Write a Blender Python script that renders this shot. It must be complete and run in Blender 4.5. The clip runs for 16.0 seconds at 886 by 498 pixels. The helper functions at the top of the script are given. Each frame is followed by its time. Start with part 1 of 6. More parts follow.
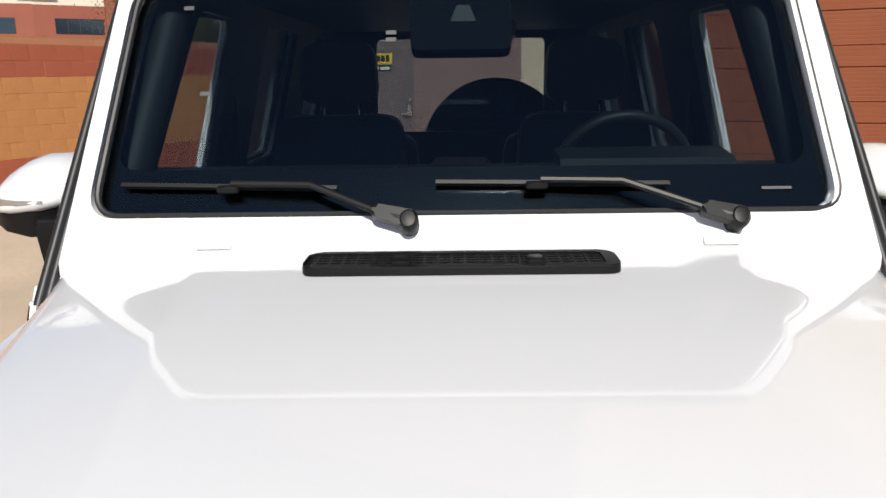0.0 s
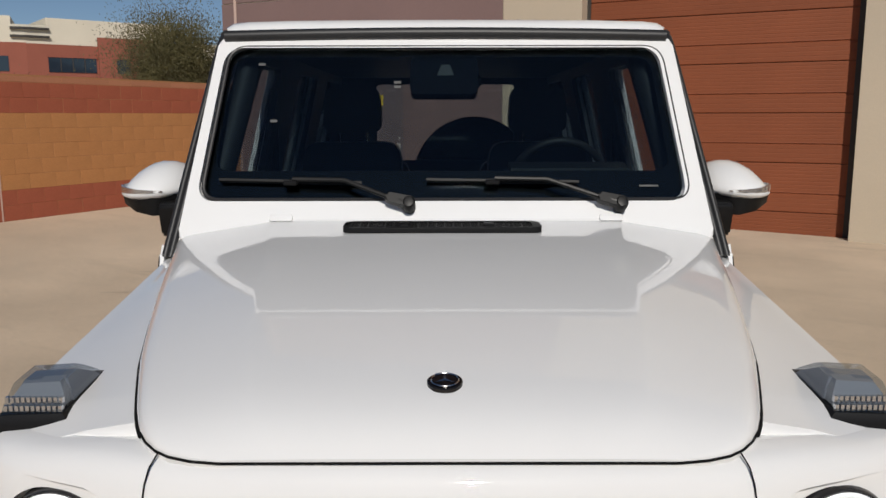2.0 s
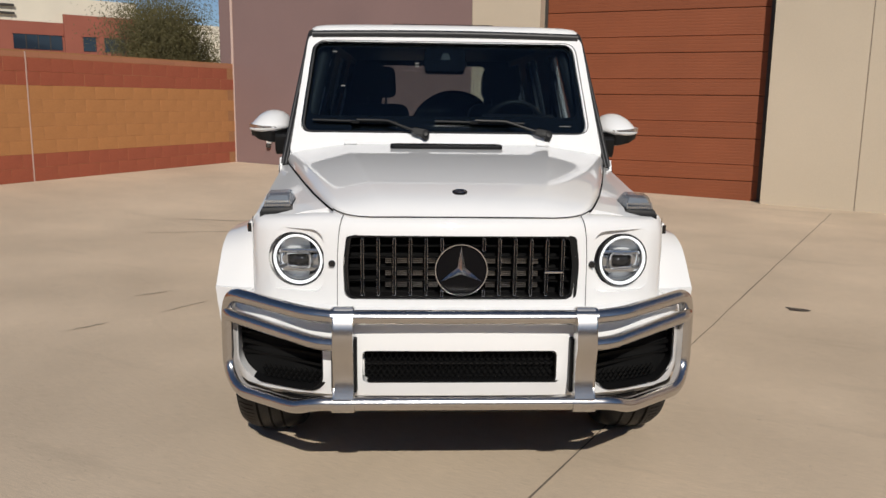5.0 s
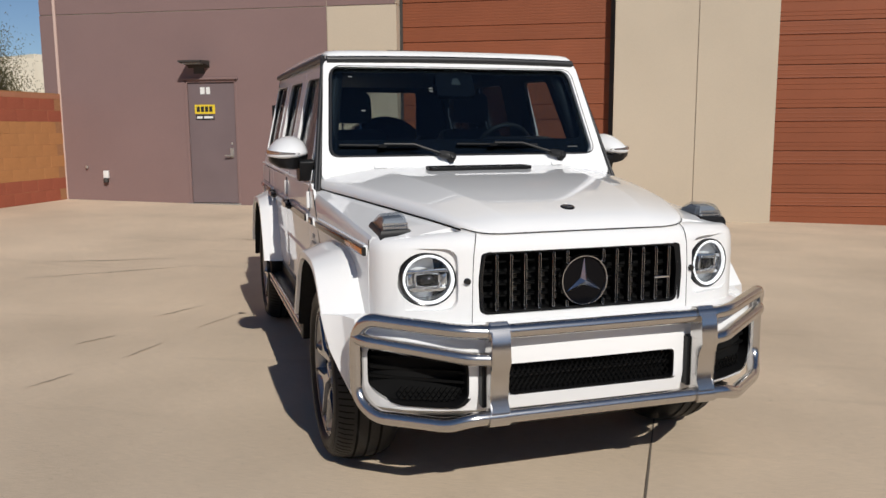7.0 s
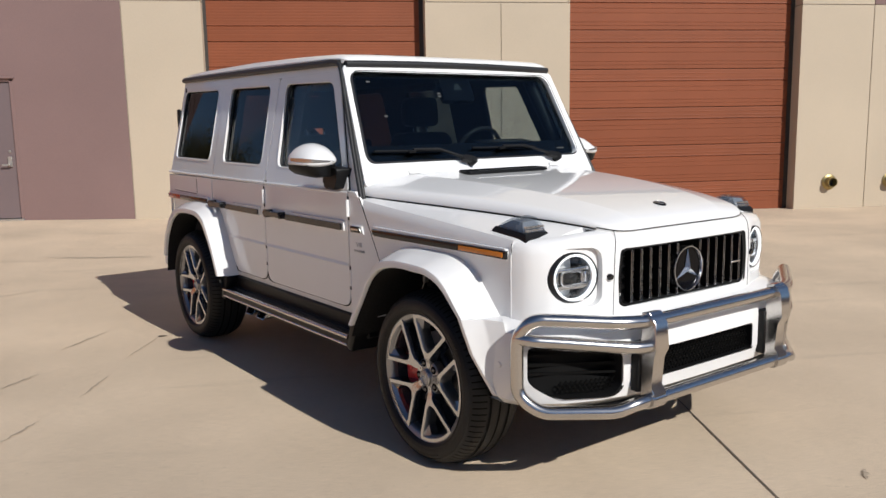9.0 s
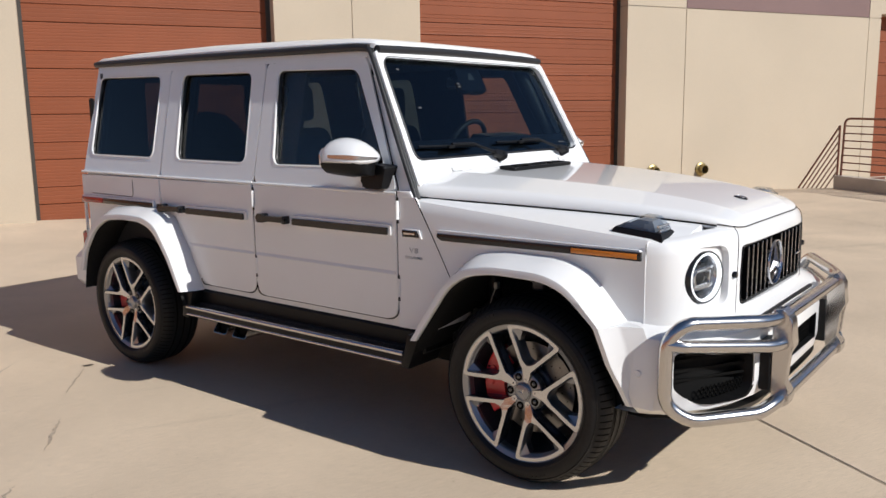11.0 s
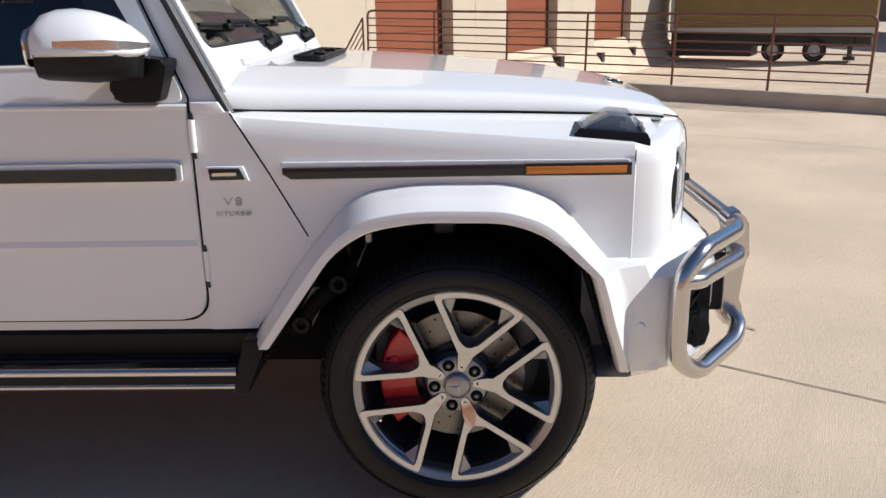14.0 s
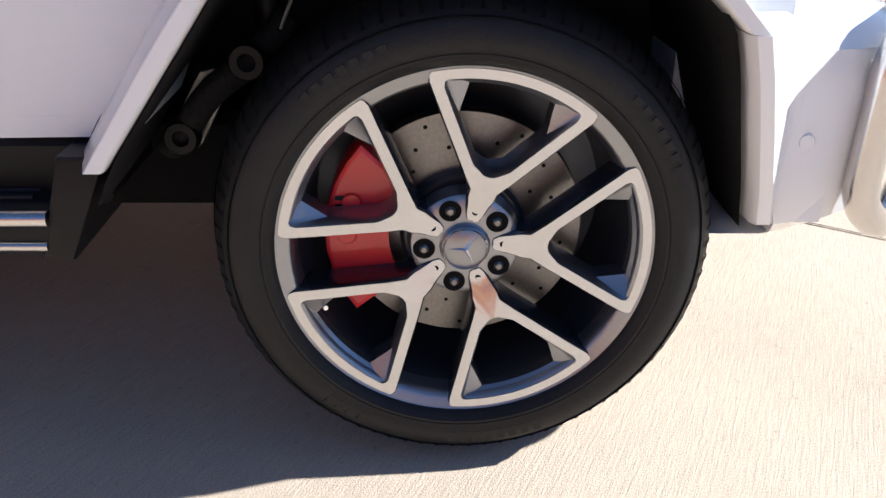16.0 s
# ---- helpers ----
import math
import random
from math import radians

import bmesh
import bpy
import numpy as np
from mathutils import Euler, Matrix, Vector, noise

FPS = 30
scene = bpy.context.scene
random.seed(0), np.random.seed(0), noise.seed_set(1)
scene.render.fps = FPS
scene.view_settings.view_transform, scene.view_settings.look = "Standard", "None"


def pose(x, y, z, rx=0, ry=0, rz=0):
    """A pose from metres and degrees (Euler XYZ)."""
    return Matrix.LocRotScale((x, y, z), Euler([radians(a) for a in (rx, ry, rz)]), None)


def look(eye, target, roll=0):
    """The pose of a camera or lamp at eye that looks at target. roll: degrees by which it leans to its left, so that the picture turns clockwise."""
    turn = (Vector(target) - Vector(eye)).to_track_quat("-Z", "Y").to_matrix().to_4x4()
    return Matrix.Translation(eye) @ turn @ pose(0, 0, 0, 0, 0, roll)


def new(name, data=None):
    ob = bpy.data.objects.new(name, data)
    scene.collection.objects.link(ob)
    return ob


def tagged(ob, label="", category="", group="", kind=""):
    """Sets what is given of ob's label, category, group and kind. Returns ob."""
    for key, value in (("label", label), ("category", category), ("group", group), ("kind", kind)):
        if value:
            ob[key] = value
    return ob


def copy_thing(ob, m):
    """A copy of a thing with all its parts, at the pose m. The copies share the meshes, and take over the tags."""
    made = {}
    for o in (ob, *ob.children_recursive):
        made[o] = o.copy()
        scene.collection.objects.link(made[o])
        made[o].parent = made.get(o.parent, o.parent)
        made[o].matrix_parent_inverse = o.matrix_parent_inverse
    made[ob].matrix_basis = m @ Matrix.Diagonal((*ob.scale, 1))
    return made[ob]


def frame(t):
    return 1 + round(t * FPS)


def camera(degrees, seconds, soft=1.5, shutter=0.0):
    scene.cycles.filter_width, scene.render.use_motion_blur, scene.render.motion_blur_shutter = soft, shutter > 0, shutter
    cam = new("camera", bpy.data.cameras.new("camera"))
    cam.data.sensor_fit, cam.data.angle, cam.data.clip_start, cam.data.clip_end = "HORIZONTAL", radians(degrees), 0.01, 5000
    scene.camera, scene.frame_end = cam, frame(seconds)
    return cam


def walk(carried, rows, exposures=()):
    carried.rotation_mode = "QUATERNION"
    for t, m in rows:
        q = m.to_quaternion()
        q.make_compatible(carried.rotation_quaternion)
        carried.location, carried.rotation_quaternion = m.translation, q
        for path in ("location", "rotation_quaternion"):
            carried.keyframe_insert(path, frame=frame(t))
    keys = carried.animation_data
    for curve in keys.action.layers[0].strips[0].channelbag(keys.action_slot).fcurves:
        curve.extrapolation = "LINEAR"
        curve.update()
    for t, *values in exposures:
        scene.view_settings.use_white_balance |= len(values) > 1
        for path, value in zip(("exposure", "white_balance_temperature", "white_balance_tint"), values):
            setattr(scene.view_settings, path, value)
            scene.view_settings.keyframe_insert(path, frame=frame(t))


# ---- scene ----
cam = camera(57.0, 16.0)
PATH = [
    (0, (-0.004, -0.935, 1.595), (-0.041, 1.02, 1.174), -0.8),
    (0.5, (0.002, -1.029, 1.639), (-0.022, 0.941, 1.295), -0.8),
    (1, (-0.011, -1.186, 1.654), (-0.015, 0.789, 1.338), -0.6),
    (1.5, (-0.005, -1.448, 1.626), (0.003, 0.531, 1.334), -0.6),
    (2, (0.004, -1.816, 1.576), (0.003, 0.158, 1.253), -0.1),
    (2.5, (-0.018, -2.209, 1.528), (-0.013, -0.245, 1.151), 0.7),
    (3, (-0.01, -2.562, 1.54), (0.003, -0.599, 1.156), 0.4),
    (3.5, (-0.004, -2.908, 1.534), (0.025, -0.944, 1.16), 0.5),
    (4, (-0.028, -3.256, 1.498), (0.004, -1.289, 1.136), 0.9),
    (4.2, (-0.028, -3.37, 1.51), (0.003, -1.404, 1.146), 0.9),
    (6.3, (-0.908, -3.712, 1.467), (-0.533, -1.775, 1.141), 0.1),
    (6.5, (-1.041, -3.645, 1.477), (-0.607, -1.718, 1.163), -0.0),
    (7, (-1.437, -3.519, 1.463), (-0.853, -1.629, 1.171), -0.3),
    (7.5, (-1.785, -3.381, 1.472), (-1.039, -1.548, 1.183), -0.7),
    (8, (-2.133, -3.174, 1.482), (-1.246, -1.407, 1.178), -0.8),
    (8.5, (-2.551, -3.053, 1.495), (-1.531, -1.36, 1.192), -0.6),
    (9, (-2.901, -2.864, 1.507), (-1.726, -1.274, 1.207), -1.0),
    (9.2, (-3.024, -2.756, 1.48), (-1.794, -1.205, 1.197), -1.0),
    (11.3, (-3.666, -1.514, 1.529), (-2.047, -0.386, 1.203), -1.0),
    (11.5, (-3.691, -1.383, 1.517), (-2.025, -0.325, 1.194), -1.2),
    (12, (-3.681, -1.058, 1.506), (-1.893, -0.244, 1.133), -1.0),
    (12.5, (-3.548, -0.729, 1.514), (-1.678, -0.171, 1.076), -1.0),
    (13, (-3.419, -0.407, 1.496), (-1.509, -0.065, 1.015), -1.1),
    (13.5, (-3.236, -0.135, 1.458), (-1.308, 0.0, 0.945), -1.1),
    (14, (-2.961, -0.005, 1.418), (-1.045, 0.048, 0.846), -1.1),
    (14.5, (-2.66, 0.069, 1.327), (-0.773, 0.058, 0.666), 0.1),
    (15, (-2.338, 0.12, 1.219), (-0.498, 0.039, 0.438), 1.3),
    (15.5, (-2.123, 0.109, 1.038), (-0.315, -0.007, 0.191), 1.7),
    (16, (-2.015, 0.105, 0.947), (-0.219, 0.025, 0.071), 1.0),
]
walk(cam, [(t, look(eye, target, roll)) for t, eye, target, roll in PATH],
     exposures=[(0.0, 0.08, 6380, 10), (0.8, -0.04, 6380, 10), (1.5, -0.40, 6400, 10), (2.2, -0.68, 6360, 10), (3.0, -0.64, 6410, 10), (4.0, -0.52, 6460, 10), (6.5, -0.38, 6280, 10), (7.5, -0.31, 6230, 10), (9.0, -0.13, 6180, 10), (12.0, 0.03, 6020, 10), (14.0, 0.25, 5970, 10), (14.5, 0.38, 5970, 10), (15.3, 0.74, 5720, 10), (16.0, 0.97, 5570, 10)])

# ---- world and sun ----
SUN_TO = Vector((0.05, -1.0, 0.72)).normalized()
world = bpy.data.worlds.new("sky")
scene.world = world
world.use_nodes = True
wn = world.node_tree.nodes
sky = wn.new("ShaderNodeTexSky")
sky.sky_type, sky.sun_disc = "NISHITA", False
sky.sun_elevation = math.asin(SUN_TO.z)
sky.sun_rotation = math.atan2(SUN_TO.x, SUN_TO.y)
sky.air_density, sky.dust_density, sky.ozone_density = 0.8, 0.0, 2.5
sky.altitude = 800
world.node_tree.links.new(sky.outputs[0], wn["Background"].inputs[0])
wn["Background"].inputs[1].default_value = 0.076
sun_data = bpy.data.lights.new("sun", "SUN")
sun_data.energy, sun_data.angle, sun_data.color = 4.75, radians(0.53), (1.0, 0.94, 0.85)
sun = new("sun", sun_data)
sun.matrix_world = look(SUN_TO * 50, (0, 0, 0))



# ---- materials ----
def link(nt, a, b):
    nt.links.new(a, b)


def material(name, color, rough=0.5, metal=0.0, grain=None, grain_amount=0.1, stain=None, stain_amount=0.1, bump=0.0, bump_scale=None, coat=0.0, island=0.0, stretch=(1, 1, 1), spec=0.5):
    """Principled material with a fine grain, a wide stain and a bump, all in metres."""
    m = bpy.data.materials.new(name)
    m.use_nodes = True
    nt = m.node_tree
    b = nt.nodes["Principled BSDF"]
    b.inputs["Base Color"].default_value = (*color, 1)
    b.inputs["Roughness"].default_value = rough
    b.inputs["Metallic"].default_value = metal
    b.inputs["Coat Weight"].default_value = coat
    b.inputs["Coat Roughness"].default_value = 0.03
    b.inputs["Specular IOR Level"].default_value = spec
    tc = nt.nodes.new("ShaderNodeTexCoord")
    mp = nt.nodes.new("ShaderNodeMapping")
    mp.inputs["Scale"].default_value = stretch
    link(nt, tc.outputs["Object"], mp.inputs[0])
    value = None
    for scale, amount, detail in ((grain, grain_amount, 4), (stain, stain_amount, 6)):
        if not scale:
            continue
        n = nt.nodes.new("ShaderNodeTexNoise")
        n.inputs["Scale"].default_value, n.inputs["Detail"].default_value = scale, detail
        link(nt, mp.outputs[0], n.inputs["Vector"])
        r = nt.nodes.new("ShaderNodeMapRange")
        r.inputs["From Min"].default_value, r.inputs["From Max"].default_value = 0.3, 0.7
        r.inputs["To Min"].default_value, r.inputs["To Max"].default_value = 1 - amount, 1 + amount
        link(nt, n.outputs["Fac"], r.inputs["Value"])
        if value is None:
            value = r.outputs[0]
        else:
            mu = nt.nodes.new("ShaderNodeMath")
            mu.operation = "MULTIPLY"
            link(nt, value, mu.inputs[0])
            link(nt, r.outputs[0], mu.inputs[1])
            value = mu.outputs[0]
    if island:
        g = nt.nodes.new("ShaderNodeObjectInfo")
        r = nt.nodes.new("ShaderNodeMapRange")
        r.inputs["To Min"].default_value, r.inputs["To Max"].default_value = 1 - island, 1 + island
        link(nt, g.outputs["Random"], r.inputs["Value"])
        if value is None:
            value = r.outputs[0]
        else:
            mu = nt.nodes.new("ShaderNodeMath")
            mu.operation = "MULTIPLY"
            link(nt, value, mu.inputs[0])
            link(nt, r.outputs[0], mu.inputs[1])
            value = mu.outputs[0]
    if value is not None:
        mix = nt.nodes.new("ShaderNodeVectorMath")
        mix.operation = "SCALE"
        mix.inputs[0].default_value = color
        link(nt, value, mix.inputs["Scale"])
        link(nt, mix.outputs[0], b.inputs["Base Color"])
    if bump:
        n = nt.nodes.new("ShaderNodeTexNoise")
        n.inputs["Scale"].default_value, n.inputs["Detail"].default_value = bump_scale or grain or 50, 3
        link(nt, mp.outputs[0], n.inputs["Vector"])
        bp = nt.nodes.new("ShaderNodeBump")
        bp.inputs["Strength"].default_value, bp.inputs["Distance"].default_value = 1.0, bump
        link(nt, n.outputs["Fac"], bp.inputs["Height"])
        link(nt, bp.outputs[0], b.inputs["Normal"])
    return m


def glass_material(name, tint, rough=0.0, dust=0.0, gloss=0.9):
    """Thin pane: see-through tint with a mirror gloss that grows at grazing angles."""
    m = bpy.data.materials.new(name)
    m.use_nodes = True
    nt = m.node_tree
    nt.nodes.remove(nt.nodes["Principled BSDF"])
    out = nt.nodes["Material Output"]
    tr = nt.nodes.new("ShaderNodeBsdfTransparent")
    tr.inputs[0].default_value = (*tint, 1)
    gl = nt.nodes.new("ShaderNodeBsdfGlossy")
    gl.inputs["Roughness"].default_value = rough
    lw = nt.nodes.new("ShaderNodeLayerWeight")
    lw.inputs[0].default_value = 0.5
    pw = nt.nodes.new("ShaderNodeMath")
    pw.operation = "POWER"
    pw.inputs[1].default_value = 5.0
    link(nt, lw.outputs["Facing"], pw.inputs[0])
    fr = nt.nodes.new("ShaderNodeMath")
    fr.operation = "MULTIPLY_ADD"
    fr.inputs[1].default_value, fr.inputs[2].default_value = gloss, 0.04
    link(nt, pw.outputs[0], fr.inputs[0])
    mx = nt.nodes.new("ShaderNodeMixShader")
    link(nt, fr.outputs[0], mx.inputs[0])
    link(nt, tr.outputs[0], mx.inputs[1])
    link(nt, gl.outputs[0], mx.inputs[2])
    last = mx
    if dust:
        df = nt.nodes.new("ShaderNodeBsdfDiffuse")
        df.inputs[0].default_value = (0.62, 0.60, 0.56, 1)
        last = nt.nodes.new("ShaderNodeMixShader")
        last.inputs[0].default_value = dust
        link(nt, mx.outputs[0], last.inputs[1])
        link(nt, df.outputs[0], last.inputs[2])
    link(nt, last.outputs[0], out.inputs[0])
    return m


def glow_material(name, color, strength):
    m = bpy.data.materials.new(name)
    m.use_nodes = True
    b = m.node_tree.nodes["Principled BSDF"]
    b.inputs["Base Color"].default_value = (0.8, 0.8, 0.8, 1)
    b.inputs["Emission Color"].default_value = (*color, 1)
    b.inputs["Emission Strength"].default_value = strength
    return m


def concrete_material():
    """Broom-finished tan concrete: fine brush lines, sand grain, wide stains, faint scuffs."""
    m = material("concrete", (0.62, 0.50, 0.368), rough=0.85, grain=280, grain_amount=0.17, stain=0.7, stain_amount=0.13, spec=0.25)
    nt = m.node_tree
    b = nt.nodes["Principled BSDF"]
    tc = nt.nodes.new("ShaderNodeTexCoord")
    mp = nt.nodes.new("ShaderNodeMapping")
    mp.inputs["Scale"].default_value = (14, 190, 10)
    link(nt, tc.outputs["Object"], mp.inputs[0])
    br = nt.nodes.new("ShaderNodeTexNoise")
    br.inputs["Scale"].default_value, br.inputs["Detail"].default_value = 1.0, 3
    link(nt, mp.outputs[0], br.inputs["Vector"])
    bp = nt.nodes.new("ShaderNodeBump")
    bp.inputs["Strength"].default_value, bp.inputs["Distance"].default_value = 1.0, 0.0013
    sand = nt.nodes.new("ShaderNodeTexNoise")
    sand.inputs["Scale"].default_value, sand.inputs["Detail"].default_value = 330, 2
    link(nt, tc.outputs["Object"], sand.inputs["Vector"])
    both = nt.nodes.new("ShaderNodeMath")
    both.operation = "MULTIPLY_ADD"
    both.inputs[1].default_value = 1.2
    link(nt, sand.outputs["Fac"], both.inputs[0])
    link(nt, br.outputs["Fac"], both.inputs[2])
    link(nt, both.outputs[0], bp.inputs["Height"])
    link(nt, bp.outputs[0], b.inputs["Normal"])
    # long dull scuffs, stretched along the traffic
    mp2 = nt.nodes.new("ShaderNodeMapping")
    mp2.inputs["Rotation"].default_value = (0, 0, radians(-38))
    mp2.inputs["Scale"].default_value = (0.35, 2.6, 1)
    link(nt, tc.outputs["Object"], mp2.inputs[0])
    sc = nt.nodes.new("ShaderNodeTexNoise")
    sc.inputs["Scale"].default_value, sc.inputs["Detail"].default_value = 1.3, 5
    link(nt, mp2.outputs[0], sc.inputs["Vector"])
    r = nt.nodes.new("ShaderNodeMapRange")
    r.inputs["From Min"].default_value, r.inputs["From Max"].default_value = 0.60, 0.72
    r.inputs["To Min"].default_value, r.inputs["To Max"].default_value = 1.0, 0.90
    link(nt, sc.outputs["Fac"], r.inputs["Value"])
    # dust in the brush lines and small dark pits
    r2 = nt.nodes.new("ShaderNodeMapRange")
    r2.inputs["From Min"].default_value, r2.inputs["From Max"].default_value = 0.3, 0.7
    r2.inputs["To Min"].default_value, r2.inputs["To Max"].default_value = 0.90, 1.07
    link(nt, br.outputs["Fac"], r2.inputs["Value"])
    pit = nt.nodes.new("ShaderNodeTexNoise")
    pit.inputs["Scale"].default_value, pit.inputs["Detail"].default_value = 38, 3
    link(nt, tc.outputs["Object"], pit.inputs["Vector"])
    r3 = nt.nodes.new("ShaderNodeMapRange")
    r3.inputs["From Min"].default_value, r3.inputs["From Max"].default_value = 0.66, 0.74
    r3.inputs["To Min"].default_value, r3.inputs["To Max"].default_value = 1.0, 0.80
    link(nt, pit.outputs["Fac"], r3.inputs["Value"])
    for extra in (r, r2, r3):
        old = b.inputs["Base Color"].links[0].from_socket
        mu = nt.nodes.new("ShaderNodeVectorMath")
        mu.operation = "SCALE"
        link(nt, old, mu.inputs[0])
        link(nt, extra.outputs[0], mu.inputs["Scale"])
        link(nt, mu.outputs[0], b.inputs["Base Color"])
    return m


CONCRETE = concrete_material()
KERB = material("kerb_concrete", (0.47, 0.41, 0.345), 0.9, grain=120, grain_amount=0.1, stain=2, stain_amount=0.15, bump=0.002, bump_scale=90)
SCUFF = material("dull_scuff", (0.40, 0.325, 0.245), 0.9, grain=70, grain_amount=0.35)
OIL = material("dark_oil_spot", (0.07, 0.055, 0.045), 0.7, grain=60, grain_amount=0.3)
JOINT = material("joint_sealant", (0.16, 0.13, 0.10), 0.9, grain=60, grain_amount=0.2)
BEIGE = material("beige_wall_paint", (0.505, 0.425, 0.32), 0.85, grain=90, grain_amount=0.03, stain=0.5, stain_amount=0.05, bump=0.001, bump_scale=150)
MAUVE = material("mauve_wall_paint", (0.212, 0.137, 0.127), 0.85, grain=90, grain_amount=0.04, stain=0.6, stain_amount=0.06, bump=0.001, bump_scale=150)
REVEAL = material("groove_paint", (0.36, 0.30, 0.235), 0.9, grain=40, grain_amount=0.1)
TRIM = material("pale_pink_trim", (0.55, 0.40, 0.34), 0.8, grain=40, grain_amount=0.05)
DOOR_BROWN = material("terracotta_steel_door", (0.225, 0.066, 0.027), 0.6, spec=0.3, grain=60, grain_amount=0.04, stain=1.2, stain_amount=0.06, island=0.05)
DOOR_GREY = material("mauve_grey_steel_door", (0.158, 0.118, 0.120), 0.6, grain=60, grain_amount=0.03, stain=2, stain_amount=0.05)
BLOCK_RED = material("red_block", (0.34, 0.092, 0.048), 0.9, grain=70, grain_amount=0.12, stain=2.5, stain_amount=0.08, bump=0.003, bump_scale=60, island=0.012)
BLOCK_ORANGE = material("orange_block", (0.46, 0.21, 0.075), 0.9, grain=70, grain_amount=0.1, stain=2.5, stain_amount=0.08, bump=0.003, bump_scale=60, island=0.012)
BLOCK_CAP = material("tan_cap_block", (0.40, 0.175, 0.095), 0.9, grain=70, grain_amount=0.1, island=0.05)
MORTAR = material("mortar", (0.36, 0.17, 0.075), 0.95, grain=80, grain_amount=0.15)
RUST = material("brown_painted_steel", (0.17, 0.065, 0.04), 0.5, grain=50, grain_amount=0.12, stain=3, stain_amount=0.15)
DARK = material("dark_grey_metal", (0.04, 0.035, 0.03), 0.6, grain=60, grain_amount=0.1)
RUBBER_BLACK = material("black_rubber_bumper", (0.02, 0.02, 0.02), 0.8, grain=60, grain_amount=0.2)
GALV = material("pale_steel", (0.5, 0.48, 0.44), 0.4, 0.7, grain=60, grain_amount=0.1)
BRASS = material("aged_brass", (0.35, 0.27, 0.12), 0.4, 0.9, grain=60, grain_amount=0.15)
SIGN_YELLOW = material("yellow_sign_vinyl", (0.75, 0.55, 0.03), 0.5)
SIGN_WHITE = material("white_sign_vinyl", (0.75, 0.75, 0.72), 0.5)
SIGN_BLACK = material("black_sign_vinyl", (0.02, 0.02, 0.02), 0.5)
CREAM = material("cream_stucco", (0.68, 0.62, 0.50), 0.9, grain=20, grain_amount=0.04, stain=0.3, stain_amount=0.05)
FAR_RED = material("far_red_stucco", (0.29, 0.092, 0.06), 0.9, grain=20, grain_amount=0.05, stain=0.4, stain_amount=0.06)
FAR_GLASS = material("far_dark_window_glass", (0.02, 0.03, 0.045), 0.06, spec=0.8)
BARK = material("brown_bark", (0.12, 0.085, 0.06), 0.95, grain=30, grain_amount=0.3, bump=0.01, bump_scale=30)
LEAF = material("olive_green_leaves", (0.115, 0.10, 0.038), 0.7, grain=1.5, grain_amount=0.35, stain=0.6, stain_amount=0.2)
TRAILER_YELLOW = material("yellow_trailer_side", (0.236, 0.155, 0.050), 0.5, grain=3, grain_amount=0.05, stain=0.5, stain_amount=0.08)
TRAILER_DARK = material("dark_olive_trailer_side", (0.05, 0.045, 0.03), 0.5, grain=3, grain_amount=0.1)
TRAILER_LETTER = material("dull_gold_lettering", (0.17, 0.135, 0.075), 0.5)
TRAILER_WHITE = material("pale_trailer_metal", (0.5, 0.5, 0.48), 0.5)


# ---- mesh helpers ----
def finish(bm, smooth=40):
    bmesh.ops.remove_doubles(bm, verts=bm.verts, dist=0.00005)
    bmesh.ops.recalc_face_normals(bm, faces=bm.faces)
    if smooth:
        lim = radians(smooth)
        for f in bm.faces:
            f.smooth = True
        for e in bm.edges:
            if len(e.link_faces) != 2:
                e.smooth = False
                continue
            a, b = e.link_faces
            turn = e.calc_face_angle(0)
            big, small = max(a.calc_area(), b.calc_area()), max(1e-9, min(a.calc_area(), b.calc_area()))
            if turn > lim or (turn > 0.03 and big > 12 * small and big > 0.002):
                e.smooth = False
    return bm


def part(name, bm, mat, parent=None, label="", smooth=40, clean=True):
    """Links a bmesh as one mesh object, under a thing or a part."""
    if clean:
        finish(bm, smooth)
    me = bpy.data.meshes.new(name)
    bm.to_mesh(me)
    bm.free()
    me.materials.append(mat)
    ob = new(name, me)
    if parent is not None:
        ob.parent = parent
    if label:
        ob["label"] = label
    return ob


def empty(name, loc=(0, 0, 0)):
    ob = new(name)
    ob.location = loc
    ob.empty_display_size = 0.1
    return ob


def box(bm, x0, y0, z0, x1, y1, z1, bevel=0.0, seg=1):
    ret = bmesh.ops.create_cube(bm, size=1)
    vs = ret["verts"]
    for v in vs:
        v.co = Vector(((x0 + x1) / 2 + v.co.x * (x1 - x0), (y0 + y1) / 2 + v.co.y * (y1 - y0), (z0 + z1) / 2 + v.co.z * (z1 - z0)))
    if bevel:
        es = list({e for v in vs for e in v.link_edges})
        bmesh.ops.bevel(bm, geom=es, offset=bevel, segments=seg, affect="EDGES", profile=0.5)
    return bm


def boxes(*args, bevel=0.0):
    bm = bmesh.new()
    for a in args:
        box(bm, *a, bevel=bevel)
    return bm


def prism(poly, fn, a, b, bm=None, bevel=0.0, seg=2):
    """Closed prism over a polygon of (u, v), from depth a to b; fn(u, v, d) gives the place."""
    bm = bm or bmesh.new()
    lo = [bm.verts.new(fn(u, v, a)) for u, v in poly]
    hi = [bm.verts.new(fn(u, v, b)) for u, v in poly]
    n = len(poly)
    f1 = bm.faces.new(lo[::-1])
    f2 = bm.faces.new(hi)
    for i in range(n):
        bm.faces.new((lo[i], lo[(i + 1) % n], hi[(i + 1) % n], hi[i]))
    if bevel:
        es = list(f2.edges)
        bmesh.ops.bevel(bm, geom=es, offset=bevel, segments=seg, affect="EDGES", profile=0.5)
    return bm


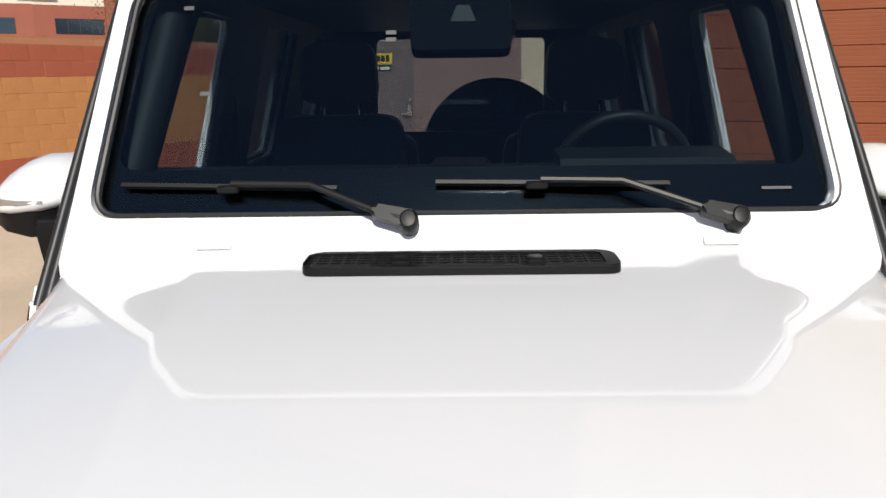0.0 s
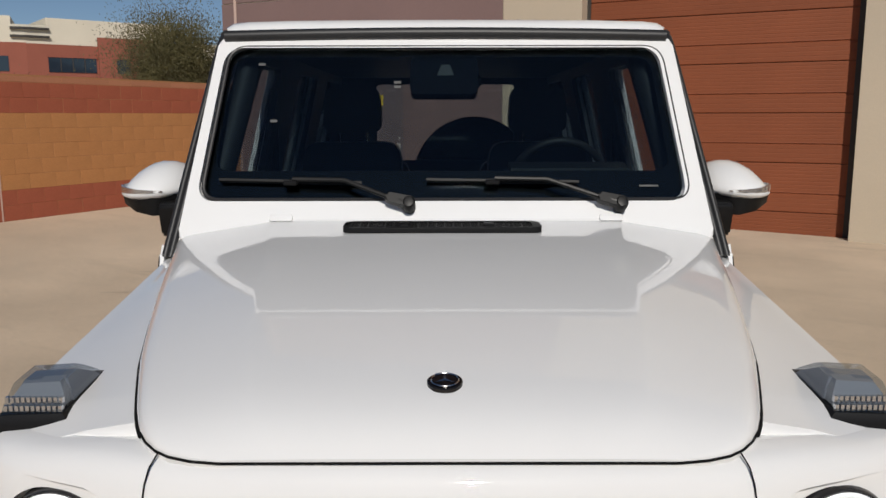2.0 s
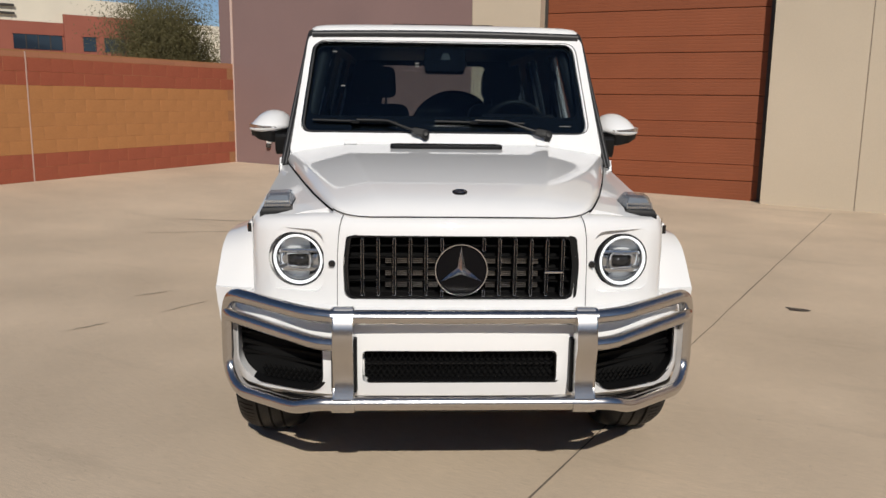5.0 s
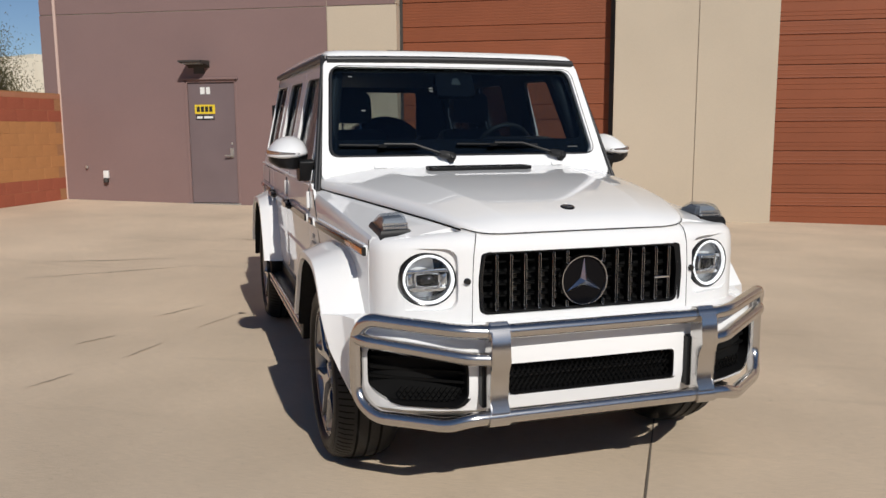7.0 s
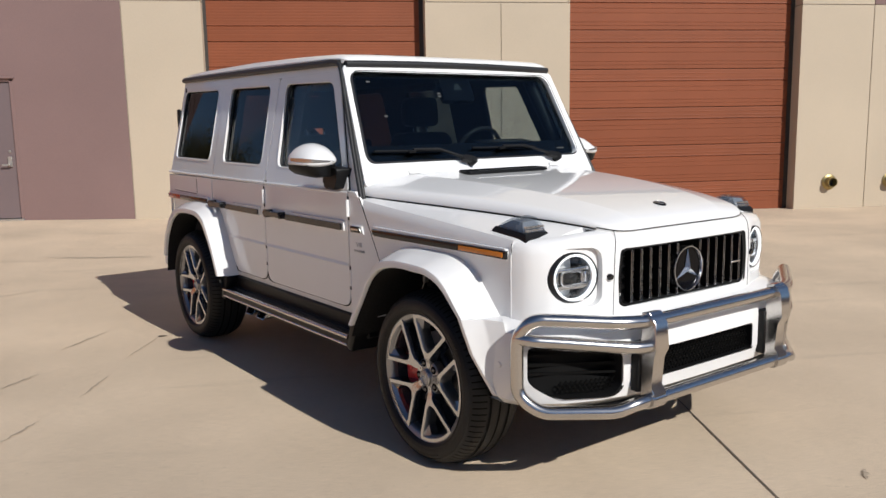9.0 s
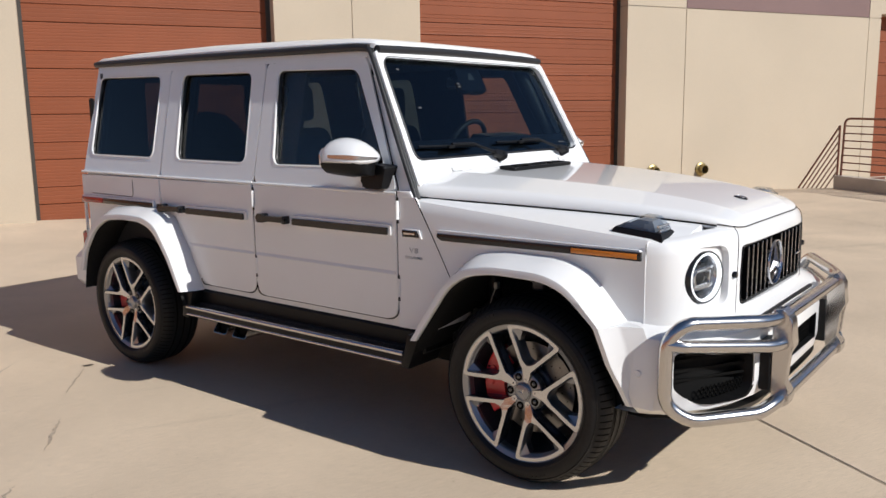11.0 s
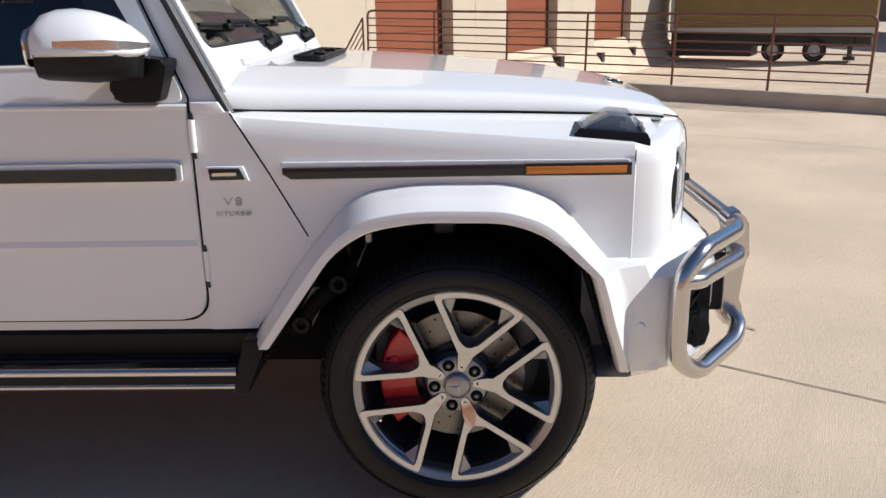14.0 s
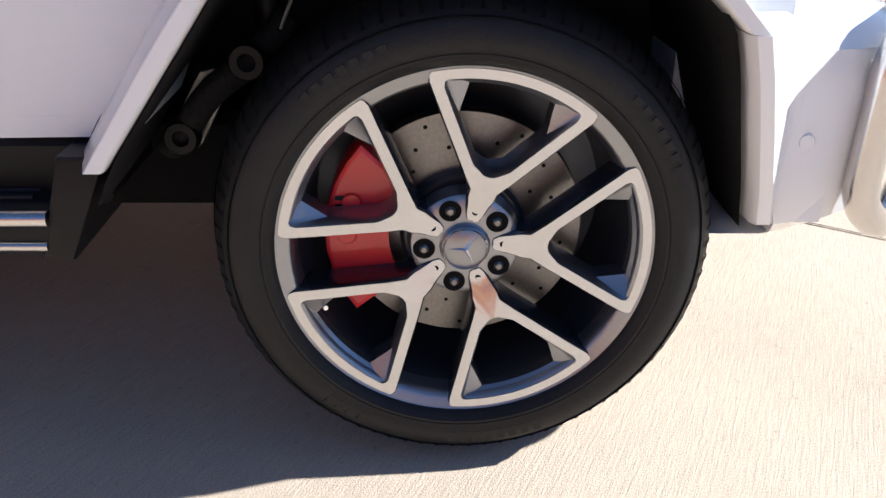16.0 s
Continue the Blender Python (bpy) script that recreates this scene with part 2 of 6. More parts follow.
def loft(rows, bm=None, cap=True, closed=True):
    """Skin over rows of points, each row a ring (closed) or a strip."""
    bm = bm or bmesh.new()
    vr = [[bm.verts.new(p) for p in r] for r in rows]
    n = len(rows[0])
    for a, b in zip(vr, vr[1:]):
        for i in range(n if closed else n - 1):
            j = (i + 1) % n
            bm.faces.new((a[i], a[j], b[j], b[i]))
    if cap and closed:
        bm.faces.new(vr[0][::-1])
        bm.faces.new(vr[-1])
    return bm


def tube(points, r, bm=None, sides=12, closed=False, cap=True):
    """Round tube along points."""
    bm = bm or bmesh.new()
    pts = [Vector(p) for p in points]
    rows, up = [], None
    n = len(pts)
    for i, p in enumerate(pts):
        if closed:
            d = (pts[(i + 1) % n] - pts[i - 1]).normalized()
        else:
            d = (pts[min(i + 1, n - 1)] - pts[max(i - 1, 0)]).normalized()
        if up is None:
            up = Vector((0, 0, 1)) if abs(d.z) < 0.9 else Vector((1, 0, 0))
        side = d.cross(up).normalized()
        up = side.cross(d).normalized()
        rows.append([p + side * (r * math.cos(k * math.tau / sides)) + up * (r * math.sin(k * math.tau / sides)) for k in range(sides)])
    if closed:
        rows.append(rows[0])
    return loft(rows, bm, cap=cap and not closed)


def rounded(points, radius, steps=5, closed=False):
    """A polyline with its corners rounded."""
    pts = [Vector(p) for p in points]
    n, out = len(pts), []
    for i, p in enumerate(pts):
        if not closed and i in (0, n - 1):
            out.append(p)
            continue
        a, b = pts[i - 1], pts[(i + 1) % n]
        r = min(radius, (a - p).length * 0.45, (b - p).length * 0.45)
        s, e = p + (a - p).normalized() * r, p + (b - p).normalized() * r
        for k in range(steps + 1):
            t = k / steps
            out.append(s * (1 - t) ** 2 + p * (2 * t * (1 - t)) + e * t ** 2)
    return out


def rounded2(poly, radius, steps=4):
    return [(p.x, p.y) for p in rounded([(u, v, 0) for u, v in poly], radius, steps, True)]


def lathe(profile, fn, sides=64, bm=None, closed=False):
    """Turns a profile of (radius, depth); fn(a, b, d) places the plane coordinates a, b at depth d."""
    rows = []
    for k in range(sides + 1):
        c, s = math.cos(k * math.tau / sides), math.sin(k * math.tau / sides)
        rows.append([Vector(fn(r * c, r * s, d)) for r, d in profile])
    bm = loft(rows, bm, cap=False, closed=closed)
    return bm


def baked(ob):
    """Applies the modifiers of ob to its mesh."""
    dg = bpy.context.evaluated_depsgraph_get()
    me = bpy.data.meshes.new_from_object(ob.evaluated_get(dg))
    ob.modifiers.clear()
    ob.data = me
    return ob


def cut(ob, *cutters):
    """Takes the cutter bmeshes out of ob."""
    for bm in cutters:
        finish(bm, 0)
        me = bpy.data.meshes.new("cutter")
        bm.to_mesh(me)
        bm.free()
        c = new("cutter", me)
        md = ob.modifiers.new("cut", "BOOLEAN")
        md.operation, md.solver, md.object = "DIFFERENCE", "EXACT", c
        baked(ob)
        bpy.data.objects.remove(c)
    bm = bmesh.new()
    bm.from_mesh(ob.data)
    finish(bm, 35)
    bm.to_mesh(ob.data)
    bm.free()
    return ob


# ---- the yard: s runs along the building, n towards it ----
ALONG = radians(-27.5)
YARD = Matrix.Rotation(ALONG, 4, "Z")
WALL_N = 9.75
WELL_S = 10.75


def in_yard(s, n, z=0.0):
    return YARD @ Vector((s, n, z))


def smooth01(x):
    x = min(1.0, max(0.0, x))
    return x * x * (3 - 2 * x)


def well_side(n):
    """The pavement climbs a little towards the building along the kerb."""
    return 0.029 * (min(8.0, max(-4.0, n)) - 0.9)


def ground_z(s, n):
    """The pavement is level round the car and falls gently along the building."""
    p = in_yard(s, n)
    far = smooth01((math.hypot(p.x, p.y - 1.5) - 4.0) / 5.0)
    z = far * max(-0.12, min(0.23, -0.021 * (s - 1.0)))
    return z + well_side(n) * smooth01((s - 6.5) / 4.2) * smooth01((9.6 - n) / 1.6)


def well_z(n):
    return -1.55 + 1.4 * smooth01((5.0 - n) / 30.0)


def build_ground():
    S = sorted({-400, -150, -60, -30, *[round(-20 + i * 1.0, 3) for i in range(31)], WELL_S - 0.005, WELL_S, 14, 18, 24, 32, 45, 70, 150, 400})
    N = sorted({-400, -150, -60, -40, *[round(-24 + i * 1.5, 3) for i in range(23)], WALL_N + 0.2, 14, 20, 40, 120, 400})
    bm = bmesh.new()
    grid = []
    for s in S:
        row = []
        for n in N:
            z = ground_z(s, n)
            if s >= WELL_S and s < 100 and n < WALL_N + 0.1 and n > -30:
                z = well_z(n)
            row.append(bm.verts.new((s, n, z)))
        grid.append(row)
    for i in range(len(S) - 1):
        for j in range(len(N) - 1):
            bm.faces.new((grid[i][j], grid[i + 1][j], grid[i + 1][j + 1], grid[i][j + 1]))
    ob = part("ground", bm, CONCRETE, smooth=20)
    ob.matrix_world = YARD
    tagged(ob, "tan broom-finished concrete pavement with dull scuffs", "pavement", kind="structure")
    # open joints filled with dark sealant, slightly uneven
    rnd = random.Random(4)
    for nm, pts in (("expansion_joint", [(0.655 + 0.108 * (-24 + k * 0.4), -24 + k * 0.4) for k in range(84)]), ("expansion_joint", [(7.2 + 0.13 * (-24 + k * 0.4), -24 + k * 0.4) for k in range(76)]), ("expansion_joint", [(-20 + k * 0.5, -5.2) for k in range(60)])):
        bm = bmesh.new()
        rows = []
        lengthwise = pts[0][1] != pts[1][1]
        for s, n in pts:
            w = 0.003 + rnd.random() * 0.002
            j = rnd.uniform(-0.004, 0.004)
            z = ground_z(s, n) + 0.004
            if lengthwise:
                rows.append([(s - w + j, n, z), (s + w + j, n, z)])
            else:
                rows.append([(s, n - w + j, z), (s, n + w + j, z)])
        loft(rows, bm, closed=False)
        j = part(nm, bm, JOINT, smooth=0)
        j.matrix_world = YARD
        tagged(j, "thin dark joint sawn across the concrete pavement", "joint", kind="structure")


build_ground()


def ground_marks():
    """Thin dark tyre scuffs, faint cracks and one dark leaf-shaped spot on the concrete."""
    rnd = random.Random(11)
    streaks = [(-3.03, 2.0, -2.84, 2.47, 0.016), (-3.13, 1.15, -3.0, 1.42, 0.018), (-2.82, 0.24, -2.73, 0.52, 0.016), (-2.62, 0.88, -2.55, 1.30, 0.014), (-2.53, 1.72, -2.42, 2.18, 0.011), (-4.35, 6.22, -3.17, 6.12, 0.05), (-5.6, 4.1, -4.3, 4.75, 0.04), (-5.2, 3.3, -3.9, 4.3, 0.03), (5.85, 0.9, 6.3, 0.84, 0.05), (1.0, -0.95, 1.06, -0.86, 0.02)]
    for k, (s0, n0, s1, n1, w) in enumerate(streaks):
        a, b = Vector((s0, n0)), Vector((s1, n1))
        d = (b - a).normalized()
        side = Vector((-d.y, d.x))
        rows = []
        m = 14
        for i in range(m + 1):
            t = i / m
            p = a + (b - a) * t + side * rnd.uniform(-0.5, 0.5) * w
            h = w * 0.8 * math.sin(math.pi * (0.05 + 0.9 * t)) * rnd.uniform(0.35, 1.0)
            rows.append([(*(p - side * h), ground_z(*p) + 0.004), (*(p + side * h), ground_z(*p) + 0.004)])
        ob = part("scuff_mark", loft(rows, closed=False), SCUFF, smooth=0)
        ob.matrix_world = YARD
        tagged(ob, "thin dull tyre scuff on the tan concrete", "scuff", kind="structure")
    for s, n, r in ((1.41, 3.08, 0.075), (-2.40, 2.24, 0.03)):
        bm = bmesh.new()
        ring = [(s + r * (1.0 + 0.35 * math.sin(3 * q + 1)) * math.cos(q), n + r * 0.8 * (1.0 + 0.3 * math.cos(2 * q)) * math.sin(q)) for q in [i * math.tau / 22 for i in range(22)]]
        bm.faces.new([bm.verts.new((x, y, ground_z(x, y) + 0.004)) for x, y in ring])
        ob = part("oil_spot", bm, OIL, smooth=0)
        ob.matrix_world = YARD
        tagged(ob, "small dark spot on the tan concrete", "stain", kind="structure")


ground_marks()


def reflection_wall():
    """Unseen long wall, added across the yard for dark reflections in mirrors and paint."""
    ob = part("wall_across", boxes((-70, -36, -0.5, 70, -34, 6.5), (-70, -36.2, 6.5, 70, -33.9, 6.8)), MAUVE, smooth=0)
    tagged(ob, "unseen plain mauve wall added for dark reflections in the car", "wall", kind="structure")


reflection_wall()

# ---- the building ----
TOP = 11.0
LEVEL = 3.5
BAYS = [("door_1", -2.88, 0.67, -0.05, 4.27, 0), ("door_2", 3.13, 7.38, -0.15, 4.27, 1), ("door_3", 14.28, 18.2, -0.06, 3.60, 2), ("door_4", 21.76, 26.2, -0.33, 3.66, 2), ("door_5", 30.36, 35.4, -0.47, 3.68, 2)]
JOINTS = [-4.08, 1.94, 8.78, 13.9, 19.6, 27.6, 36.0]


def wall_run(name, s0, s1, z0, z1, mat, label, openings=()):
    """A stretch of tilt-up wall, 0.25 m thick, with its openings through it."""
    bm = bmesh.new()
    s = s0
    for a, b, lo, hi in openings:
        box(bm, s, WALL_N, z0, a, WALL_N + 0.25, z1)
        if lo > z0:
            box(bm, a, WALL_N, z0, b, WALL_N + 0.25, lo)
        if hi < z1:
            box(bm, a, WALL_N, hi, b, WALL_N + 0.25, z1)
        s = b
    box(bm, s, WALL_N, z0, s1, WALL_N + 0.25, z1)
    ob = part(name, bm, mat, smooth=0)
    ob.matrix_world = YARD
    return tagged(ob, label, "wall", kind="structure")


G = 0.008
A4 = (-6.72, -5.74, 0.0, 2.33)
wall_run("wall_1", -9.45, -4.08 - G, -1.5, LEVEL - G, MAUVE, "mauve painted tilt-up concrete wall panel", [A4])
edges = [-4.08, *JOINTS[1:], 60.0]
for k, (a, b) in enumerate(zip(edges, edges[1:])):
    ops = [(o[1], o[2], o[3] - 0.35 if o[1] < 10 else o[3], o[4]) for o in BAYS if a < o[1] < b]
    ops = [(p, q, -1.5 if p < 10 else lo, min(hi, LEVEL - G)) for p, q, lo, hi in ops]
    wall_run("wall_%d" % (k + 2), a + G, b - G, -1.5, LEVEL - G, BEIGE, "smooth beige painted tilt-up concrete wall panel", ops)
ups = [(-9.45, -4.08, MAUVE), (-4.08, -2.9, MAUVE), (-2.9, 0.70, BEIGE), (0.70, 3.1, BEIGE), (3.1, 8.78, BEIGE), (8.78, 13.9, MAUVE), (13.9, 18.5, BEIGE), (18.5, 21.5, MAUVE), (21.5, 26.5, BEIGE), (26.5, 30.1, MAUVE), (30.1, 35.7, BEIGE), (35.7, 60.0, MAUVE)]
for k, (a, b, m) in enumerate(ups):
    ops = [(o[1], o[2], LEVEL + G, o[4]) for o in BAYS if a - 0.1 < o[1] and o[2] < b + 0.1 and o[4] > LEVEL]
    wall_run("wall_%d" % (k + 10), a + G, b - G, LEVEL + G, TOP, m, "upper painted concrete wall panel above the reveal line", ops)
bm = boxes((-9.44, WALL_N + 0.012, -1.4, A4[0] - 0.02, WALL_N + 0.2, TOP - 0.02), (A4[1] + 0.02, WALL_N + 0.012, -1.4, BAYS[0][1] - 0.02, WALL_N + 0.2, TOP - 0.02), (A4[0] - 0.02, WALL_N + 0.012, A4[3] + 0.02, A4[1] + 0.02, WALL_N + 0.2, TOP - 0.02))
for (a, b) in zip(BAYS, BAYS[1:]):
    box(bm, a[2] + 0.02, WALL_N + 0.012, -1.4, b[1] - 0.02, WALL_N + 0.2, TOP - 0.02)
box(bm, BAYS[-1][2] + 0.02, WALL_N + 0.012, -1.4, 59.9, WALL_N + 0.2, TOP - 0.02)
ob = part("wall_core", bm, REVEAL, smooth=0)
ob.matrix_world = YARD
tagged(ob, "dark groove backing between the wall panels", "wall", kind="structure")
# flank, back and roof close the building
bm = boxes((-9.45, WALL_N + 0.25, -1.5, -9.2, 40, TOP), (59.8, WALL_N + 0.25, -1.5, 60.0, 40, TOP), (-9.45, 39.8, -1.5, 60, 40, TOP))
ob = part("wall_flank", bm, MAUVE, smooth=0)
ob.matrix_world = YARD
tagged(ob, "mauve painted side walls of the building", "wall", kind="structure")
ob = part("roof", boxes((-9.4, WALL_N + 0.26, TOP - 0.4, 59.7, 39.7, TOP - 0.15)), BEIGE, smooth=0)
ob.matrix_world = YARD
tagged(ob, "flat roof of the building", "roof", kind="structure")
ob = part("trim", boxes((-9.165, WALL_N - 0.03, 0.0, -9.115, WALL_N, TOP), bevel=0.006), TRIM, smooth=30)
ob.matrix_world = YARD
tagged(ob, "narrow pale vertical strip at the wall corner", "trim", kind="structure")


def door_section(width, height, kind):
    """One section of an overhead door: a folded steel sheet with a deep groove, ridges and pinstripes."""
    flat = 0.012
    prof = [(0.004, 0.0), (flat - 0.002, 0.006), (flat, 0.010)]
    if kind == 1:
        # deep groove two thirds up, bright narrow ridges beside it
        marks = [(0.12, 0.006), (0.21, 0.006), (0.44, 0.006), (0.56, 0.006), (0.68, -0.016), (0.79, 0.003), (0.89, 0.003)]
    else:
        marks = [(0.37, -0.013)]
    last = 0.012
    for u, d in marks + [(1.0, 0.0)]:
        z = u * height
        if kind != 1:
            m = max(1, int((z - last - 0.05) / 0.045))
            for k in range(m):
                q = last + 0.025 + (k + 0.5) * (z - last - 0.05) / m
                prof += [(flat, q - 0.010), (flat - 0.0022, q - 0.002), (flat, q + 0.004)]
        if u == 1.0:
            break
        if d < 0:
            prof += [(flat, z - 0.016), (flat + d, z - 0.004), (flat + d, z + 0.006), (flat + 0.003, z + 0.018), (flat, z + 0.03)]
        else:
            prof += [(flat, z - 0.010), (flat + d, z - 0.004), (flat + d, z + 0.004), (flat, z + 0.010)]
        last = z + 0.03
    prof += [(flat, height - 0.016), (flat - 0.002, height - 0.006), (-0.006, height - 0.002), (-0.04, height - 0.002), (-0.04, 0.0)]
    rows = [[Vector((s, -d, z)) for d, z in prof] for s in (0.0, width)]
    return loft(rows, closed=True)


def overhead_door(name, s0, s1, z0, z1, kind):
    """A closed sectional door set back behind the wall; its lowest section runs down behind the floor line."""
    setback, height, first_z = ((0.24, 0.647, -0.337), (0.24, 0.667, -0.247), (0.36, 0.76, z0 - 0.70))[kind]
    door = empty(name)
    door.matrix_world = YARD @ Matrix.Translation((s0, WALL_N + setback, 0.0))
    tagged(door, "closed terracotta brown steel overhead door with pressed ribs", "garage door", kind="structure")
    first = None
    z = first_z
    while z < z1:
        if first is None:
            first = part("door_panel", door_section(s1 - s0, height - 0.004, kind), DOOR_BROWN, door, smooth=0)
            p = first
        else:
            p = first.copy()
            scene.collection.objects.link(p)
        p.location = (0, 0.03, z)
        z += height
    w = s1 - s0
    part("door_backing", boxes((0, 0.08, first_z, w, 0.12, z)), DARK, door, smooth=0)
    part("side_seal", boxes((0, 0.0, z0, 0.05, 0.03, z1)), DARK, door, smooth=0)
    part("side_seal", boxes((w - 0.07, -0.004, z0, w, 0.03, z1)), DARK, door, smooth=0)
    if setback > 0.3:
        back = 0.25 - setback
        for a, b, lo, hi in ((-0.1, 0.0, z0, z1), (w, w + 0.1, z0, z1), (-0.1, w + 0.1, z1, z1 + 0.12), (-0.1, w + 0.1, z0 - 0.12, z0)):
            part("jamb", boxes((a, back, lo, b, 0.14, hi)), KERB, door, smooth=0)
    return door


for nm, s0, s1, z0, z1, kind in BAYS:
    overhead_door(nm, s0, s1, z0, z1, kind)


def steel_door():
    """The mauve-grey personnel door with its frame, hinges, lever and vinyl signs."""
    s0, s1, z0, z1 = A4[0], A4[1], 0.158, A4[3]
    d = empty("door_6")
    d.matrix_world = YARD @ Matrix.Translation((0, WALL_N, 0))
    tagged(d, "closed mauve-grey steel door with a yellow and white sign", "door", kind="structure")
    part("door_frame", boxes((s0, 0.0, z0, s0 + 0.05, 0.16, z1), (s1 - 0.05, 0.0, z0, s1, 0.16, z1), (s0, 0.0, z1 - 0.05, s1, 0.16, z1), bevel=0.004), MAUVE, d)
    part("head_drip", boxes((s0 - 0.03, -0.04, z1 - 0.005, s1 + 0.03, 0.02, z1 + 0.03), bevel=0.004), MAUVE, d)
    leaf = part("door_leaf", boxes((s0 + 0.055, 0.03, z0 + 0.02, s1 - 0.055, 0.08, z1 - 0.055), bevel=0.004), DOOR_GREY, d)
    part("threshold", boxes((s0, -0.05, z0 - 0.1, s1, 0.16, z0 + 0.012), bevel=0.004), GALV, d, "pale metal threshold")
    for z in (0.45, 1.2, 1.95):
        part("hinge", boxes((s0 + 0.03, 0.012, z, s0 + 0.065, 0.05, z + 0.11), bevel=0.003), DOOR_GREY, d)
    lever = part("door_handle", boxes((s1 - 0.17, 0.0, 0.98, s1 - 0.11, 0.03, 1.14), (s1 - 0.25, -0.045, 1.0, s1 - 0.12, -0.025, 1.025), (s1 - 0.15, -0.045, 1.0, s1 - 0.13, 0.03, 1.025), bevel=0.004), GALV, leaf, "dull steel lever on a plate")
    part("lock_cylinder", boxes((s1 - 0.15, 0.012, 1.2, s1 - 0.12, 0.03, 1.24), bevel=0.004), GALV, leaf)
    cx = -6.36
    sign = part("sign_plate", boxes((cx - 0.19, 0.022, 1.74, cx + 0.19, 0.03, 1.9), bevel=0.002), SIGN_YELLOW, leaf, "yellow sign with black bars for letters")
    for k in range(4):
        part("letter_bar", boxes((cx - 0.15 + k * 0.078, 0.0175, 1.775, cx - 0.092 + k * 0.078, 0.022, 1.868)), SIGN_BLACK, sign)
    sign2 = part("sign_plate", boxes((cx - 0.17, 0.022, 1.635, cx + 0.17, 0.03, 1.725), bevel=0.002), SIGN_BLACK, leaf, "black sign strip with white bars for letters")
    for a, b in ((-0.15, -0.05), (-0.02, 0.15)):
        part("letter_bar", boxes((cx + a, 0.0175, 1.66, cx + b, 0.022, 1.70)), SIGN_WHITE, sign2)
    for a, b in ((-0.09, -0.01), (0.02, 0.09)):
        part("unit_number_bar", boxes((cx + 0.02 + a, 0.0175, 2.08, cx + 0.02 + b, 0.03, 2.2)), SIGN_WHITE, leaf, "white bar of a unit number")


steel_door()


def wall_lamp():
    lamp = empty("wall_lamp")
    lamp.matrix_world = YARD @ Matrix.Translation((-6.42, WALL_N, 2.55))
    tagged(lamp, "dark flat wall lamp jutting out over the steel door", "lamp")
    bm = prism([(-0.38, 0.085), (-0.02, 0.10), (0.0, 0.10), (0.0, -0.02), (-0.05, 0.02), (-0.38, 0.055)], lambda u, v, d: (d, u, v), -0.20, 0.20, bevel=0.006)
    part("housing", bm, DARK, lamp)
    part("lens", boxes((-0.16, -0.30, 0.03, 0.16, -0.10, 0.046)), GALV, lamp)
    part("back_plate", boxes((-0.1, -0.02, -0.12, 0.1, 0.0, 0.02), bevel=0.004), DARK, lamp)


wall_lamp()


def wall_bits():
    b = empty("outlet_box")
    b.matrix_world = YARD @ Matrix.Translation((-8.31, WALL_N, 0.6))
    tagged(b, "small weatherproof outlet box with a pale cover on the mauve wall", "outlet box")
    part("cover", boxes((-0.05, -0.06, 0.0, 0.05, 0.0, 0.14), bevel=0.012), SIGN_WHITE, b)
    part("conduit_end", lathe([(0.0, 0.0), (0.045, 0.0), (0.05, 0.03), (0.04, 0.07), (0, 0.07)], lambda a, c, d: (a, -0.05 + c, -0.07 + d), 16), DARK, b)
    k = part("wall_valve", lathe([(0.0, 0.0), (0.02, 0.0), (0.03, -0.02), (0.03, -0.04), (0, -0.05)], lambda a, c, d: (a, d, c), 16), GALV)
    k.matrix_world = YARD @ Matrix.Translation((-8.69, WALL_N, 0.80))
    tagged(k, "small round metal valve stub on the mauve wall", "valve")
    for s, z in ((8.05, 0.36), (9.27, 0.36)):
        p = empty("pipe_outlet")
        p.matrix_world = YARD @ Matrix.Translation((s, WALL_N, z))
        tagged(p, "brass roof drain outlet on the beige wall", "drain outlet", "drain outlets")
        part("flange", lathe([(0.0, 0.0), (0.13, 0.0), (0.14, -0.02), (0.10, -0.03), (0.085, -0.05)], lambda a, c, d: (a, d, c), 28), BRASS, p)
        part("pipe", lathe([(0.09, 0.0), (0.09, -0.14), (0.078, -0.14), (0.078, -0.01)], lambda a, c, d: (a, d, c), 28), BRASS, p)
        part("throat", lathe([(0.0, -0.02), (0.078, -0.02)], lambda a, c, d: (a, d, c), 28), DARK, p)


wall_bits()


# ---- truck well: kerb, railing, dock bumpers ----
KERB_END = 7.62
kerb_top = lambda n: -0.12 + well_side(n) + 0.23
bm = prism([(-14.0, -1.2), (KERB_END, -1.2), (KERB_END, kerb_top(KERB_END)), (-4.0, kerb_top(-4.0)), (-14.0, kerb_top(-14.0))], lambda n, z, d: (WELL_S + d, n, z), -0.2, 0.02, bevel=0.012)
ob = part("kerb_wall", bm, KERB, smooth=30)
ob.matrix_world = YARD
tagged(ob, "low grey concrete kerb wall along the truck well", "kerb", kind="structure")


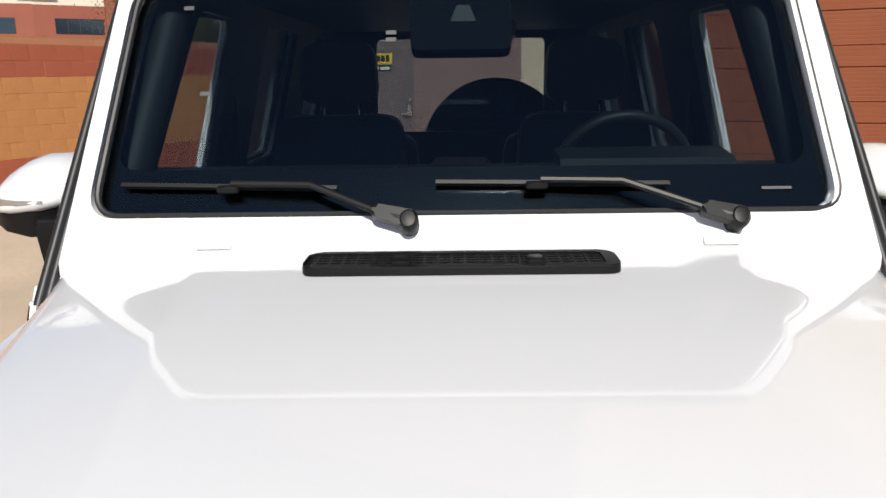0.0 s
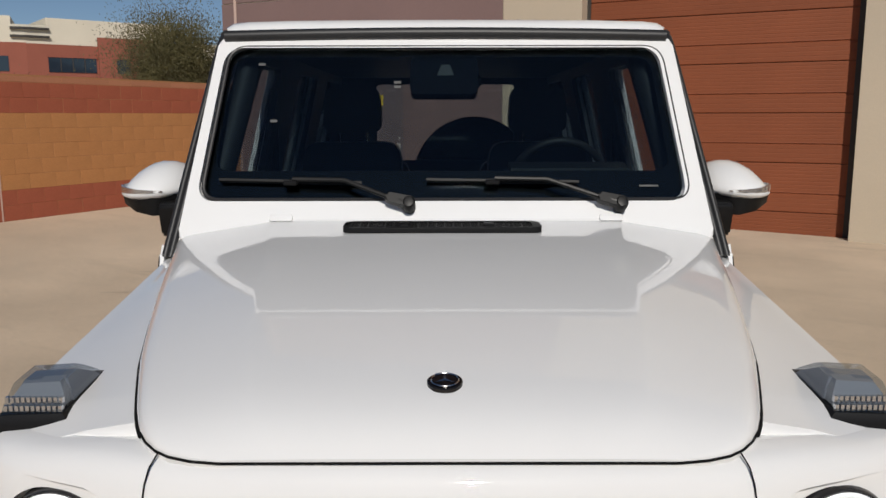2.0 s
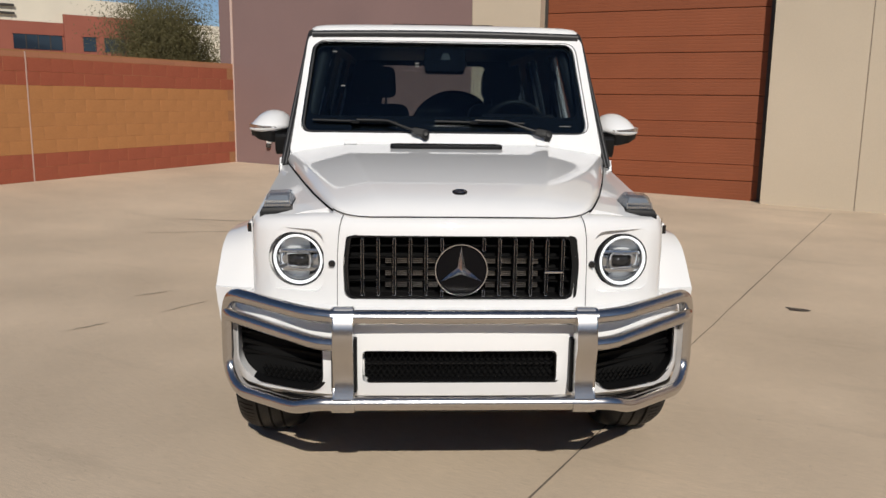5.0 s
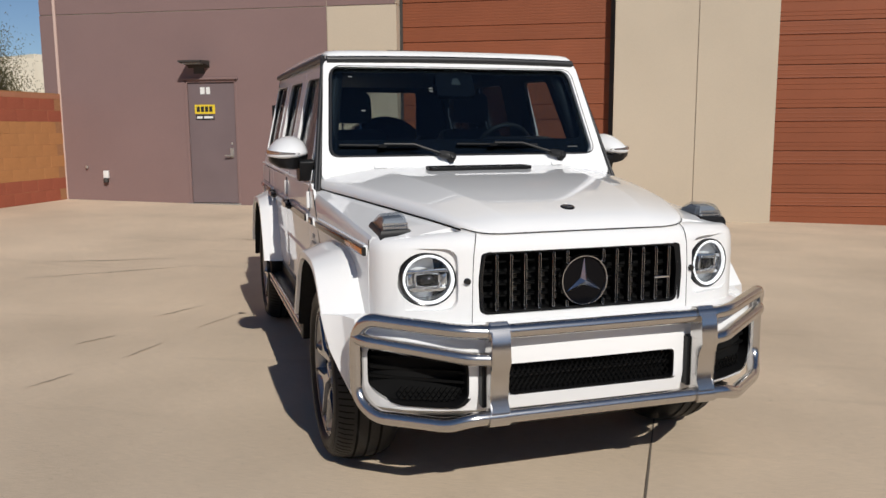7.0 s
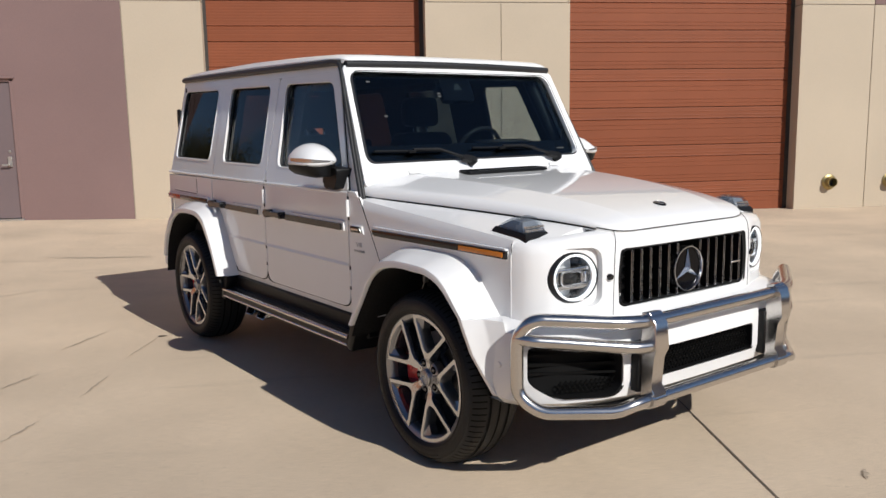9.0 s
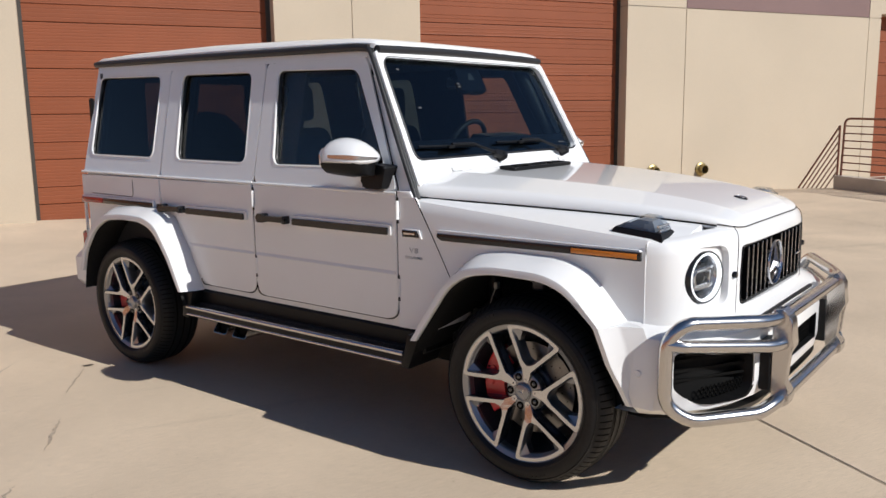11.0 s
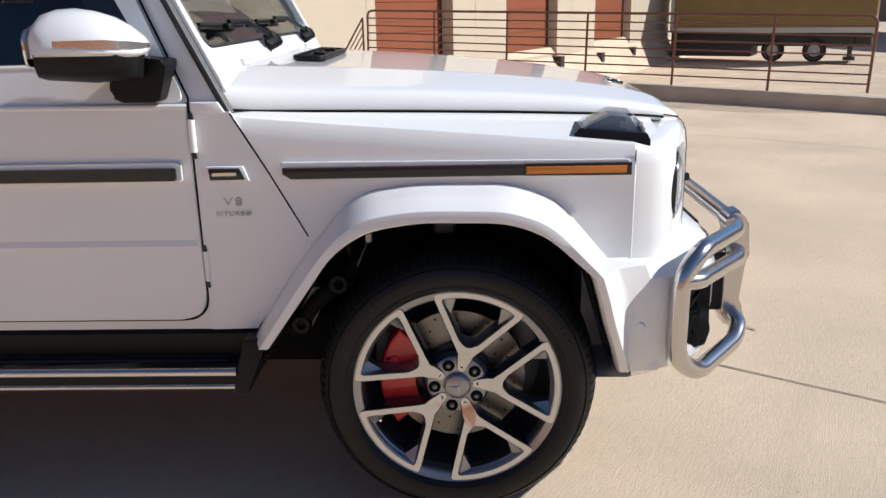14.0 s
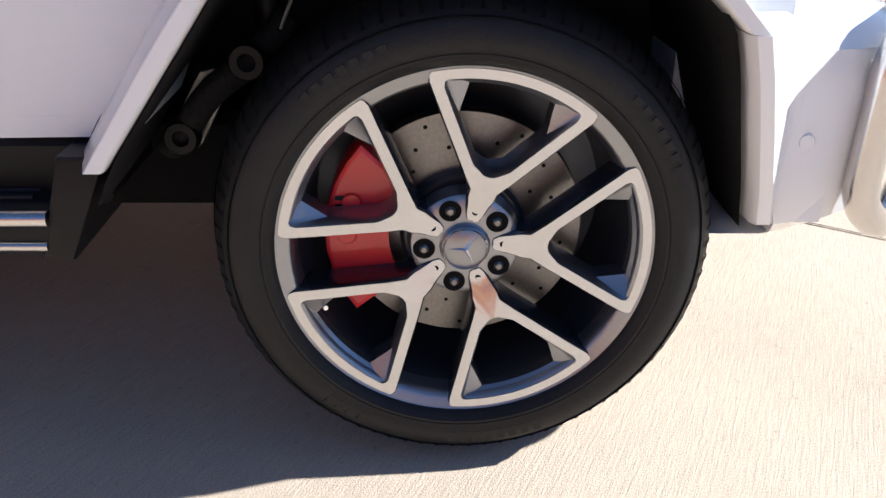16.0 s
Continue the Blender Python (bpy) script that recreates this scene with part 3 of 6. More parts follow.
def railing():
    r = empty("railing")
    r.matrix_world = YARD @ Matrix.Translation((WELL_S - 0.08, KERB_END, kerb_top(KERB_END) - 0.01)) @ Matrix.Rotation(math.atan(0.022), 4, "X")
    tagged(r, "brown painted steel pipe railing on the low kerb wall", "railing")
    length = 8.6
    top = 1.06
    path = rounded([(0, -0.05, 0), (0, -0.05, top), (0, -length, top), (0, -length, 0)], 0.12, 6)
    part("top_rail", tube(path, 0.021, sides=10), RUST, r)
    for k in range(7):
        z = 0.12 + k * 0.134
        part("rail", tube([(0, -0.05, z), (0, -length, z)], 0.012, sides=8), RUST, r)
    post = None
    for k in range(1, 6):
        y = -0.05 - k * 1.44
        if post is None:
            post = part("post", tube([(0, 0, -0.12), (0, 0, top)], 0.02, sides=10), RUST, r)
        else:
            post = post.copy()
            scene.collection.objects.link(post)
        post.location = (0, y, 0)
    s = empty("stair_railing")
    s.matrix_world = YARD @ Matrix.Translation((WELL_S + 0.03, KERB_END, 0.30))
    tagged(s, "brown steel stair railing sloping down into the truck well", "railing")
    part("post", tube([(0, 0.12, -0.6), (0, 0.12, 0.92)], 0.02, sides=10), RUST, s)
    for k in range(7):
        z = 0.92 - k * 0.14
        part("rail", tube([(0, 0.12, z), (0, 1.35, z - 1.72)], 0.018 if k == 0 else 0.012, sides=8), RUST, s)


railing()


def dock_bumper(s, z):
    b = empty("dock_bumper")
    b.matrix_world = YARD @ Matrix.Translation((s, WALL_N, z))
    tagged(b, "black rubber dock bumper on a steel bracket", "dock bumper", "dock bumpers")
    part("rubber_pad", boxes((-0.19, -0.34, -0.06, 0.19, -0.02, 0.32), bevel=0.012), RUBBER_BLACK, b)
    part("bracket", boxes((-0.22, -0.02, -0.08, 0.22, 0.0, 0.38), (-0.20, -0.35, 0.32, 0.20, 0.0, 0.338)), RUST, b)
    return b


first_bumper = dock_bumper(BAYS[2][1] + 0.25, -0.42)
for o in BAYS[2:]:
    for s in (o[1] + 0.25, o[2] - 0.25):
        if s != BAYS[2][1] + 0.25:
            copy_thing(first_bumper, YARD @ Matrix.Translation((s, WALL_N, o[3] - 0.42)))


# ---- trailer backed up to the dock ----
def trailer():
    t = empty("semi_trailer")
    S0, S1, N1, N0 = 40.2, 42.8, 9.1, -0.1
    t.matrix_world = YARD @ Matrix.Translation((0, 0, 0))
    tagged(t, "parked box trailer with a dark and yellow side at the dock", "trailer")
    part("box_body", boxes((S0, N0, 0.1, S1, N1, 3.9), bevel=0.03), TRAILER_YELLOW, t)
    part("upper_panel", boxes((S0 - 0.012, N0 + 0.05, 1.70, S0, N1 - 0.05, 3.85)), TRAILER_DARK, t, "dark upper side panel")
    for k in range(6):
        part("letter_bar", boxes((S0 - 0.02, 6.45 - k * 1.05, 2.05, S0 - 0.012, 7.10 - k * 1.05, 3.0)), TRAILER_LETTER, t, "grey bar of a letter")
    part("side_rail", boxes((S0 - 0.03, N0, -0.12, S0 + 0.02, N1, 0.12)), TRAILER_WHITE, t)
    part("corner_post", boxes((S0 - 0.03, N1 - 0.15, -0.12, S0 + 0.1, N1 + 0.01, 3.9)), TRAILER_WHITE, t)
    part("underframe", boxes((S0 + 0.35, N0 + 0.1, -0.75, S1 - 0.35, N1, 0.08)), DARK, t)
    # dark block added low down, standing for the shade under the trailer
    part("underside_shade_block", boxes((S0 + 0.25, 5.2, -1.25, S1 - 0.2, N1, -0.74)), DARK, t)
    part("landing_leg", boxes((S0 + 0.2, 0.75, -1.2, S0 + 0.34, 0.95, 0.0), (S0 + 0.1, 0.6, -1.36, S0 + 0.44, 1.1, -1.2)), DARK, t)
    for n in (4.2, 2.36):
        z = -0.94
        w = part("wheel", lathe([(0.28, 0.02), (0.5, 0.0), (0.52, 0.06), (0.52, 0.26), (0.3, 0.28)], lambda a, c, d: (S0 + 0.1 + d, n + a, z + c), 32), RUBBER_BLACK, t)
        part("rim", lathe([(0.0, 0.03), (0.12, 0.01), (0.14, 0.06), (0.33, 0.08), (0.38, -0.004)], lambda a, c, d: (S0 + 0.1 + d, n + a, z + c), 32), TRAILER_WHITE, w, "pale steel rim")


trailer()


# ---- block wall along the yard ----
BLOCK_S = -9.13


def block_wall():
    n_top = WALL_N - 0.01
    w = part("wall_30", boxes((BLOCK_S - 0.19, -40.0, -0.3, BLOCK_S - 0.0025, n_top, 2.12)), MORTAR, smooth=0)
    w.matrix_world = YARD
    tagged(w, "banded red and orange concrete block wall", "wall", kind="structure")
    meshes = {}
    for key, L, m in (("r", 0.396, BLOCK_RED), ("o", 0.396, BLOCK_ORANGE), ("c", 0.396, BLOCK_CAP)):
        bm = boxes((BLOCK_S - 0.20, 0, 0, BLOCK_S, L, 0.197 if key != "c" else 0.075), bevel=0.002)
        finish(bm, 30)
        me = bpy.data.meshes.new("block")
        bm.to_mesh(me)
        bm.free()
        me.materials.append(m)
        meshes[key] = me
    rows = [(0.02, "r"), (0.22, "r"), (0.42, "r"), (0.62, "o"), (0.82, "o"), (1.02, "o"), (1.22, "o"), (1.42, "o"), (1.62, "r"), (1.82, "r"), (2.022, "c")]
    far = {k: bmesh.new() for k in "roc"}
    count = 0
    for i, (z, key) in enumerate(rows):
        n = n_top - (0.2 if i % 2 else 0.0) - 0.395
        k = 0
        while n > -18:
            if k < 27:
                b = new("block", meshes[key])
                b.parent = w
                b.location = (random.uniform(-0.002, 0.002), n, z)
            else:
                box(far[key], BLOCK_S - 0.2, n, z, BLOCK_S, n + 0.396, z + (0.197 if key != "c" else 0.075))
            n -= 0.4
            k += 1
    for key, m in (("r", BLOCK_RED), ("o", BLOCK_ORANGE), ("c", BLOCK_CAP)):
        o = part("far_blocks", far[key], m, w, smooth=0, clean=False)
        o["kind"] = "stuff"
    part("control_joint", boxes((BLOCK_S - 0.05, 5.10, 0.0, BLOCK_S + 0.004, 5.12, 2.1)), TRIM, w, "pale sealed joint", smooth=0)


block_wall()


# ---- beyond the wall: far building and trees ----
def far_building():
    b = empty("office_building")
    b.matrix_world = Matrix.Translation((-39.7, 78.0, 0.0)) @ Matrix.Rotation(radians(38), 4, "Z")
    tagged(b, "far low red and cream office building with dark windows", "building")
    part("lower_wall", boxes((0, 0, -1, 14, 16, 8.43)), FAR_RED, b)
    part("raised_wall", boxes((6.5, -0.4, -1, 14, 0.0, 9.3)), FAR_RED, b)
    part("parapet", boxes((0, 0.15, 8.43, 1.9, 15.8, 10.2), (1.9, 0.15, 8.43, 14, 15.8, 10.95), bevel=0.03), CREAM, b)
    part("cream_wing", boxes((14, 0.0, -1, 29, 14, 9.2), (29, 0.2, -1, 50, 13.8, 9.7)), CREAM, b)
    side = lambda u, v, d: (-0.97 * u + 0.24 * d, 0.24 * u + 0.97 * d, v)
    part("side_wall", prism([(0, -1), (26, -1), (26, 8.5), (0, 8.5)], side, 0.0, 12.0), FAR_RED, b)
    part("side_parapet", prism([(0, 8.5), (26, 8.5), (26, 10.95), (1.2, 10.95), (1.2, 10.2), (0, 10.2)], side, 0.15, 12.0), CREAM, b)
    for z in (9.0, 9.75):
        part("cornice", boxes((-0.1, -0.2, z, 2.1, 0.15, z + 0.2)), DARK, b)
        part("cornice", prism([(0, z), (1.3, z), (1.3, z + 0.2), (0, z + 0.2)], side, -0.2, 0.15), DARK, b)
    for x0, x1, y in ((1.85, 6.3, 0.0), (8.2, 9.45, -0.4), (10.3, 12.4, -0.4)):
        wdw = part("window", boxes((x0, y - 0.06, 5.8, x1, y + 0.05, 7.22)), FAR_GLASS, b)
        n = max(1, round((x1 - x0) / 1.1))
        for k in range(1, n):
            part("mullion", boxes((x0 + k * (x1 - x0) / n - 0.04, y - 0.1, 5.8, x0 + k * (x1 - x0) / n + 0.04, y, 7.22)), DARK, wdw)
        part("window_head", boxes((x0 - 0.1, y - 0.15, 7.22, x1 + 0.1, y, 7.36)), FAR_RED, wdw)
    for u in (1.6, 8.0, 14.5):
        part("window", prism([(u, 5.8), (u + 4.4, 5.8), (u + 4.4, 7.22), (u, 7.22)], side, -0.06, 0.05), FAR_GLASS, b)


far_building()


def tree(name_label, x, y, z0, height, spread, seed, leaves=5200, trunk=0.22):
    """Tapered trunk, forking limbs and a ragged crown of small leaves."""
    rnd = random.Random(seed)
    t = empty("tree", (x, y, z0))
    tagged(t, name_label, "tree")
    tips = []
    bm = bmesh.new()

    def limb(p, d, length, r, depth):
        pts = [p]
        for k in range(4):
            d = (d + Vector((rnd.uniform(-0.25, 0.25), rnd.uniform(-0.25, 0.25), rnd.uniform(-0.05, 0.18)))).normalized()
            pts.append(pts[-1] + d * length / 4)
        rows = []
        for i, q in enumerate(pts):
            rr = r * (1 - 0.13 * i)
            rows.append([q + Vector((math.cos(a) * rr, math.sin(a) * rr, 0)) for a in [j * math.tau / 6 for j in range(6)]])
        loft(rows, bm)
        if depth == 0:
            tips.extend(pts[1:])
            return
        for k in range(3 if depth > 1 else 4):
            a = rnd.random() * math.tau
            nd = (d * 0.6 + Vector((math.cos(a), math.sin(a), rnd.uniform(0.0, 0.7))) * 0.8).normalized()
            limb(pts[-1 - (k % 2)], nd, length * rnd.uniform(0.55, 0.8), r * 0.55, depth - 1)

    limb(Vector((0, 0, -0.3)), Vector((0, 0, 1)), height * 0.38, trunk, 3)
    part("trunk", bm, BARK, t)
    zs = max(p.z for p in tips)
    kz = height / zs
    verts, faces = [], []
    for k in range(leaves):
        c = tips[rnd.randrange(len(tips))]
        c = Vector((c.x, c.y, c.z)) + Vector((rnd.gauss(0, 1), rnd.gauss(0, 1), rnd.gauss(0, 0.8))) * spread * 0.16
        a, b = rnd.uniform(0.02, 0.040), rnd.uniform(0.008, 0.015)
        e = Euler((rnd.uniform(0, 3), rnd.uniform(0, 3), rnd.uniform(0, 6))).to_matrix()
        i = len(verts)
        for q in ((-a, 0, 0), (0, -b, 0.01), (a, 0, 0), (0, b, 0.01)):
            verts.append(c + e @ Vector(q))
        faces.append((i, i + 1, i + 2, i + 3))
    me = bpy.data.meshes.new("crown")
    me.from_pydata([tuple(v) for v in verts], [], faces)
    me.materials.append(LEAF)
    o = new("crown", me)
    o.parent = t
    o["kind"] = "stuff"
    return t


tree("airy olive-green tree standing behind the block wall", -6.25, 19.8, 0.0, 4.4, 3.2, 3, leaves=95000)
tree("small wispy tree behind the block wall", -10.9, 20.5, 0.0, 3.3, 1.7, 8, leaves=9000, trunk=0.07)


# ---- the car: x across, y to the rear from the front axle, z up ----
PAINT = material("white_car_paint", (0.82, 0.82, 0.815), 0.45, coat=1.0, stain=3, stain_amount=0.012, grain=900, grain_amount=0.01, spec=0.1)
PAINT.node_tree.nodes["Principled BSDF"].inputs["Coat IOR"].default_value = 1.40
GLOSS_BLACK = material("gloss_black_trim", (0.012, 0.012, 0.013), 0.12, spec=0.5)
MATT_BLACK = material("black_plastic", (0.009, 0.009, 0.0095), 0.40, grain=250, grain_amount=0.15, spec=0.2)
SEAL = material("black_rubber_seal", (0.018, 0.018, 0.019), 0.45, grain=80, grain_amount=0.15)
LOUVRE = material("satin_black_louvre", (0.006, 0.006, 0.006), 0.45, spec=0.06)
JET_DISC = material("jet_black_emblem", (0.004, 0.004, 0.005), 0.12, spec=0.12)
ARCH_LINER = material("black_felt_arch_liner", (0.017, 0.0165, 0.016), 0.85, grain=120, grain_amount=0.3, spec=0.2, bump=0.001, bump_scale=160)
VOID = material("unlit_black_lining", (0.008, 0.008, 0.008), 0.9, spec=0.1)
EDGE = material("dull_chrome_edge", (0.58, 0.58, 0.59), 0.2, 1.0)
CHROME = material("chrome", (0.82, 0.83, 0.85), 0.06, 1.0)
STEEL = material("brushed_stainless_steel", (0.60, 0.58, 0.56), 0.22, 1.0, grain=240, grain_amount=0.08, stretch=(1, 1, 6))
ALLOY = material("machined_alloy", (0.60, 0.60, 0.615), 0.2, 1.0, grain=300, grain_amount=0.05)
# bluish dark copy of the grey alloy: shade on the spoke flanks as colour
ALLOY_SHADED = material("shaded_grey_alloy", (0.13, 0.14, 0.165), 0.22, 0.9, grain=300, grain_amount=0.04)
ALLOY_GREY = material("grey_painted_alloy", (0.33, 0.335, 0.35), 0.3, 0.9, grain=300, grain_amount=0.04)
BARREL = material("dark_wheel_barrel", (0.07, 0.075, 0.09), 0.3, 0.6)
TYRE = material("tyre_rubber", (0.0105, 0.0105, 0.011), 0.5, spec=0.3, grain=120, grain_amount=0.2, stain=9, stain_amount=0.2, bump=0.0006, bump_scale=400)
DISC = material("brake_disc_steel", (0.23, 0.22, 0.21), 0.32, 1.0, grain=200, grain_amount=0.1)
CALIPER = material("red_brake_caliper", (0.62, 0.012, 0.018), 0.3, coat=0.6)
AMBER = material("amber_reflector", (0.62, 0.19, 0.015), 0.2, coat=0.5)
RED_LAMP = material("red_lamp_plastic", (0.30, 0.01, 0.012), 0.15, coat=0.6)
LEATHER = material("black_leather", (0.016, 0.015, 0.015), 0.5, grain=120, grain_amount=0.2, bump=0.0006, bump_scale=300)
DASH = material("dark_dashboard_vinyl", (0.018, 0.019, 0.021), 0.6, grain=150, grain_amount=0.15)
LAMP_DARK = material("dark_lamp_inside", (0.02, 0.02, 0.022), 0.2)
LAMP_PALE = material("pale_lamp_plastic", (0.26, 0.275, 0.295), 0.2)
LAMP_GREY = material("grey_lamp_reflector", (0.60, 0.61, 0.63), 0.18, 0.9)
GLASS = glass_material("windscreen_glass", (0.64, 0.70, 0.72))
TINT = glass_material("dark_tinted_glass", (0.26, 0.285, 0.30), gloss=0.6)
REAR_GLASS = glass_material("rear_window_glass", (0.85, 0.86, 0.85))
LENS = glass_material("grey_lamp_lens", (0.80, 0.83, 0.86), 0.03)
LAMP_BLUE = material("smoky_lamp_housing", (0.17, 0.19, 0.225), 0.25)
SIDE_GLASS = glass_material("clear_side_glass", (0.84, 0.86, 0.87), gloss=0.6)
CLEAR = glass_material("clear_lamp_glass", (0.93, 0.95, 0.96))
RING_LIGHT = glow_material("daylight_ring", (1.0, 0.98, 0.95), 1.0)
STICKER = material("pale_sticker", (0.07, 0.073, 0.073), 0.5)
DEBOSS = material("raised_letter_paint", (0.50, 0.50, 0.50), 0.4)

car = empty("suv", (0.012, 0, 0))
tagged(car, "white boxy off-road car with a stainless bull bar, parked on concrete", "car")


def XS(y):
    """Half width of the lower side."""
    return 0.866 - 0.056 * max(0.0, 0.7 - y) / 1.13


def XU(z):
    """Half width of the greenhouse."""
    return 0.852 - 0.2258 * (z - 1.195)


def cpart(name, bm, mat, parent=None, label="", smooth=40):
    return part(name, bm, mat, parent or car, label, smooth)


def upper(sg):
    """Maps (y, z, depth outwards) onto the sloping greenhouse side."""
    return lambda y, z, d: (sg * (XU(z) + d), y, z)


def lower(sg):
    return lambda y, z, d: (sg * (XS(y) + d), y, z)


def arch_cut(yc, sg, pts):
    return prism(pts, lambda y, z, d: (sg * d, y, z), 0.50, 1.1)


ARCH_F = [(0.53, 0.40), (0.42, 0.70), (0.345, 0.81), (0.25, 0.87), (0.11, 0.892), (-0.12, 0.888), (-0.22, 0.85), (-0.335, 0.735), (-0.44, 0.40)]
ARCH_R = [(2.89 + (y * (-1.0)), z) for y, z in [(0.60, 0.40), (0.52, 0.62), (0.40, 0.82), (0.30, 0.90), (0.10, 0.925), (-0.14, 0.92), (-0.26, 0.885), (-0.40, 0.75), (-0.47, 0.40)]]

def larger(pts, cy, cz, k):
    return [(cy + (y - cy) * k, cz + (z - cz) * k) for y, z in pts]


# -- main shell --
rows = []
for y in (0.62, 0.70, 1.7, 2.6, 3.38, 3.43):
    k = 0.0 if y < 3.4 else 0.03
    h = XS(y) - 0.014 - k
    rows.append([(-h + 0.03, y, 0.50), (-h, y, 0.56), (-h, y, 1.0), (-h, y, 1.165), (-h + 0.012, y, 1.186), (h - 0.012, y, 1.186), (h, y, 1.165), (h, y, 1.0), (h, y, 0.56), (h - 0.03, y, 0.50)])
body = cpart("body_shell", loft(rows), PAINT)
cut(body, boxes((-0.78, 0.72, 0.72, 0.78, 3.34, 1.4)), arch_cut(2.89, 1, ARCH_R), arch_cut(2.89, -1, ARCH_R))

# -- greenhouse --
rows = []
for z, yf, yr in ((1.187, 0.625, 3.42), (1.84, 0.962, 3.40)):
    h = XU(z) - 0.012
    rows.append([(-h, yf, z), (h, yf, z), (h, yr - 0.02, z), (h - 0.03, yr, z), (-h + 0.03, yr, z), (-h, yr - 0.02, z)])
cabin = cpart("cabin_frame", loft(rows), PAINT)
rows = []
for z, yf, yr in ((1.1, 0.66, 3.36), (1.825, 1.03, 3.34)):
    h = XU(z) - 0.06
    rows.append([(-h, yf, z), (h, yf, z), (h, yr, z), (-h, yr, z)])
cut(cabin, loft(rows))
WIN_F = [(0.795, 1.285), (1.575, 1.28), (1.625, 1.765), (1.05, 1.75)]
WIN_R = [(1.795, 1.282), (2.42, 1.287), (2.455, 1.775), (1.825, 1.765)]
WIN_Q = [(2.655, 1.292), (3.345, 1.30), (3.345, 1.79), (2.665, 1.777)]
for sg in (1, -1):
    for w in (WIN_F, WIN_R, WIN_Q):
        cy, cz = sum(p[0] for p in w) / 4, sum(p[1] for p in w) / 4
        big = [(cy + (y - cy) * 1.03, cz + (z - cz) * 1.04) for y, z in w] if w is not WIN_Q else w
        cut(cabin, prism(rounded2(big, 0.05), lambda y, z, d: (sg * d, y, z), 0.55, 1.0))
# windscreen, tailgate window
SLOPE = 0.514
wy = lambda z: 0.69 + (z - 1.33) * SLOPE
WS = [(-0.754, 1.318), (0.754, 1.318), (0.702, 1.795), (-0.702, 1.795)]
cut(cabin, prism(rounded2(WS, 0.06), lambda x, z, d: (x, d, z), 0.4, 1.12), prism(rounded2([(-0.57, 1.24), (0.57, 1.24), (0.55, 1.79), (-0.55, 1.79)], 0.06), lambda x, z, d: (x, d, z), 3.2, 3.6))
# windscreen frame plate
plate = lambda x, z, d: (x, wy(z) - d * 0.889, z + d * 0.457)
fr = cpart("windscreen_frame", prism(rounded2([(-0.812, 1.20), (0.812, 1.20), (0.738, 1.825), (-0.738, 1.825)], 0.03), plate, -0.035, 0.012, bevel=0.006), PAINT)
cut(fr, prism(rounded2(WS, 0.06, 6), lambda x, z, d: (x, d, z), 0.3, 1.3))
glass = cpart("windscreen", prism(rounded2([(x * 1.005, 1.555 + (z - 1.555) * 1.01) for x, z in WS], 0.06), plate, -0.016, -0.011), GLASS, smooth=0)
band = cpart("windscreen_border", prism(rounded2([(x * 1.003, 1.555 + (z - 1.555) * 1.005) for x, z in WS], 0.06, 6), plate, -0.020, -0.0165), GLOSS_BLACK, smooth=0)
cut(band, prism(rounded2([(-0.715, 1.405), (0.715, 1.405), (0.682, 1.765), (-0.682, 1.765)], 0.05), lambda x, z, d: (x, d, z), 0.3, 1.3))
cpart("windscreen_seal", tube([plate(x, z, 0.006) for x, z in rounded2(WS, 0.06, 6)], 0.007, sides=8, closed=True), SEAL)
cpart("rear_window", prism(rounded2([(-0.575, 1.235), (0.575, 1.235), (0.555, 1.795), (-0.555, 1.795)], 0.06), lambda x, z, d: (x, d, z), 3.375, 3.38), REAR_GLASS, smooth=0)
for x, z in ((-0.167, 1.668), (-0.167, 1.683), (-0.61, 1.742), (-0.56, 1.56)):
    cpart("sticker", prism([(x, z), (x + 0.022, z), (x + 0.022, z + 0.008), (x, z + 0.008)], plate, -0.0105, -0.009), STICKER, glass, smooth=0)
for sg in (1, -1):
    for nm, w, g in (("side_window", WIN_F, SIDE_GLASS), ("side_window", WIN_R, TINT), ("quarter_window", WIN_Q, TINT)):
        d = -0.027 if w is not WIN_Q else -0.018
        pane = cpart(nm, prism(rounded2([(y, z) for y, z in w], 0.055), upper(sg), d - 0.004, d), g, smooth=0)
        part("window_seal", tube([upper(sg)(y, z, d + 0.003) for y, z in rounded2(w, 0.055, 6)], 0.0085, sides=8, closed=True), SEAL, pane)
        cpart("window_edge", tube([upper(sg)(y, z, -0.002) for y, z in rounded2(w, 0.055, 6)], 0.006, sides=8, closed=True), PAINT)
    # A pillar and gutter trim
    path = [(sg * 0.838, 0.605, 1.155), (sg * 0.800, 0.735, 1.40), (sg * 0.735, 0.940, 1.795), (sg * 0.728, 0.972, 1.838), (sg * 0.728, 1.05, 1.846), (sg * 0.722, 2.2, 1.862), (sg * 0.716, 3.36, 1.874), (sg * 0.70, 3.42, 1.874)]
    cpart("roof_gutter", tube(rounded(path[3:], 0.05), 0.019, sides=10), SEAL, label="black rubber and steel gutter trim")
    for off in (-0.008, 0.009):
        cpart("pillar_seal", tube(rounded([(x + sg * off, y, z) for x, y, z in path[:5]], 0.05), 0.0108, sides=10), SEAL)
    bm = prism([(0.985, 1.80), (3.38, 1.80), (3.38, 1.868), (0.985, 1.838)], upper(sg), -0.03, 0.004)
    cpart("roof_side", bm, PAINT)
cpart("header_trim", tube([(x, wy(1.823) - 0.012, 1.832 + 0.010 * (1 - (x / 0.72) ** 2)) for x in [-0.72 + 0.12 * k for k in range(13)]], 0.019, sides=10), SEAL)

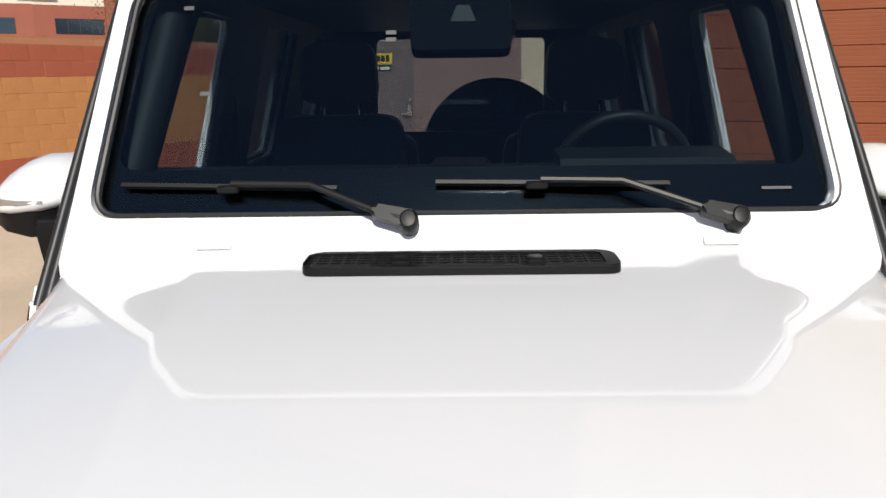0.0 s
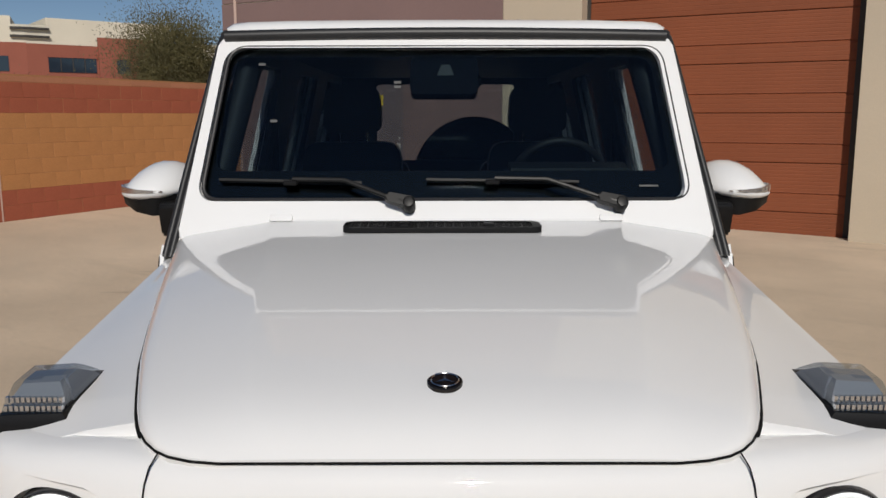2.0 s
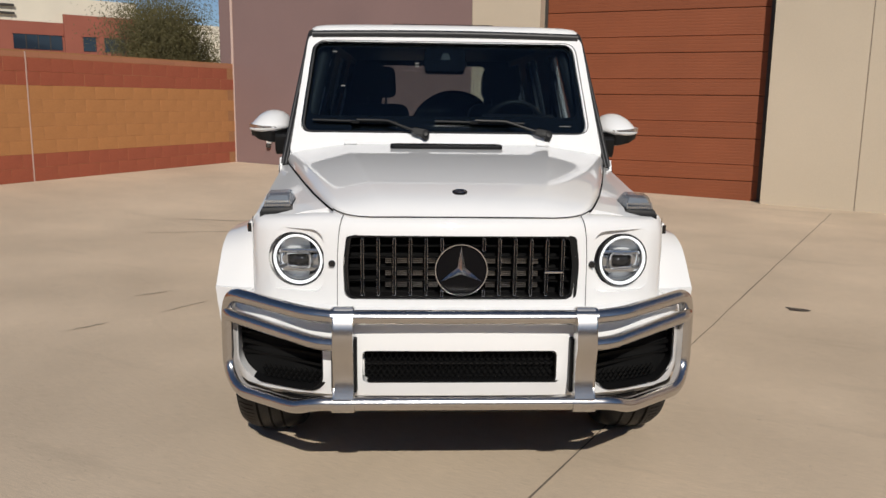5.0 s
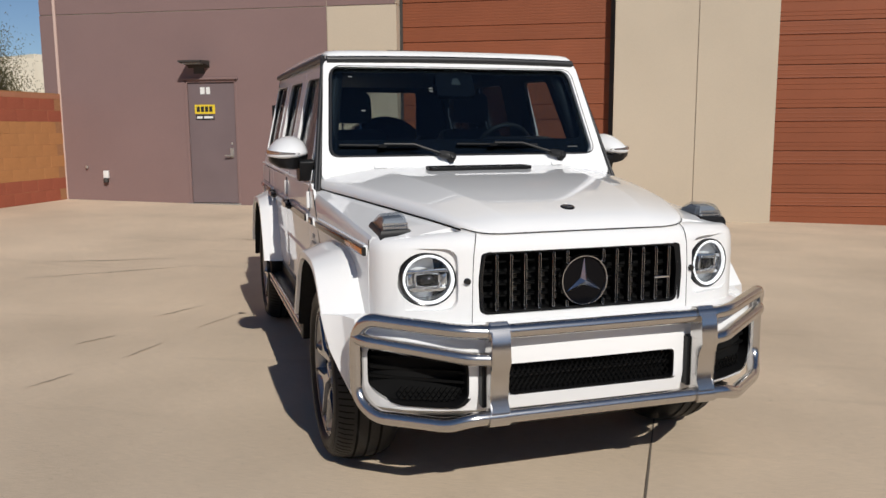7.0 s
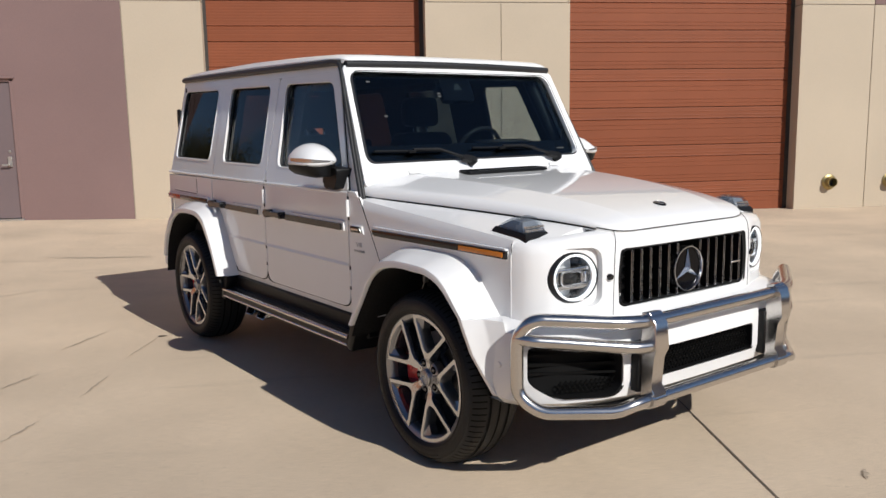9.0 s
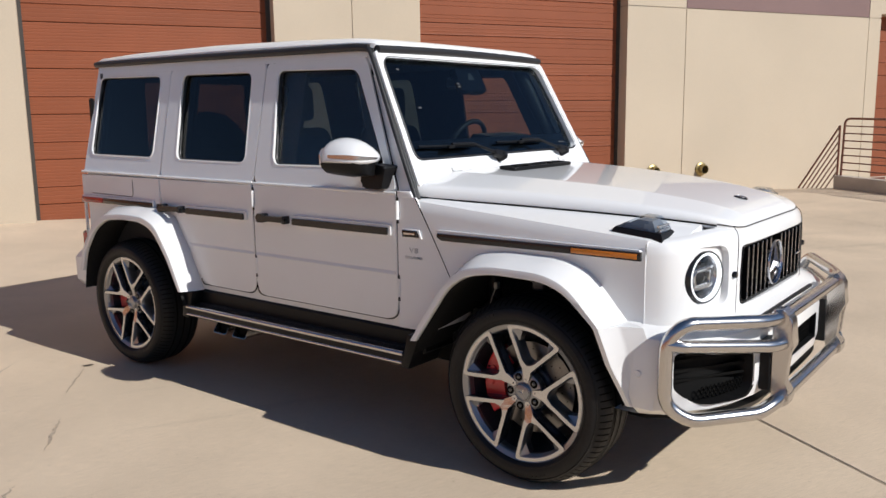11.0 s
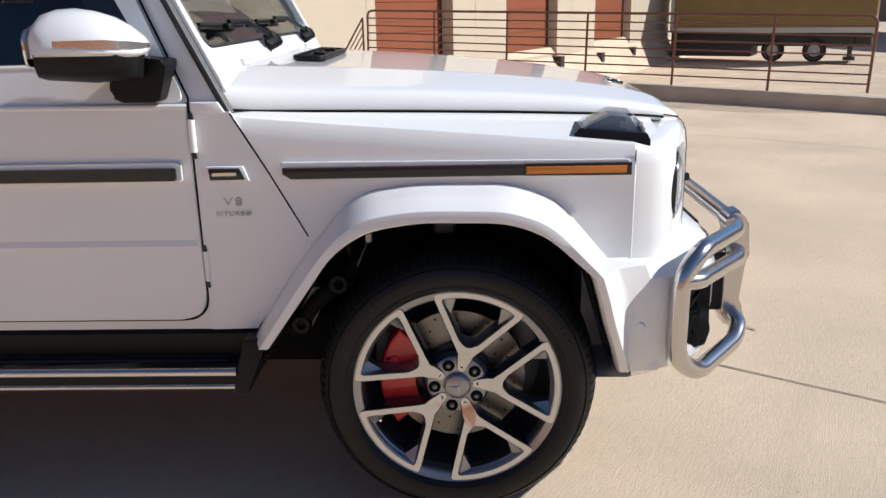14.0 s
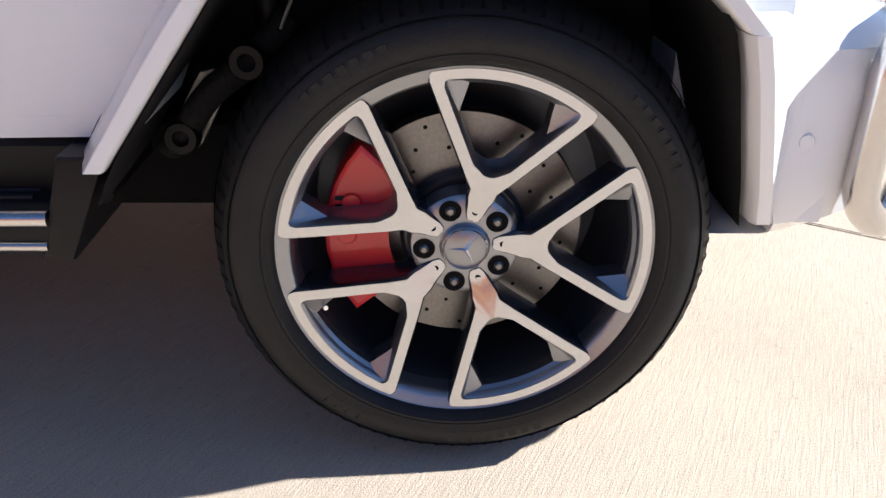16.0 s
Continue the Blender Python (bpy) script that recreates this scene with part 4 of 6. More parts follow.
# -- roof --
rows = []
for y, lift, inset in ((0.935, 0.006, 0.03), (0.945, 0.022, 0.012), (0.98, 0.038, 0.0), (1.10, 0.052, 0.0), (1.5, 0.066, 0.0), (2.2, 0.076, 0.0), (3.0, 0.066, 0.0), (3.36, 0.046, 0.0), (3.43, 0.025, 0.01), (3.45, 0.005, 0.03)):
    ez = 1.850 + 0.011 * (y - 0.95)
    h = 0.728 - 0.004 * (y - 0.95) - inset
    prof = [(1.0, -0.012), (1.0, 0.35), (0.965, 0.72), (0.90, 0.86), (0.70, 0.95), (0.35, 0.99), (0.0, 1.0)]
    pts = [(-h * a, y, ez + (b * lift if b > 0 else b)) for a, b in prof] + [(h * a, y, ez + (b * lift if b > 0 else b)) for a, b in prof[::-1][1:]]
    rows.append(pts)
cpart("roof_panel", loft(rows, closed=True), PAINT)
cpart("sunroof_deflector", boxes((-0.30, 1.32, 1.89, 0.30, 1.35, 1.927), bevel=0.008), GLOSS_BLACK)

# -- bonnet --
HOOD = [(0.655, 0.828, 1.262, 1.178), (0.55, 0.802, 1.256, 1.168), (0.30, 0.742, 1.243, 1.157), (0.15, 0.705, 1.2335, 1.150), (0.0, 0.668, 1.222, 1.142), (-0.13, 0.634, 1.2105, 1.135), (-0.25, 0.602, 1.197, 1.127), (-0.34, 0.577, 1.185, 1.121), (-0.42, 0.551, 1.173, 1.115), (-0.48, 0.531, 1.1625, 1.109), (-0.54, 0.510, 1.150, 1.103), (-0.58, 0.494, 1.1395, 1.098), (-0.61, 0.479, 1.129, 1.093), (-0.635, 0.462, 1.1175, 1.088), (-0.655, 0.441, 1.1035, 1.083), (-0.668, 0.417, 1.091, 1.079), (-0.676, 0.383, 1.081, 1.0755), (-0.680, 0.340, 1.0765, 1.0735)]
rows = []
for y, xe, zc, ze in HOOD:
    # flat centre, crisp crease, straight flank, rolled edge
    prof = [(0.0, 1.0), (0.3, 0.997), (0.55, 0.990), (0.612, 0.986), (0.629, 0.983), (0.640, 0.972), (0.651, 0.955), (0.67, 0.928), (0.80, 0.745), (0.90, 0.605), (0.938, 0.548), (0.962, 0.49), (0.982, 0.38), (0.994, 0.22), (1.0, 0.05), (1.0, -0.08)]
    top = [(xe * a, y, ze + (zc - ze) * b) for a, b in prof]
    edge = [(xe * 1.0, y, ze - 0.02), (xe * 0.93, y, ze - 0.03)]
    right = top + edge
    rows.append([(-x, yy, z) for x, yy, z in right[::-1]] + right[1:])
bm = loft(rows, closed=True)
cpart("bonnet", bm, PAINT, smooth=50)
# dark shut line round the bonnet
for sg in (1, -1):
    cpart("bonnet_gap", tube([(sg * (xe + 0.0015), y, ze - 0.0095) for y, xe, zc, ze in HOOD if y > -0.62], 0.0038, sides=6), VOID)
nose_line = [(xe + 0.0005, y - 0.002, ze - 0.003) for y, xe, zc, ze in HOOD if y < -0.6]
cpart("bonnet_gap", tube([(-x, y, z) for x, y, z in nose_line] + [(x, -0.6835, 1.0715) for x in (-0.2, 0.0, 0.2)] + nose_line[::-1], 0.0021, sides=6), VOID)
# scuttle between bonnet and windscreen
cpart("scuttle_panel", loft([[(-0.79, 0.61, 1.19), (-0.5, 0.60, 1.235), (0.5, 0.60, 1.235), (0.79, 0.61, 1.19)], [(-0.80, 0.65, 1.215), (-0.5, 0.64, 1.262), (0.5, 0.64, 1.262), (0.80, 0.65, 1.215)], [(-0.81, 0.69, 1.27), (-0.5, 0.68, 1.298), (0.5, 0.68, 1.298), (0.81, 0.69, 1.27)]], closed=False), PAINT)


def vent():
    z = lambda y: 1.2585 + (y - 0.46) * 0.055
    fn = lambda x, y, d: (x, y, z(y) + d)
    v = cpart("bonnet_vent", prism(rounded2([(-0.292, 0.442), (0.270, 0.442), (0.268, 0.545), (-0.290, 0.545)], 0.025), fn, -0.005, 0.010, bevel=0.004), MATT_BLACK)
    cut(v, prism(rounded2([(-0.279, 0.455), (0.257, 0.455), (0.255, 0.532), (-0.277, 0.532)], 0.015), fn, 0.002, 0.05))
    for k in range(44):
        x = -0.274 + k * 0.0122
        part("mesh_bar", prism([(x, 0.456), (x + 0.004, 0.456), (x + 0.004, 0.531), (x, 0.531)], fn, 0.001, 0.006), VOID if k % 2 else MATT_BLACK, v, smooth=0)
    for y in (0.468, 0.484, 0.50, 0.516):
        part("mesh_bar", prism([(-0.278, y), (0.256, y), (0.256, y + 0.004), (-0.278, y + 0.004)], fn, 0.001, 0.0068), MATT_BLACK, v, smooth=0)
    for x in (-0.135, 0.105):
        part("washer_jet", prism(rounded2([(x, 0.462), (x + 0.032, 0.462), (x + 0.03, 0.502), (x + 0.002, 0.502)], 0.006), fn, 0.004, 0.014, bevel=0.003), MATT_BLACK, v)


vent()
for x in (-0.50, 0.50):
    cpart("bonnet_hinge", prism(rounded2([(x - 0.036, 1.252), (x + 0.036, 1.252), (x + 0.034, 1.272), (x - 0.034, 1.272)], 0.006), plate, -0.01, 0.024, bevel=0.004), PAINT)
    cpart("hinge_slot", prism([(x - 0.040, 1.245), (x + 0.040, 1.245), (x + 0.040, 1.2505), (x - 0.040, 1.2505)], plate, -0.01, 0.0145), SEAL, smooth=0)

# -- front wings --
for sg in (1, -1):
    rows = []
    for y in (0.70, 0.60, 0.40, 0.20, 0.0, -0.20, -0.35, -0.44, -0.464, -0.50, -0.56):
        xs = XS(y) - (0.0 if y > -0.47 else 0.012 + (-0.464 - y) * 0.65)
        xe = np.interp(y, [h[0] for h in HOOD[::-1]], [h[1] for h in HOOD[::-1]])
        ze = np.interp(y, [h[0] for h in HOOD[::-1]], [h[3] for h in HOOD[::-1]]) - 0.012
        zt = 1.155 + (y - 0.6) * 0.090
        xo = max(xs - 0.055, xe + 0.004)
        zb = 0.575 if y > 0.3 else 0.50
        rows.append([(sg * x, y, z) for x, z in ((0.62, zb), (xs - 0.02, zb), (xs, zb + 0.02), (xs, 0.80), (xs, 0.985), (xs - 0.002, zt - 0.055), (xs - 0.007, zt - 0.026), (xs - 0.018, zt - 0.007), (xo, zt), ((xo + xe) / 2, (zt + ze) / 2 + 0.004), (xe - 0.004, ze), (xe - 0.03, ze - 0.04), (0.42, 0.95))])
    f = cpart("front_wing", loft(rows), PAINT, smooth=50)
    cut(f, prism(larger(ARCH_F, 0.04, 0.42, 1.07), lambda y, z, d: (sg * d, y, z), 0.30, 1.1))
    # diagonal shut line behind the wing
    cpart("wing_gap", tube([lower(sg)(y, z, -0.001) for y, z in ((0.60, 1.160), (0.51, 1.00), (0.418, 0.825))], 0.0026, sides=6), VOID)


# -- wheel arch flares --
def resample(pts, n):
    pts = [Vector((a, b, 0)) for a, b in pts]
    acc = [0.0]
    for a, b in zip(pts, pts[1:]):
        acc.append(acc[-1] + (b - a).length)
    out = []
    for k in range(n):
        t = acc[-1] * k / (n - 1)
        out.append((float(np.interp(t, acc, [p.x for p in pts])), float(np.interp(t, acc, [p.y for p in pts]))))
    return out


def flare(sg, inner, outer, flat=0.980):
    inner = [(p.x, p.y) for p in rounded([(a, b, 0) for a, b in inner], 0.05, 5)]
    outer = [(p.x, p.y) for p in rounded([(a, b, 0) for a, b in outer], 0.05, 5)]
    I, O = resample(inner, 44), resample(outer, 44)
    rows = []
    for (iy, iz), (oy, oz) in zip(I, O):
        m = lambda t: (iy + (oy - iy) * t, iz + (oz - iz) * t)
        xs = XS(oy)
        slant = lambda k: flat - 0.004 + (xs + 0.030 - flat) * k
        ring = [(flat - 0.05, -0.03), (flat - 0.012, -0.012), (flat - 0.003, 0.02), (flat, 0.07), (flat, 0.42), (flat - 0.0015, 0.455), (slant(0.05), 0.49), (slant(0.16), 0.55), (slant(0.55), 0.77), (slant(0.88), 0.955), (slant(1.0) - 0.006, 1.0), (xs + 0.010, 1.03), (xs - 0.012, 1.05), (xs - 0.02, 0.95)]
        rows.append([(sg * x, *m(t)) for x, t in ring])
    return loft(rows)


FL_I = [(0.520, 0.549), (0.42, 0.69), (0.335, 0.81), (0.245, 0.868), (0.111, 0.890), (-0.116, 0.886), (-0.215, 0.850), (-0.332, 0.742)]
FL_O = [(0.578, 0.549), (0.455, 0.74), (0.325, 0.900), (0.255, 0.945), (0.125, 0.962), (-0.132, 0.958), (-0.252, 0.912), (-0.402, 0.735)]
FR_I = [(2.270, 0.555), (2.37, 0.74), (2.49, 0.885), (2.60, 0.925), (2.80, 0.93), (2.98, 0.915), (3.11, 0.85), (3.24, 0.70), (3.285, 0.57)]
FR_O = [(2.195, 0.555), (2.29, 0.76), (2.42, 0.955), (2.54, 1.0), (2.80, 1.005), (3.02, 0.985), (3.18, 0.90), (3.32, 0.72), (3.36, 0.57)]
def housing(sg, edge, cy, cz):
    """Dark liner that follows the arch edge inwards and closes against the frame."""
    pts = resample([(p.x, p.y) for p in rounded([(a, b, 0) for a, b in edge], 0.06, 5)], 40)
    grow = lambda p, k: (cy + (p[0] - cy) * k, cz + (p[1] - cz) * k)
    edge_x = lambda p: 0.962 if p[0] > -0.3 else float(np.interp(p[1], (0.43, 0.50, 0.60, 0.68, 0.75), (0.868, 0.897, 0.935, 0.955, 0.962)))
    return loft([[(sg * x, *grow(p, k)) for x, k in ((edge_x(p), 1.0 if p[0] < -0.3 else 0.992), (0.80, 1.0), (0.62, 1.02), (0.46, 1.02), (0.42, 0.02))] for p in pts], closed=False)


for sg in (1, -1):
    cpart("wheel_housing", housing(sg, [(0.545, 0.49)] + FL_I[:-1] + [(-0.318, 0.76), (-0.340, 0.68), (-0.361, 0.60), (-0.394, 0.50), (-0.415, 0.42)], 0.05, 0.45), ARCH_LINER)
    cpart("wheel_housing", housing(sg, [(2.24, 0.47)] + FR_I + [(3.31, 0.45)], 2.80, 0.45), ARCH_LINER)
    cpart("wheel_arch_flare", flare(sg, FL_I, FL_O), PAINT, smooth=35)
    cpart("wheel_arch_flare", flare(sg, FR_I, FR_O), PAINT, smooth=35)

# -- doors --
LO_F = [(0.709, 0.592), (1.703, 0.592), (1.703, 1.176), (0.709, 1.176)]
UP_F = [(0.712, 1.188), (1.703, 1.188), (1.712, 1.806), (1.004, 1.806)]
LO_R = [(1.710, 0.592), (2.18, 0.592), (2.30, 0.80), (2.42, 1.0), (2.535, 1.03), (2.548, 1.176), (1.710, 1.176)]
UP_R = [(1.710, 1.188), (2.548, 1.188), (2.568, 1.815), (1.719, 1.806)]
for sg in (1, -1):
    for lo, up, win, strip, hnd in ((LO_F, UP_F, WIN_F, (0.75, 1.387), (1.425, 1.64)), (LO_R, UP_R, WIN_R, (1.77, 2.278), (2.31, 2.525))):
        n = len(lo)
        lo_r = []
        for k, p in enumerate(lo):
            if p[1] < 0.6:
                lo_r += [(q.x, q.y) for q in rounded([(*lo[k - 1], 0), (*p, 0), (*lo[(k + 1) % n], 0)], 0.075, 5)][1:-1]
            else:
                lo_r.append(p)
        bm = prism(lo_r, lower(sg), -0.016, 0.0, bevel=0.005)
        d = cpart("door", bm, PAINT, label="white door with a black rubbing strip")
        u = part("window_frame", prism(rounded2(up, 0.035), upper(sg), -0.013, 0.002, bevel=0.004), PAINT, d)
        cut(u, prism(rounded2(win, 0.055, 6), lambda y, z, dd: (sg * dd, y, z), 0.5, 1.1))
        # ledge below the glass, catching the light
        a, b = lo[0][0], max(p[0] for p in lo)
        part("waist_ledge", tube([(sg * (XS(y) - 0.0045), y, 1.181 + 0.012 * (y - 1.2) / 2) for y in (a, b)], 0.0085, sides=10), PAINT, d)
        # pressed line
        part("pressed_line", prism([(a + 0.01, 0.806), (min(b, 2.31) - 0.01, 0.806), (min(b, 2.31) - 0.01, 0.822), (a + 0.01, 0.822)], lambda y, z, dd: (sg * (XS(y) + dd * (0.822 - z) / 0.016), y, z), -0.002, 0.0055), PAINT, d, smooth=0)
        tray = part("strip_surround", prism(rounded2([(strip[0] - 0.014, 0.984), (strip[1] + 0.006, 0.984), (strip[1] + 0.006, 1.036), (strip[0] - 0.014, 1.036)], 0.008), lower(sg), -0.004, 0.013, bevel=0.006), PAINT, d)
        part("rubbing_strip", prism(rounded2([(strip[0], 0.989), (strip[1], 0.989), (strip[1], 1.022), (strip[0], 1.022)], 0.006), lower(sg), 0.004, 0.022, bevel=0.005), GLOSS_BLACK, tray)
        h = part("door_handle", prism(rounded2([(hnd[0], 0.998), (hnd[1], 0.998), (hnd[1], 1.026), (hnd[0], 1.026)], 0.01), lower(sg), 0.022, 0.045, bevel=0.006), GLOSS_BLACK, d, "gloss black handle")
        part("handle_mount", prism(rounded2([(hnd[1] - 0.05, 0.988), (hnd[1], 0.988), (hnd[1], 1.034), (hnd[1] - 0.05, 1.034)], 0.008), lower(sg), 0.0, 0.040, bevel=0.005), GLOSS_BLACK, h)
        part("handle_mount", prism(rounded2([(hnd[0], 0.99), (hnd[0] + 0.03, 0.99), (hnd[0] + 0.03, 1.03), (hnd[0], 1.03)], 0.008), lower(sg), 0.0, 0.035, bevel=0.005), GLOSS_BLACK, h)
        y0 = lo[0][0]
        for z, proud, rad in ((1.062, 0.006, 0.010), (0.705, -0.003, 0.0085)):
            hg = part("door_hinge", tube([lower(sg)(y0 - 0.010, z, proud), lower(sg)(y0 - 0.010, z + 0.085, proud)], rad, sides=12), PAINT, d, "white exposed hinge")
            for zz in (z - 0.018, z + 0.085):
                part("hinge_seal", prism([(y0 - 0.016, zz), (y0 - 0.004, zz), (y0 - 0.006, zz + 0.018), (y0 - 0.013, zz + 0.018)], lower(sg), 0.0, 0.004), SEAL, hg)
    # dark gaps round the doors
    for pts in ([(0.7065, 1.19), (0.7065, 0.5895), (1.7055, 0.5895), (1.7055, 0.70)], [(1.7065, 1.19), (1.7075, 0.5895), (2.182, 0.5895), (2.20, 0.62)]):
        cpart("door_gap", tube(rounded([lower(sg)(y, z, -0.006) for y, z in pts], 0.075, 6), 0.003, sides=6), VOID)
    cpart("door_gap", tube([upper(sg)(y, z, -0.003) for y, z in [(0.7085, 1.185), (0.7085, 1.20), (0.720, 1.225), (0.965, 1.738)]], 0.003, sides=6), VOID)
    cpart("door_gap", tube([upper(sg)(y, z, -0.008) for y, z in [(1.707, 1.19), (1.716, 1.80)]], 0.005, sides=6), VOID)
    # cowl side panel between wing and door
    cpart("cowl_side", prism([(0.60, 1.165), (0.702, 1.165), (0.702, 0.562), (0.575, 0.562), (0.42, 0.82)], lower(sg), -0.014, -0.0005), PAINT)
    cpart("waist_ledge", prism([(0.61, 1.160), (0.70, 1.160), (0.70, 1.19), (0.63, 1.19)], lower(sg), -0.02, 0.002, bevel=0.004), PAINT)
    # rear quarter
    q = cpart("rear_quarter", prism([(2.555, 1.02), (3.40, 1.03), (3.41, 0.60), (3.42, 0.60), (3.415, 1.176), (2.554, 1.176)], lower(sg), -0.016, 0.0, bevel=0.004), PAINT)
    part("waist_ledge", tube([(sg * (XS(y) - 0.0045), y, 1.181 + 0.012 * (y - 1.2) / 2) for y in (2.555, 3.41)], 0.0085, sides=10), PAINT, q)
    uq = part("upper_quarter", prism([(2.554, 1.188), (3.41, 1.188), (3.39, 1.82), (2.575, 1.82)], upper(sg), -0.013, 0.0, bevel=0.004), PAINT, q)
    cut(uq, prism(rounded2(WIN_Q, 0.055, 6), lambda y, z, dd: (sg * dd, y, z), 0.5, 1.1))
    s = part("strip_surround", prism(rounded2([(2.60, 0.996), (3.41, 0.996), (3.41, 1.044), (2.60, 1.044)], 0.008), lower(sg), -0.004, 0.012, bevel=0.005), PAINT, q)
    part("rubbing_strip", prism([(2.615, 1.0), (3.15, 1.0), (3.15, 1.033), (2.615, 1.033)], lower(sg), 0.004, 0.02, bevel=0.004), GLOSS_BLACK, s)
    part("side_reflector", prism([(3.155, 1.0), (3.405, 1.0), (3.405, 1.033), (3.155, 1.033)], lower(sg), 0.004, 0.02, bevel=0.004), RED_LAMP, s, "dark red reflector")
    if sg < 0:
        part("fuel_flap", tube([lower(sg)(y, z, 0.0005) for y, z in [(2.83, 1.16), (2.83, 1.07), (2.85, 1.055), (3.30, 1.06)]], 0.002, sides=6), VOID, q)
    cpart("tail_lamp", boxes((min(sg * 0.80, sg * 0.868), 3.40, 0.66, max(sg * 0.80, sg * 0.868), 3.47, 0.80), bevel=0.012), RED_LAMP)
    cpart("rear_side_trim", boxes((min(sg * 0.75, sg * 0.775), 3.385, 1.25, max(sg * 0.75, sg * 0.775), 3.425, 1.66), bevel=0.008), MATT_BLACK)
    # wing strip, badge, letters
    s = cpart("strip_surround", prism(rounded2([(-0.449, 0.974), (0.478, 0.980), (0.478, 1.030), (-0.449, 1.018)], 0.006), lower(sg), -0.004, 0.012, bevel=0.005), PAINT)
    part("rubbing_strip", prism([(-0.165, 0.982), (0.45, 0.986), (0.472, 1.0), (0.472, 1.016), (-0.165, 1.012)], lower(sg), 0.004, 0.021, bevel=0.004), GLOSS_BLACK, s)
    part("side_marker", prism([(-0.438, 0.984), (-0.170, 0.986), (-0.170, 1.006), (-0.438, 1.004)], lower(sg), 0.004, 0.0225, bevel=0.003), AMBER, s, "amber side marker")
    part("marker_frame", prism([(-0.452, 0.977), (-0.166, 0.981), (-0.166, 1.013), (-0.452, 1.011)], lower(sg), 0.004, 0.019, bevel=0.003), GLOSS_BLACK, s)
    s = cpart("badge_surround", prism([(0.562, 0.983), (0.668, 0.983), (0.672, 1.023), (0.576, 1.023)], lower(sg), -0.003, 0.009, bevel=0.004), PAINT)
    b = part("wing_badge", prism([(0.572, 0.988), (0.663, 0.988), (0.665, 1.018), (0.585, 1.018)], lower(sg), 0.006, 0.018, bevel=0.003), GLOSS_BLACK, s)
    part("badge_bar", prism([(0.592, 0.9995), (0.655, 0.9995), (0.655, 1.008), (0.592, 1.008)], lower(sg), 0.017, 0.0195), STEEL, b)


def wing_letters(sg, text, size, y, z):
    """Raised letters on the cowl side."""
    cu = bpy.data.curves.new("letters", "FONT")
    cu.body, cu.size, cu.extrude, cu.align_x = text, size, 0.0022, "CENTER"
    cu.space_character = 1.15
    tmp = new("letters", cu)
    me = bpy.data.meshes.new_from_object(tmp)
    bpy.data.objects.remove(tmp)
    me.materials.clear()
    me.materials.append(DEBOSS)
    ob = new("raised_letters", me)
    ob.parent = car
    ob.matrix_basis = Matrix.Translation((sg * (XS(y) + 0.0015), y, z)) @ Matrix.Rotation(radians(-90 if sg < 0 else 90), 4, "Z") @ Matrix.Rotation(radians(90), 4, "X") @ Matrix.Diagonal((1.25, 1, 1, 1))


for sg in (1, -1):
    wing_letters(sg, "V8", 0.034, 0.612, 0.915)
    wing_letters(sg, "BITURBO", 0.017, 0.612, 0.888)

# -- front clip --
PLAN = [(0.0, -0.714), (0.30, -0.710), (0.40, -0.702), (0.45, -0.694), (0.50, -0.680), (0.56, -0.658), (0.62, -0.636), (0.68, -0.611), (0.725, -0.586), (0.768, -0.556), (0.794, -0.514), (0.8065, -0.464)]


def clip_ring(z, inset):
    drop = lambda x: 0.020 * smooth01((x - 0.50) / 0.27) * min(1.0, max(0.0, (z - 0.95) / 0.12))
    right = [(x * (1 - inset * 0.7), min(y + inset, -0.464), z - drop(x)) for x, y in PLAN]
    ring = [(-x, y, zz) for x, y, zz in right[::-1]] + right[1:]
    return ring + [(0.45, -0.47, z), (-0.45, -0.47, z)]


clip = cpart("nose_panel", loft([clip_ring(z, i) for z, i in ((0.70, 0.0), (0.72, 0.0), (0.93, 0.0), (1.01, 0.003), (1.042, 0.010), (1.061, 0.022), (1.072, 0.040), (1.076, 0.07))]), PAINT, smooth=45)
GRILLE = rounded2([(-0.422, 0.782), (-0.40, 0.768), (0.40, 0.768), (0.422, 0.782), (0.428, 0.90), (0.415, 1.0), (0.39, 1.006), (-0.39, 1.006), (-0.415, 1.0), (-0.428, 0.90)], 0.03)
cut(clip, prism(GRILLE, lambda x, z, d: (x, d, z), -0.8, -0.60), *[lathe([(0, -0.85), (0.102, -0.85), (0.102, -0.53), (0, -0.53)], lambda a, b, d: (sg * 0.612 + a, d, 0.902 + b), 48) for sg in (1, -1)],
    *[prism(rounded2([(0.499, 0.786), (0.74, 0.786), (0.74, 1.020), (0.499, 1.020)], 0.055, 6), lambda x, z, d: (sg * x, -0.85 if d < 0.5 else -0.648 + (x - 0.50) * 0.26, z), 0.0, 1.0) for sg in (1, -1)])
for sg in (1, -1):
    cpart("nose_gap", tube([(sg * x, y, z) for x, y, z in ((0.436, -0.662, 1.078), (0.444, -0.679, 1.062), (0.449, -0.688, 1.04), (0.455, -0.6915, 1.0), (0.459, -0.692, 0.93), (0.462, -0.691, 0.72))], 0.0013, sides=6), VOID)
    cpart("wing_gap", tube([(sg * (XS(-0.466) - 0.004), -0.465, z) for z in (0.735, 1.04)], 0.0014, sides=6), VOID)
    cpart("parking_sensor", lathe([(0, -0.012), (0.010, -0.012), (0.013, -0.008), (0.013, 0.01)], lambda a, b, d: (sg * 0.480 + a, -0.687 + d, 0.898 + b), 20), GLOSS_BLACK)


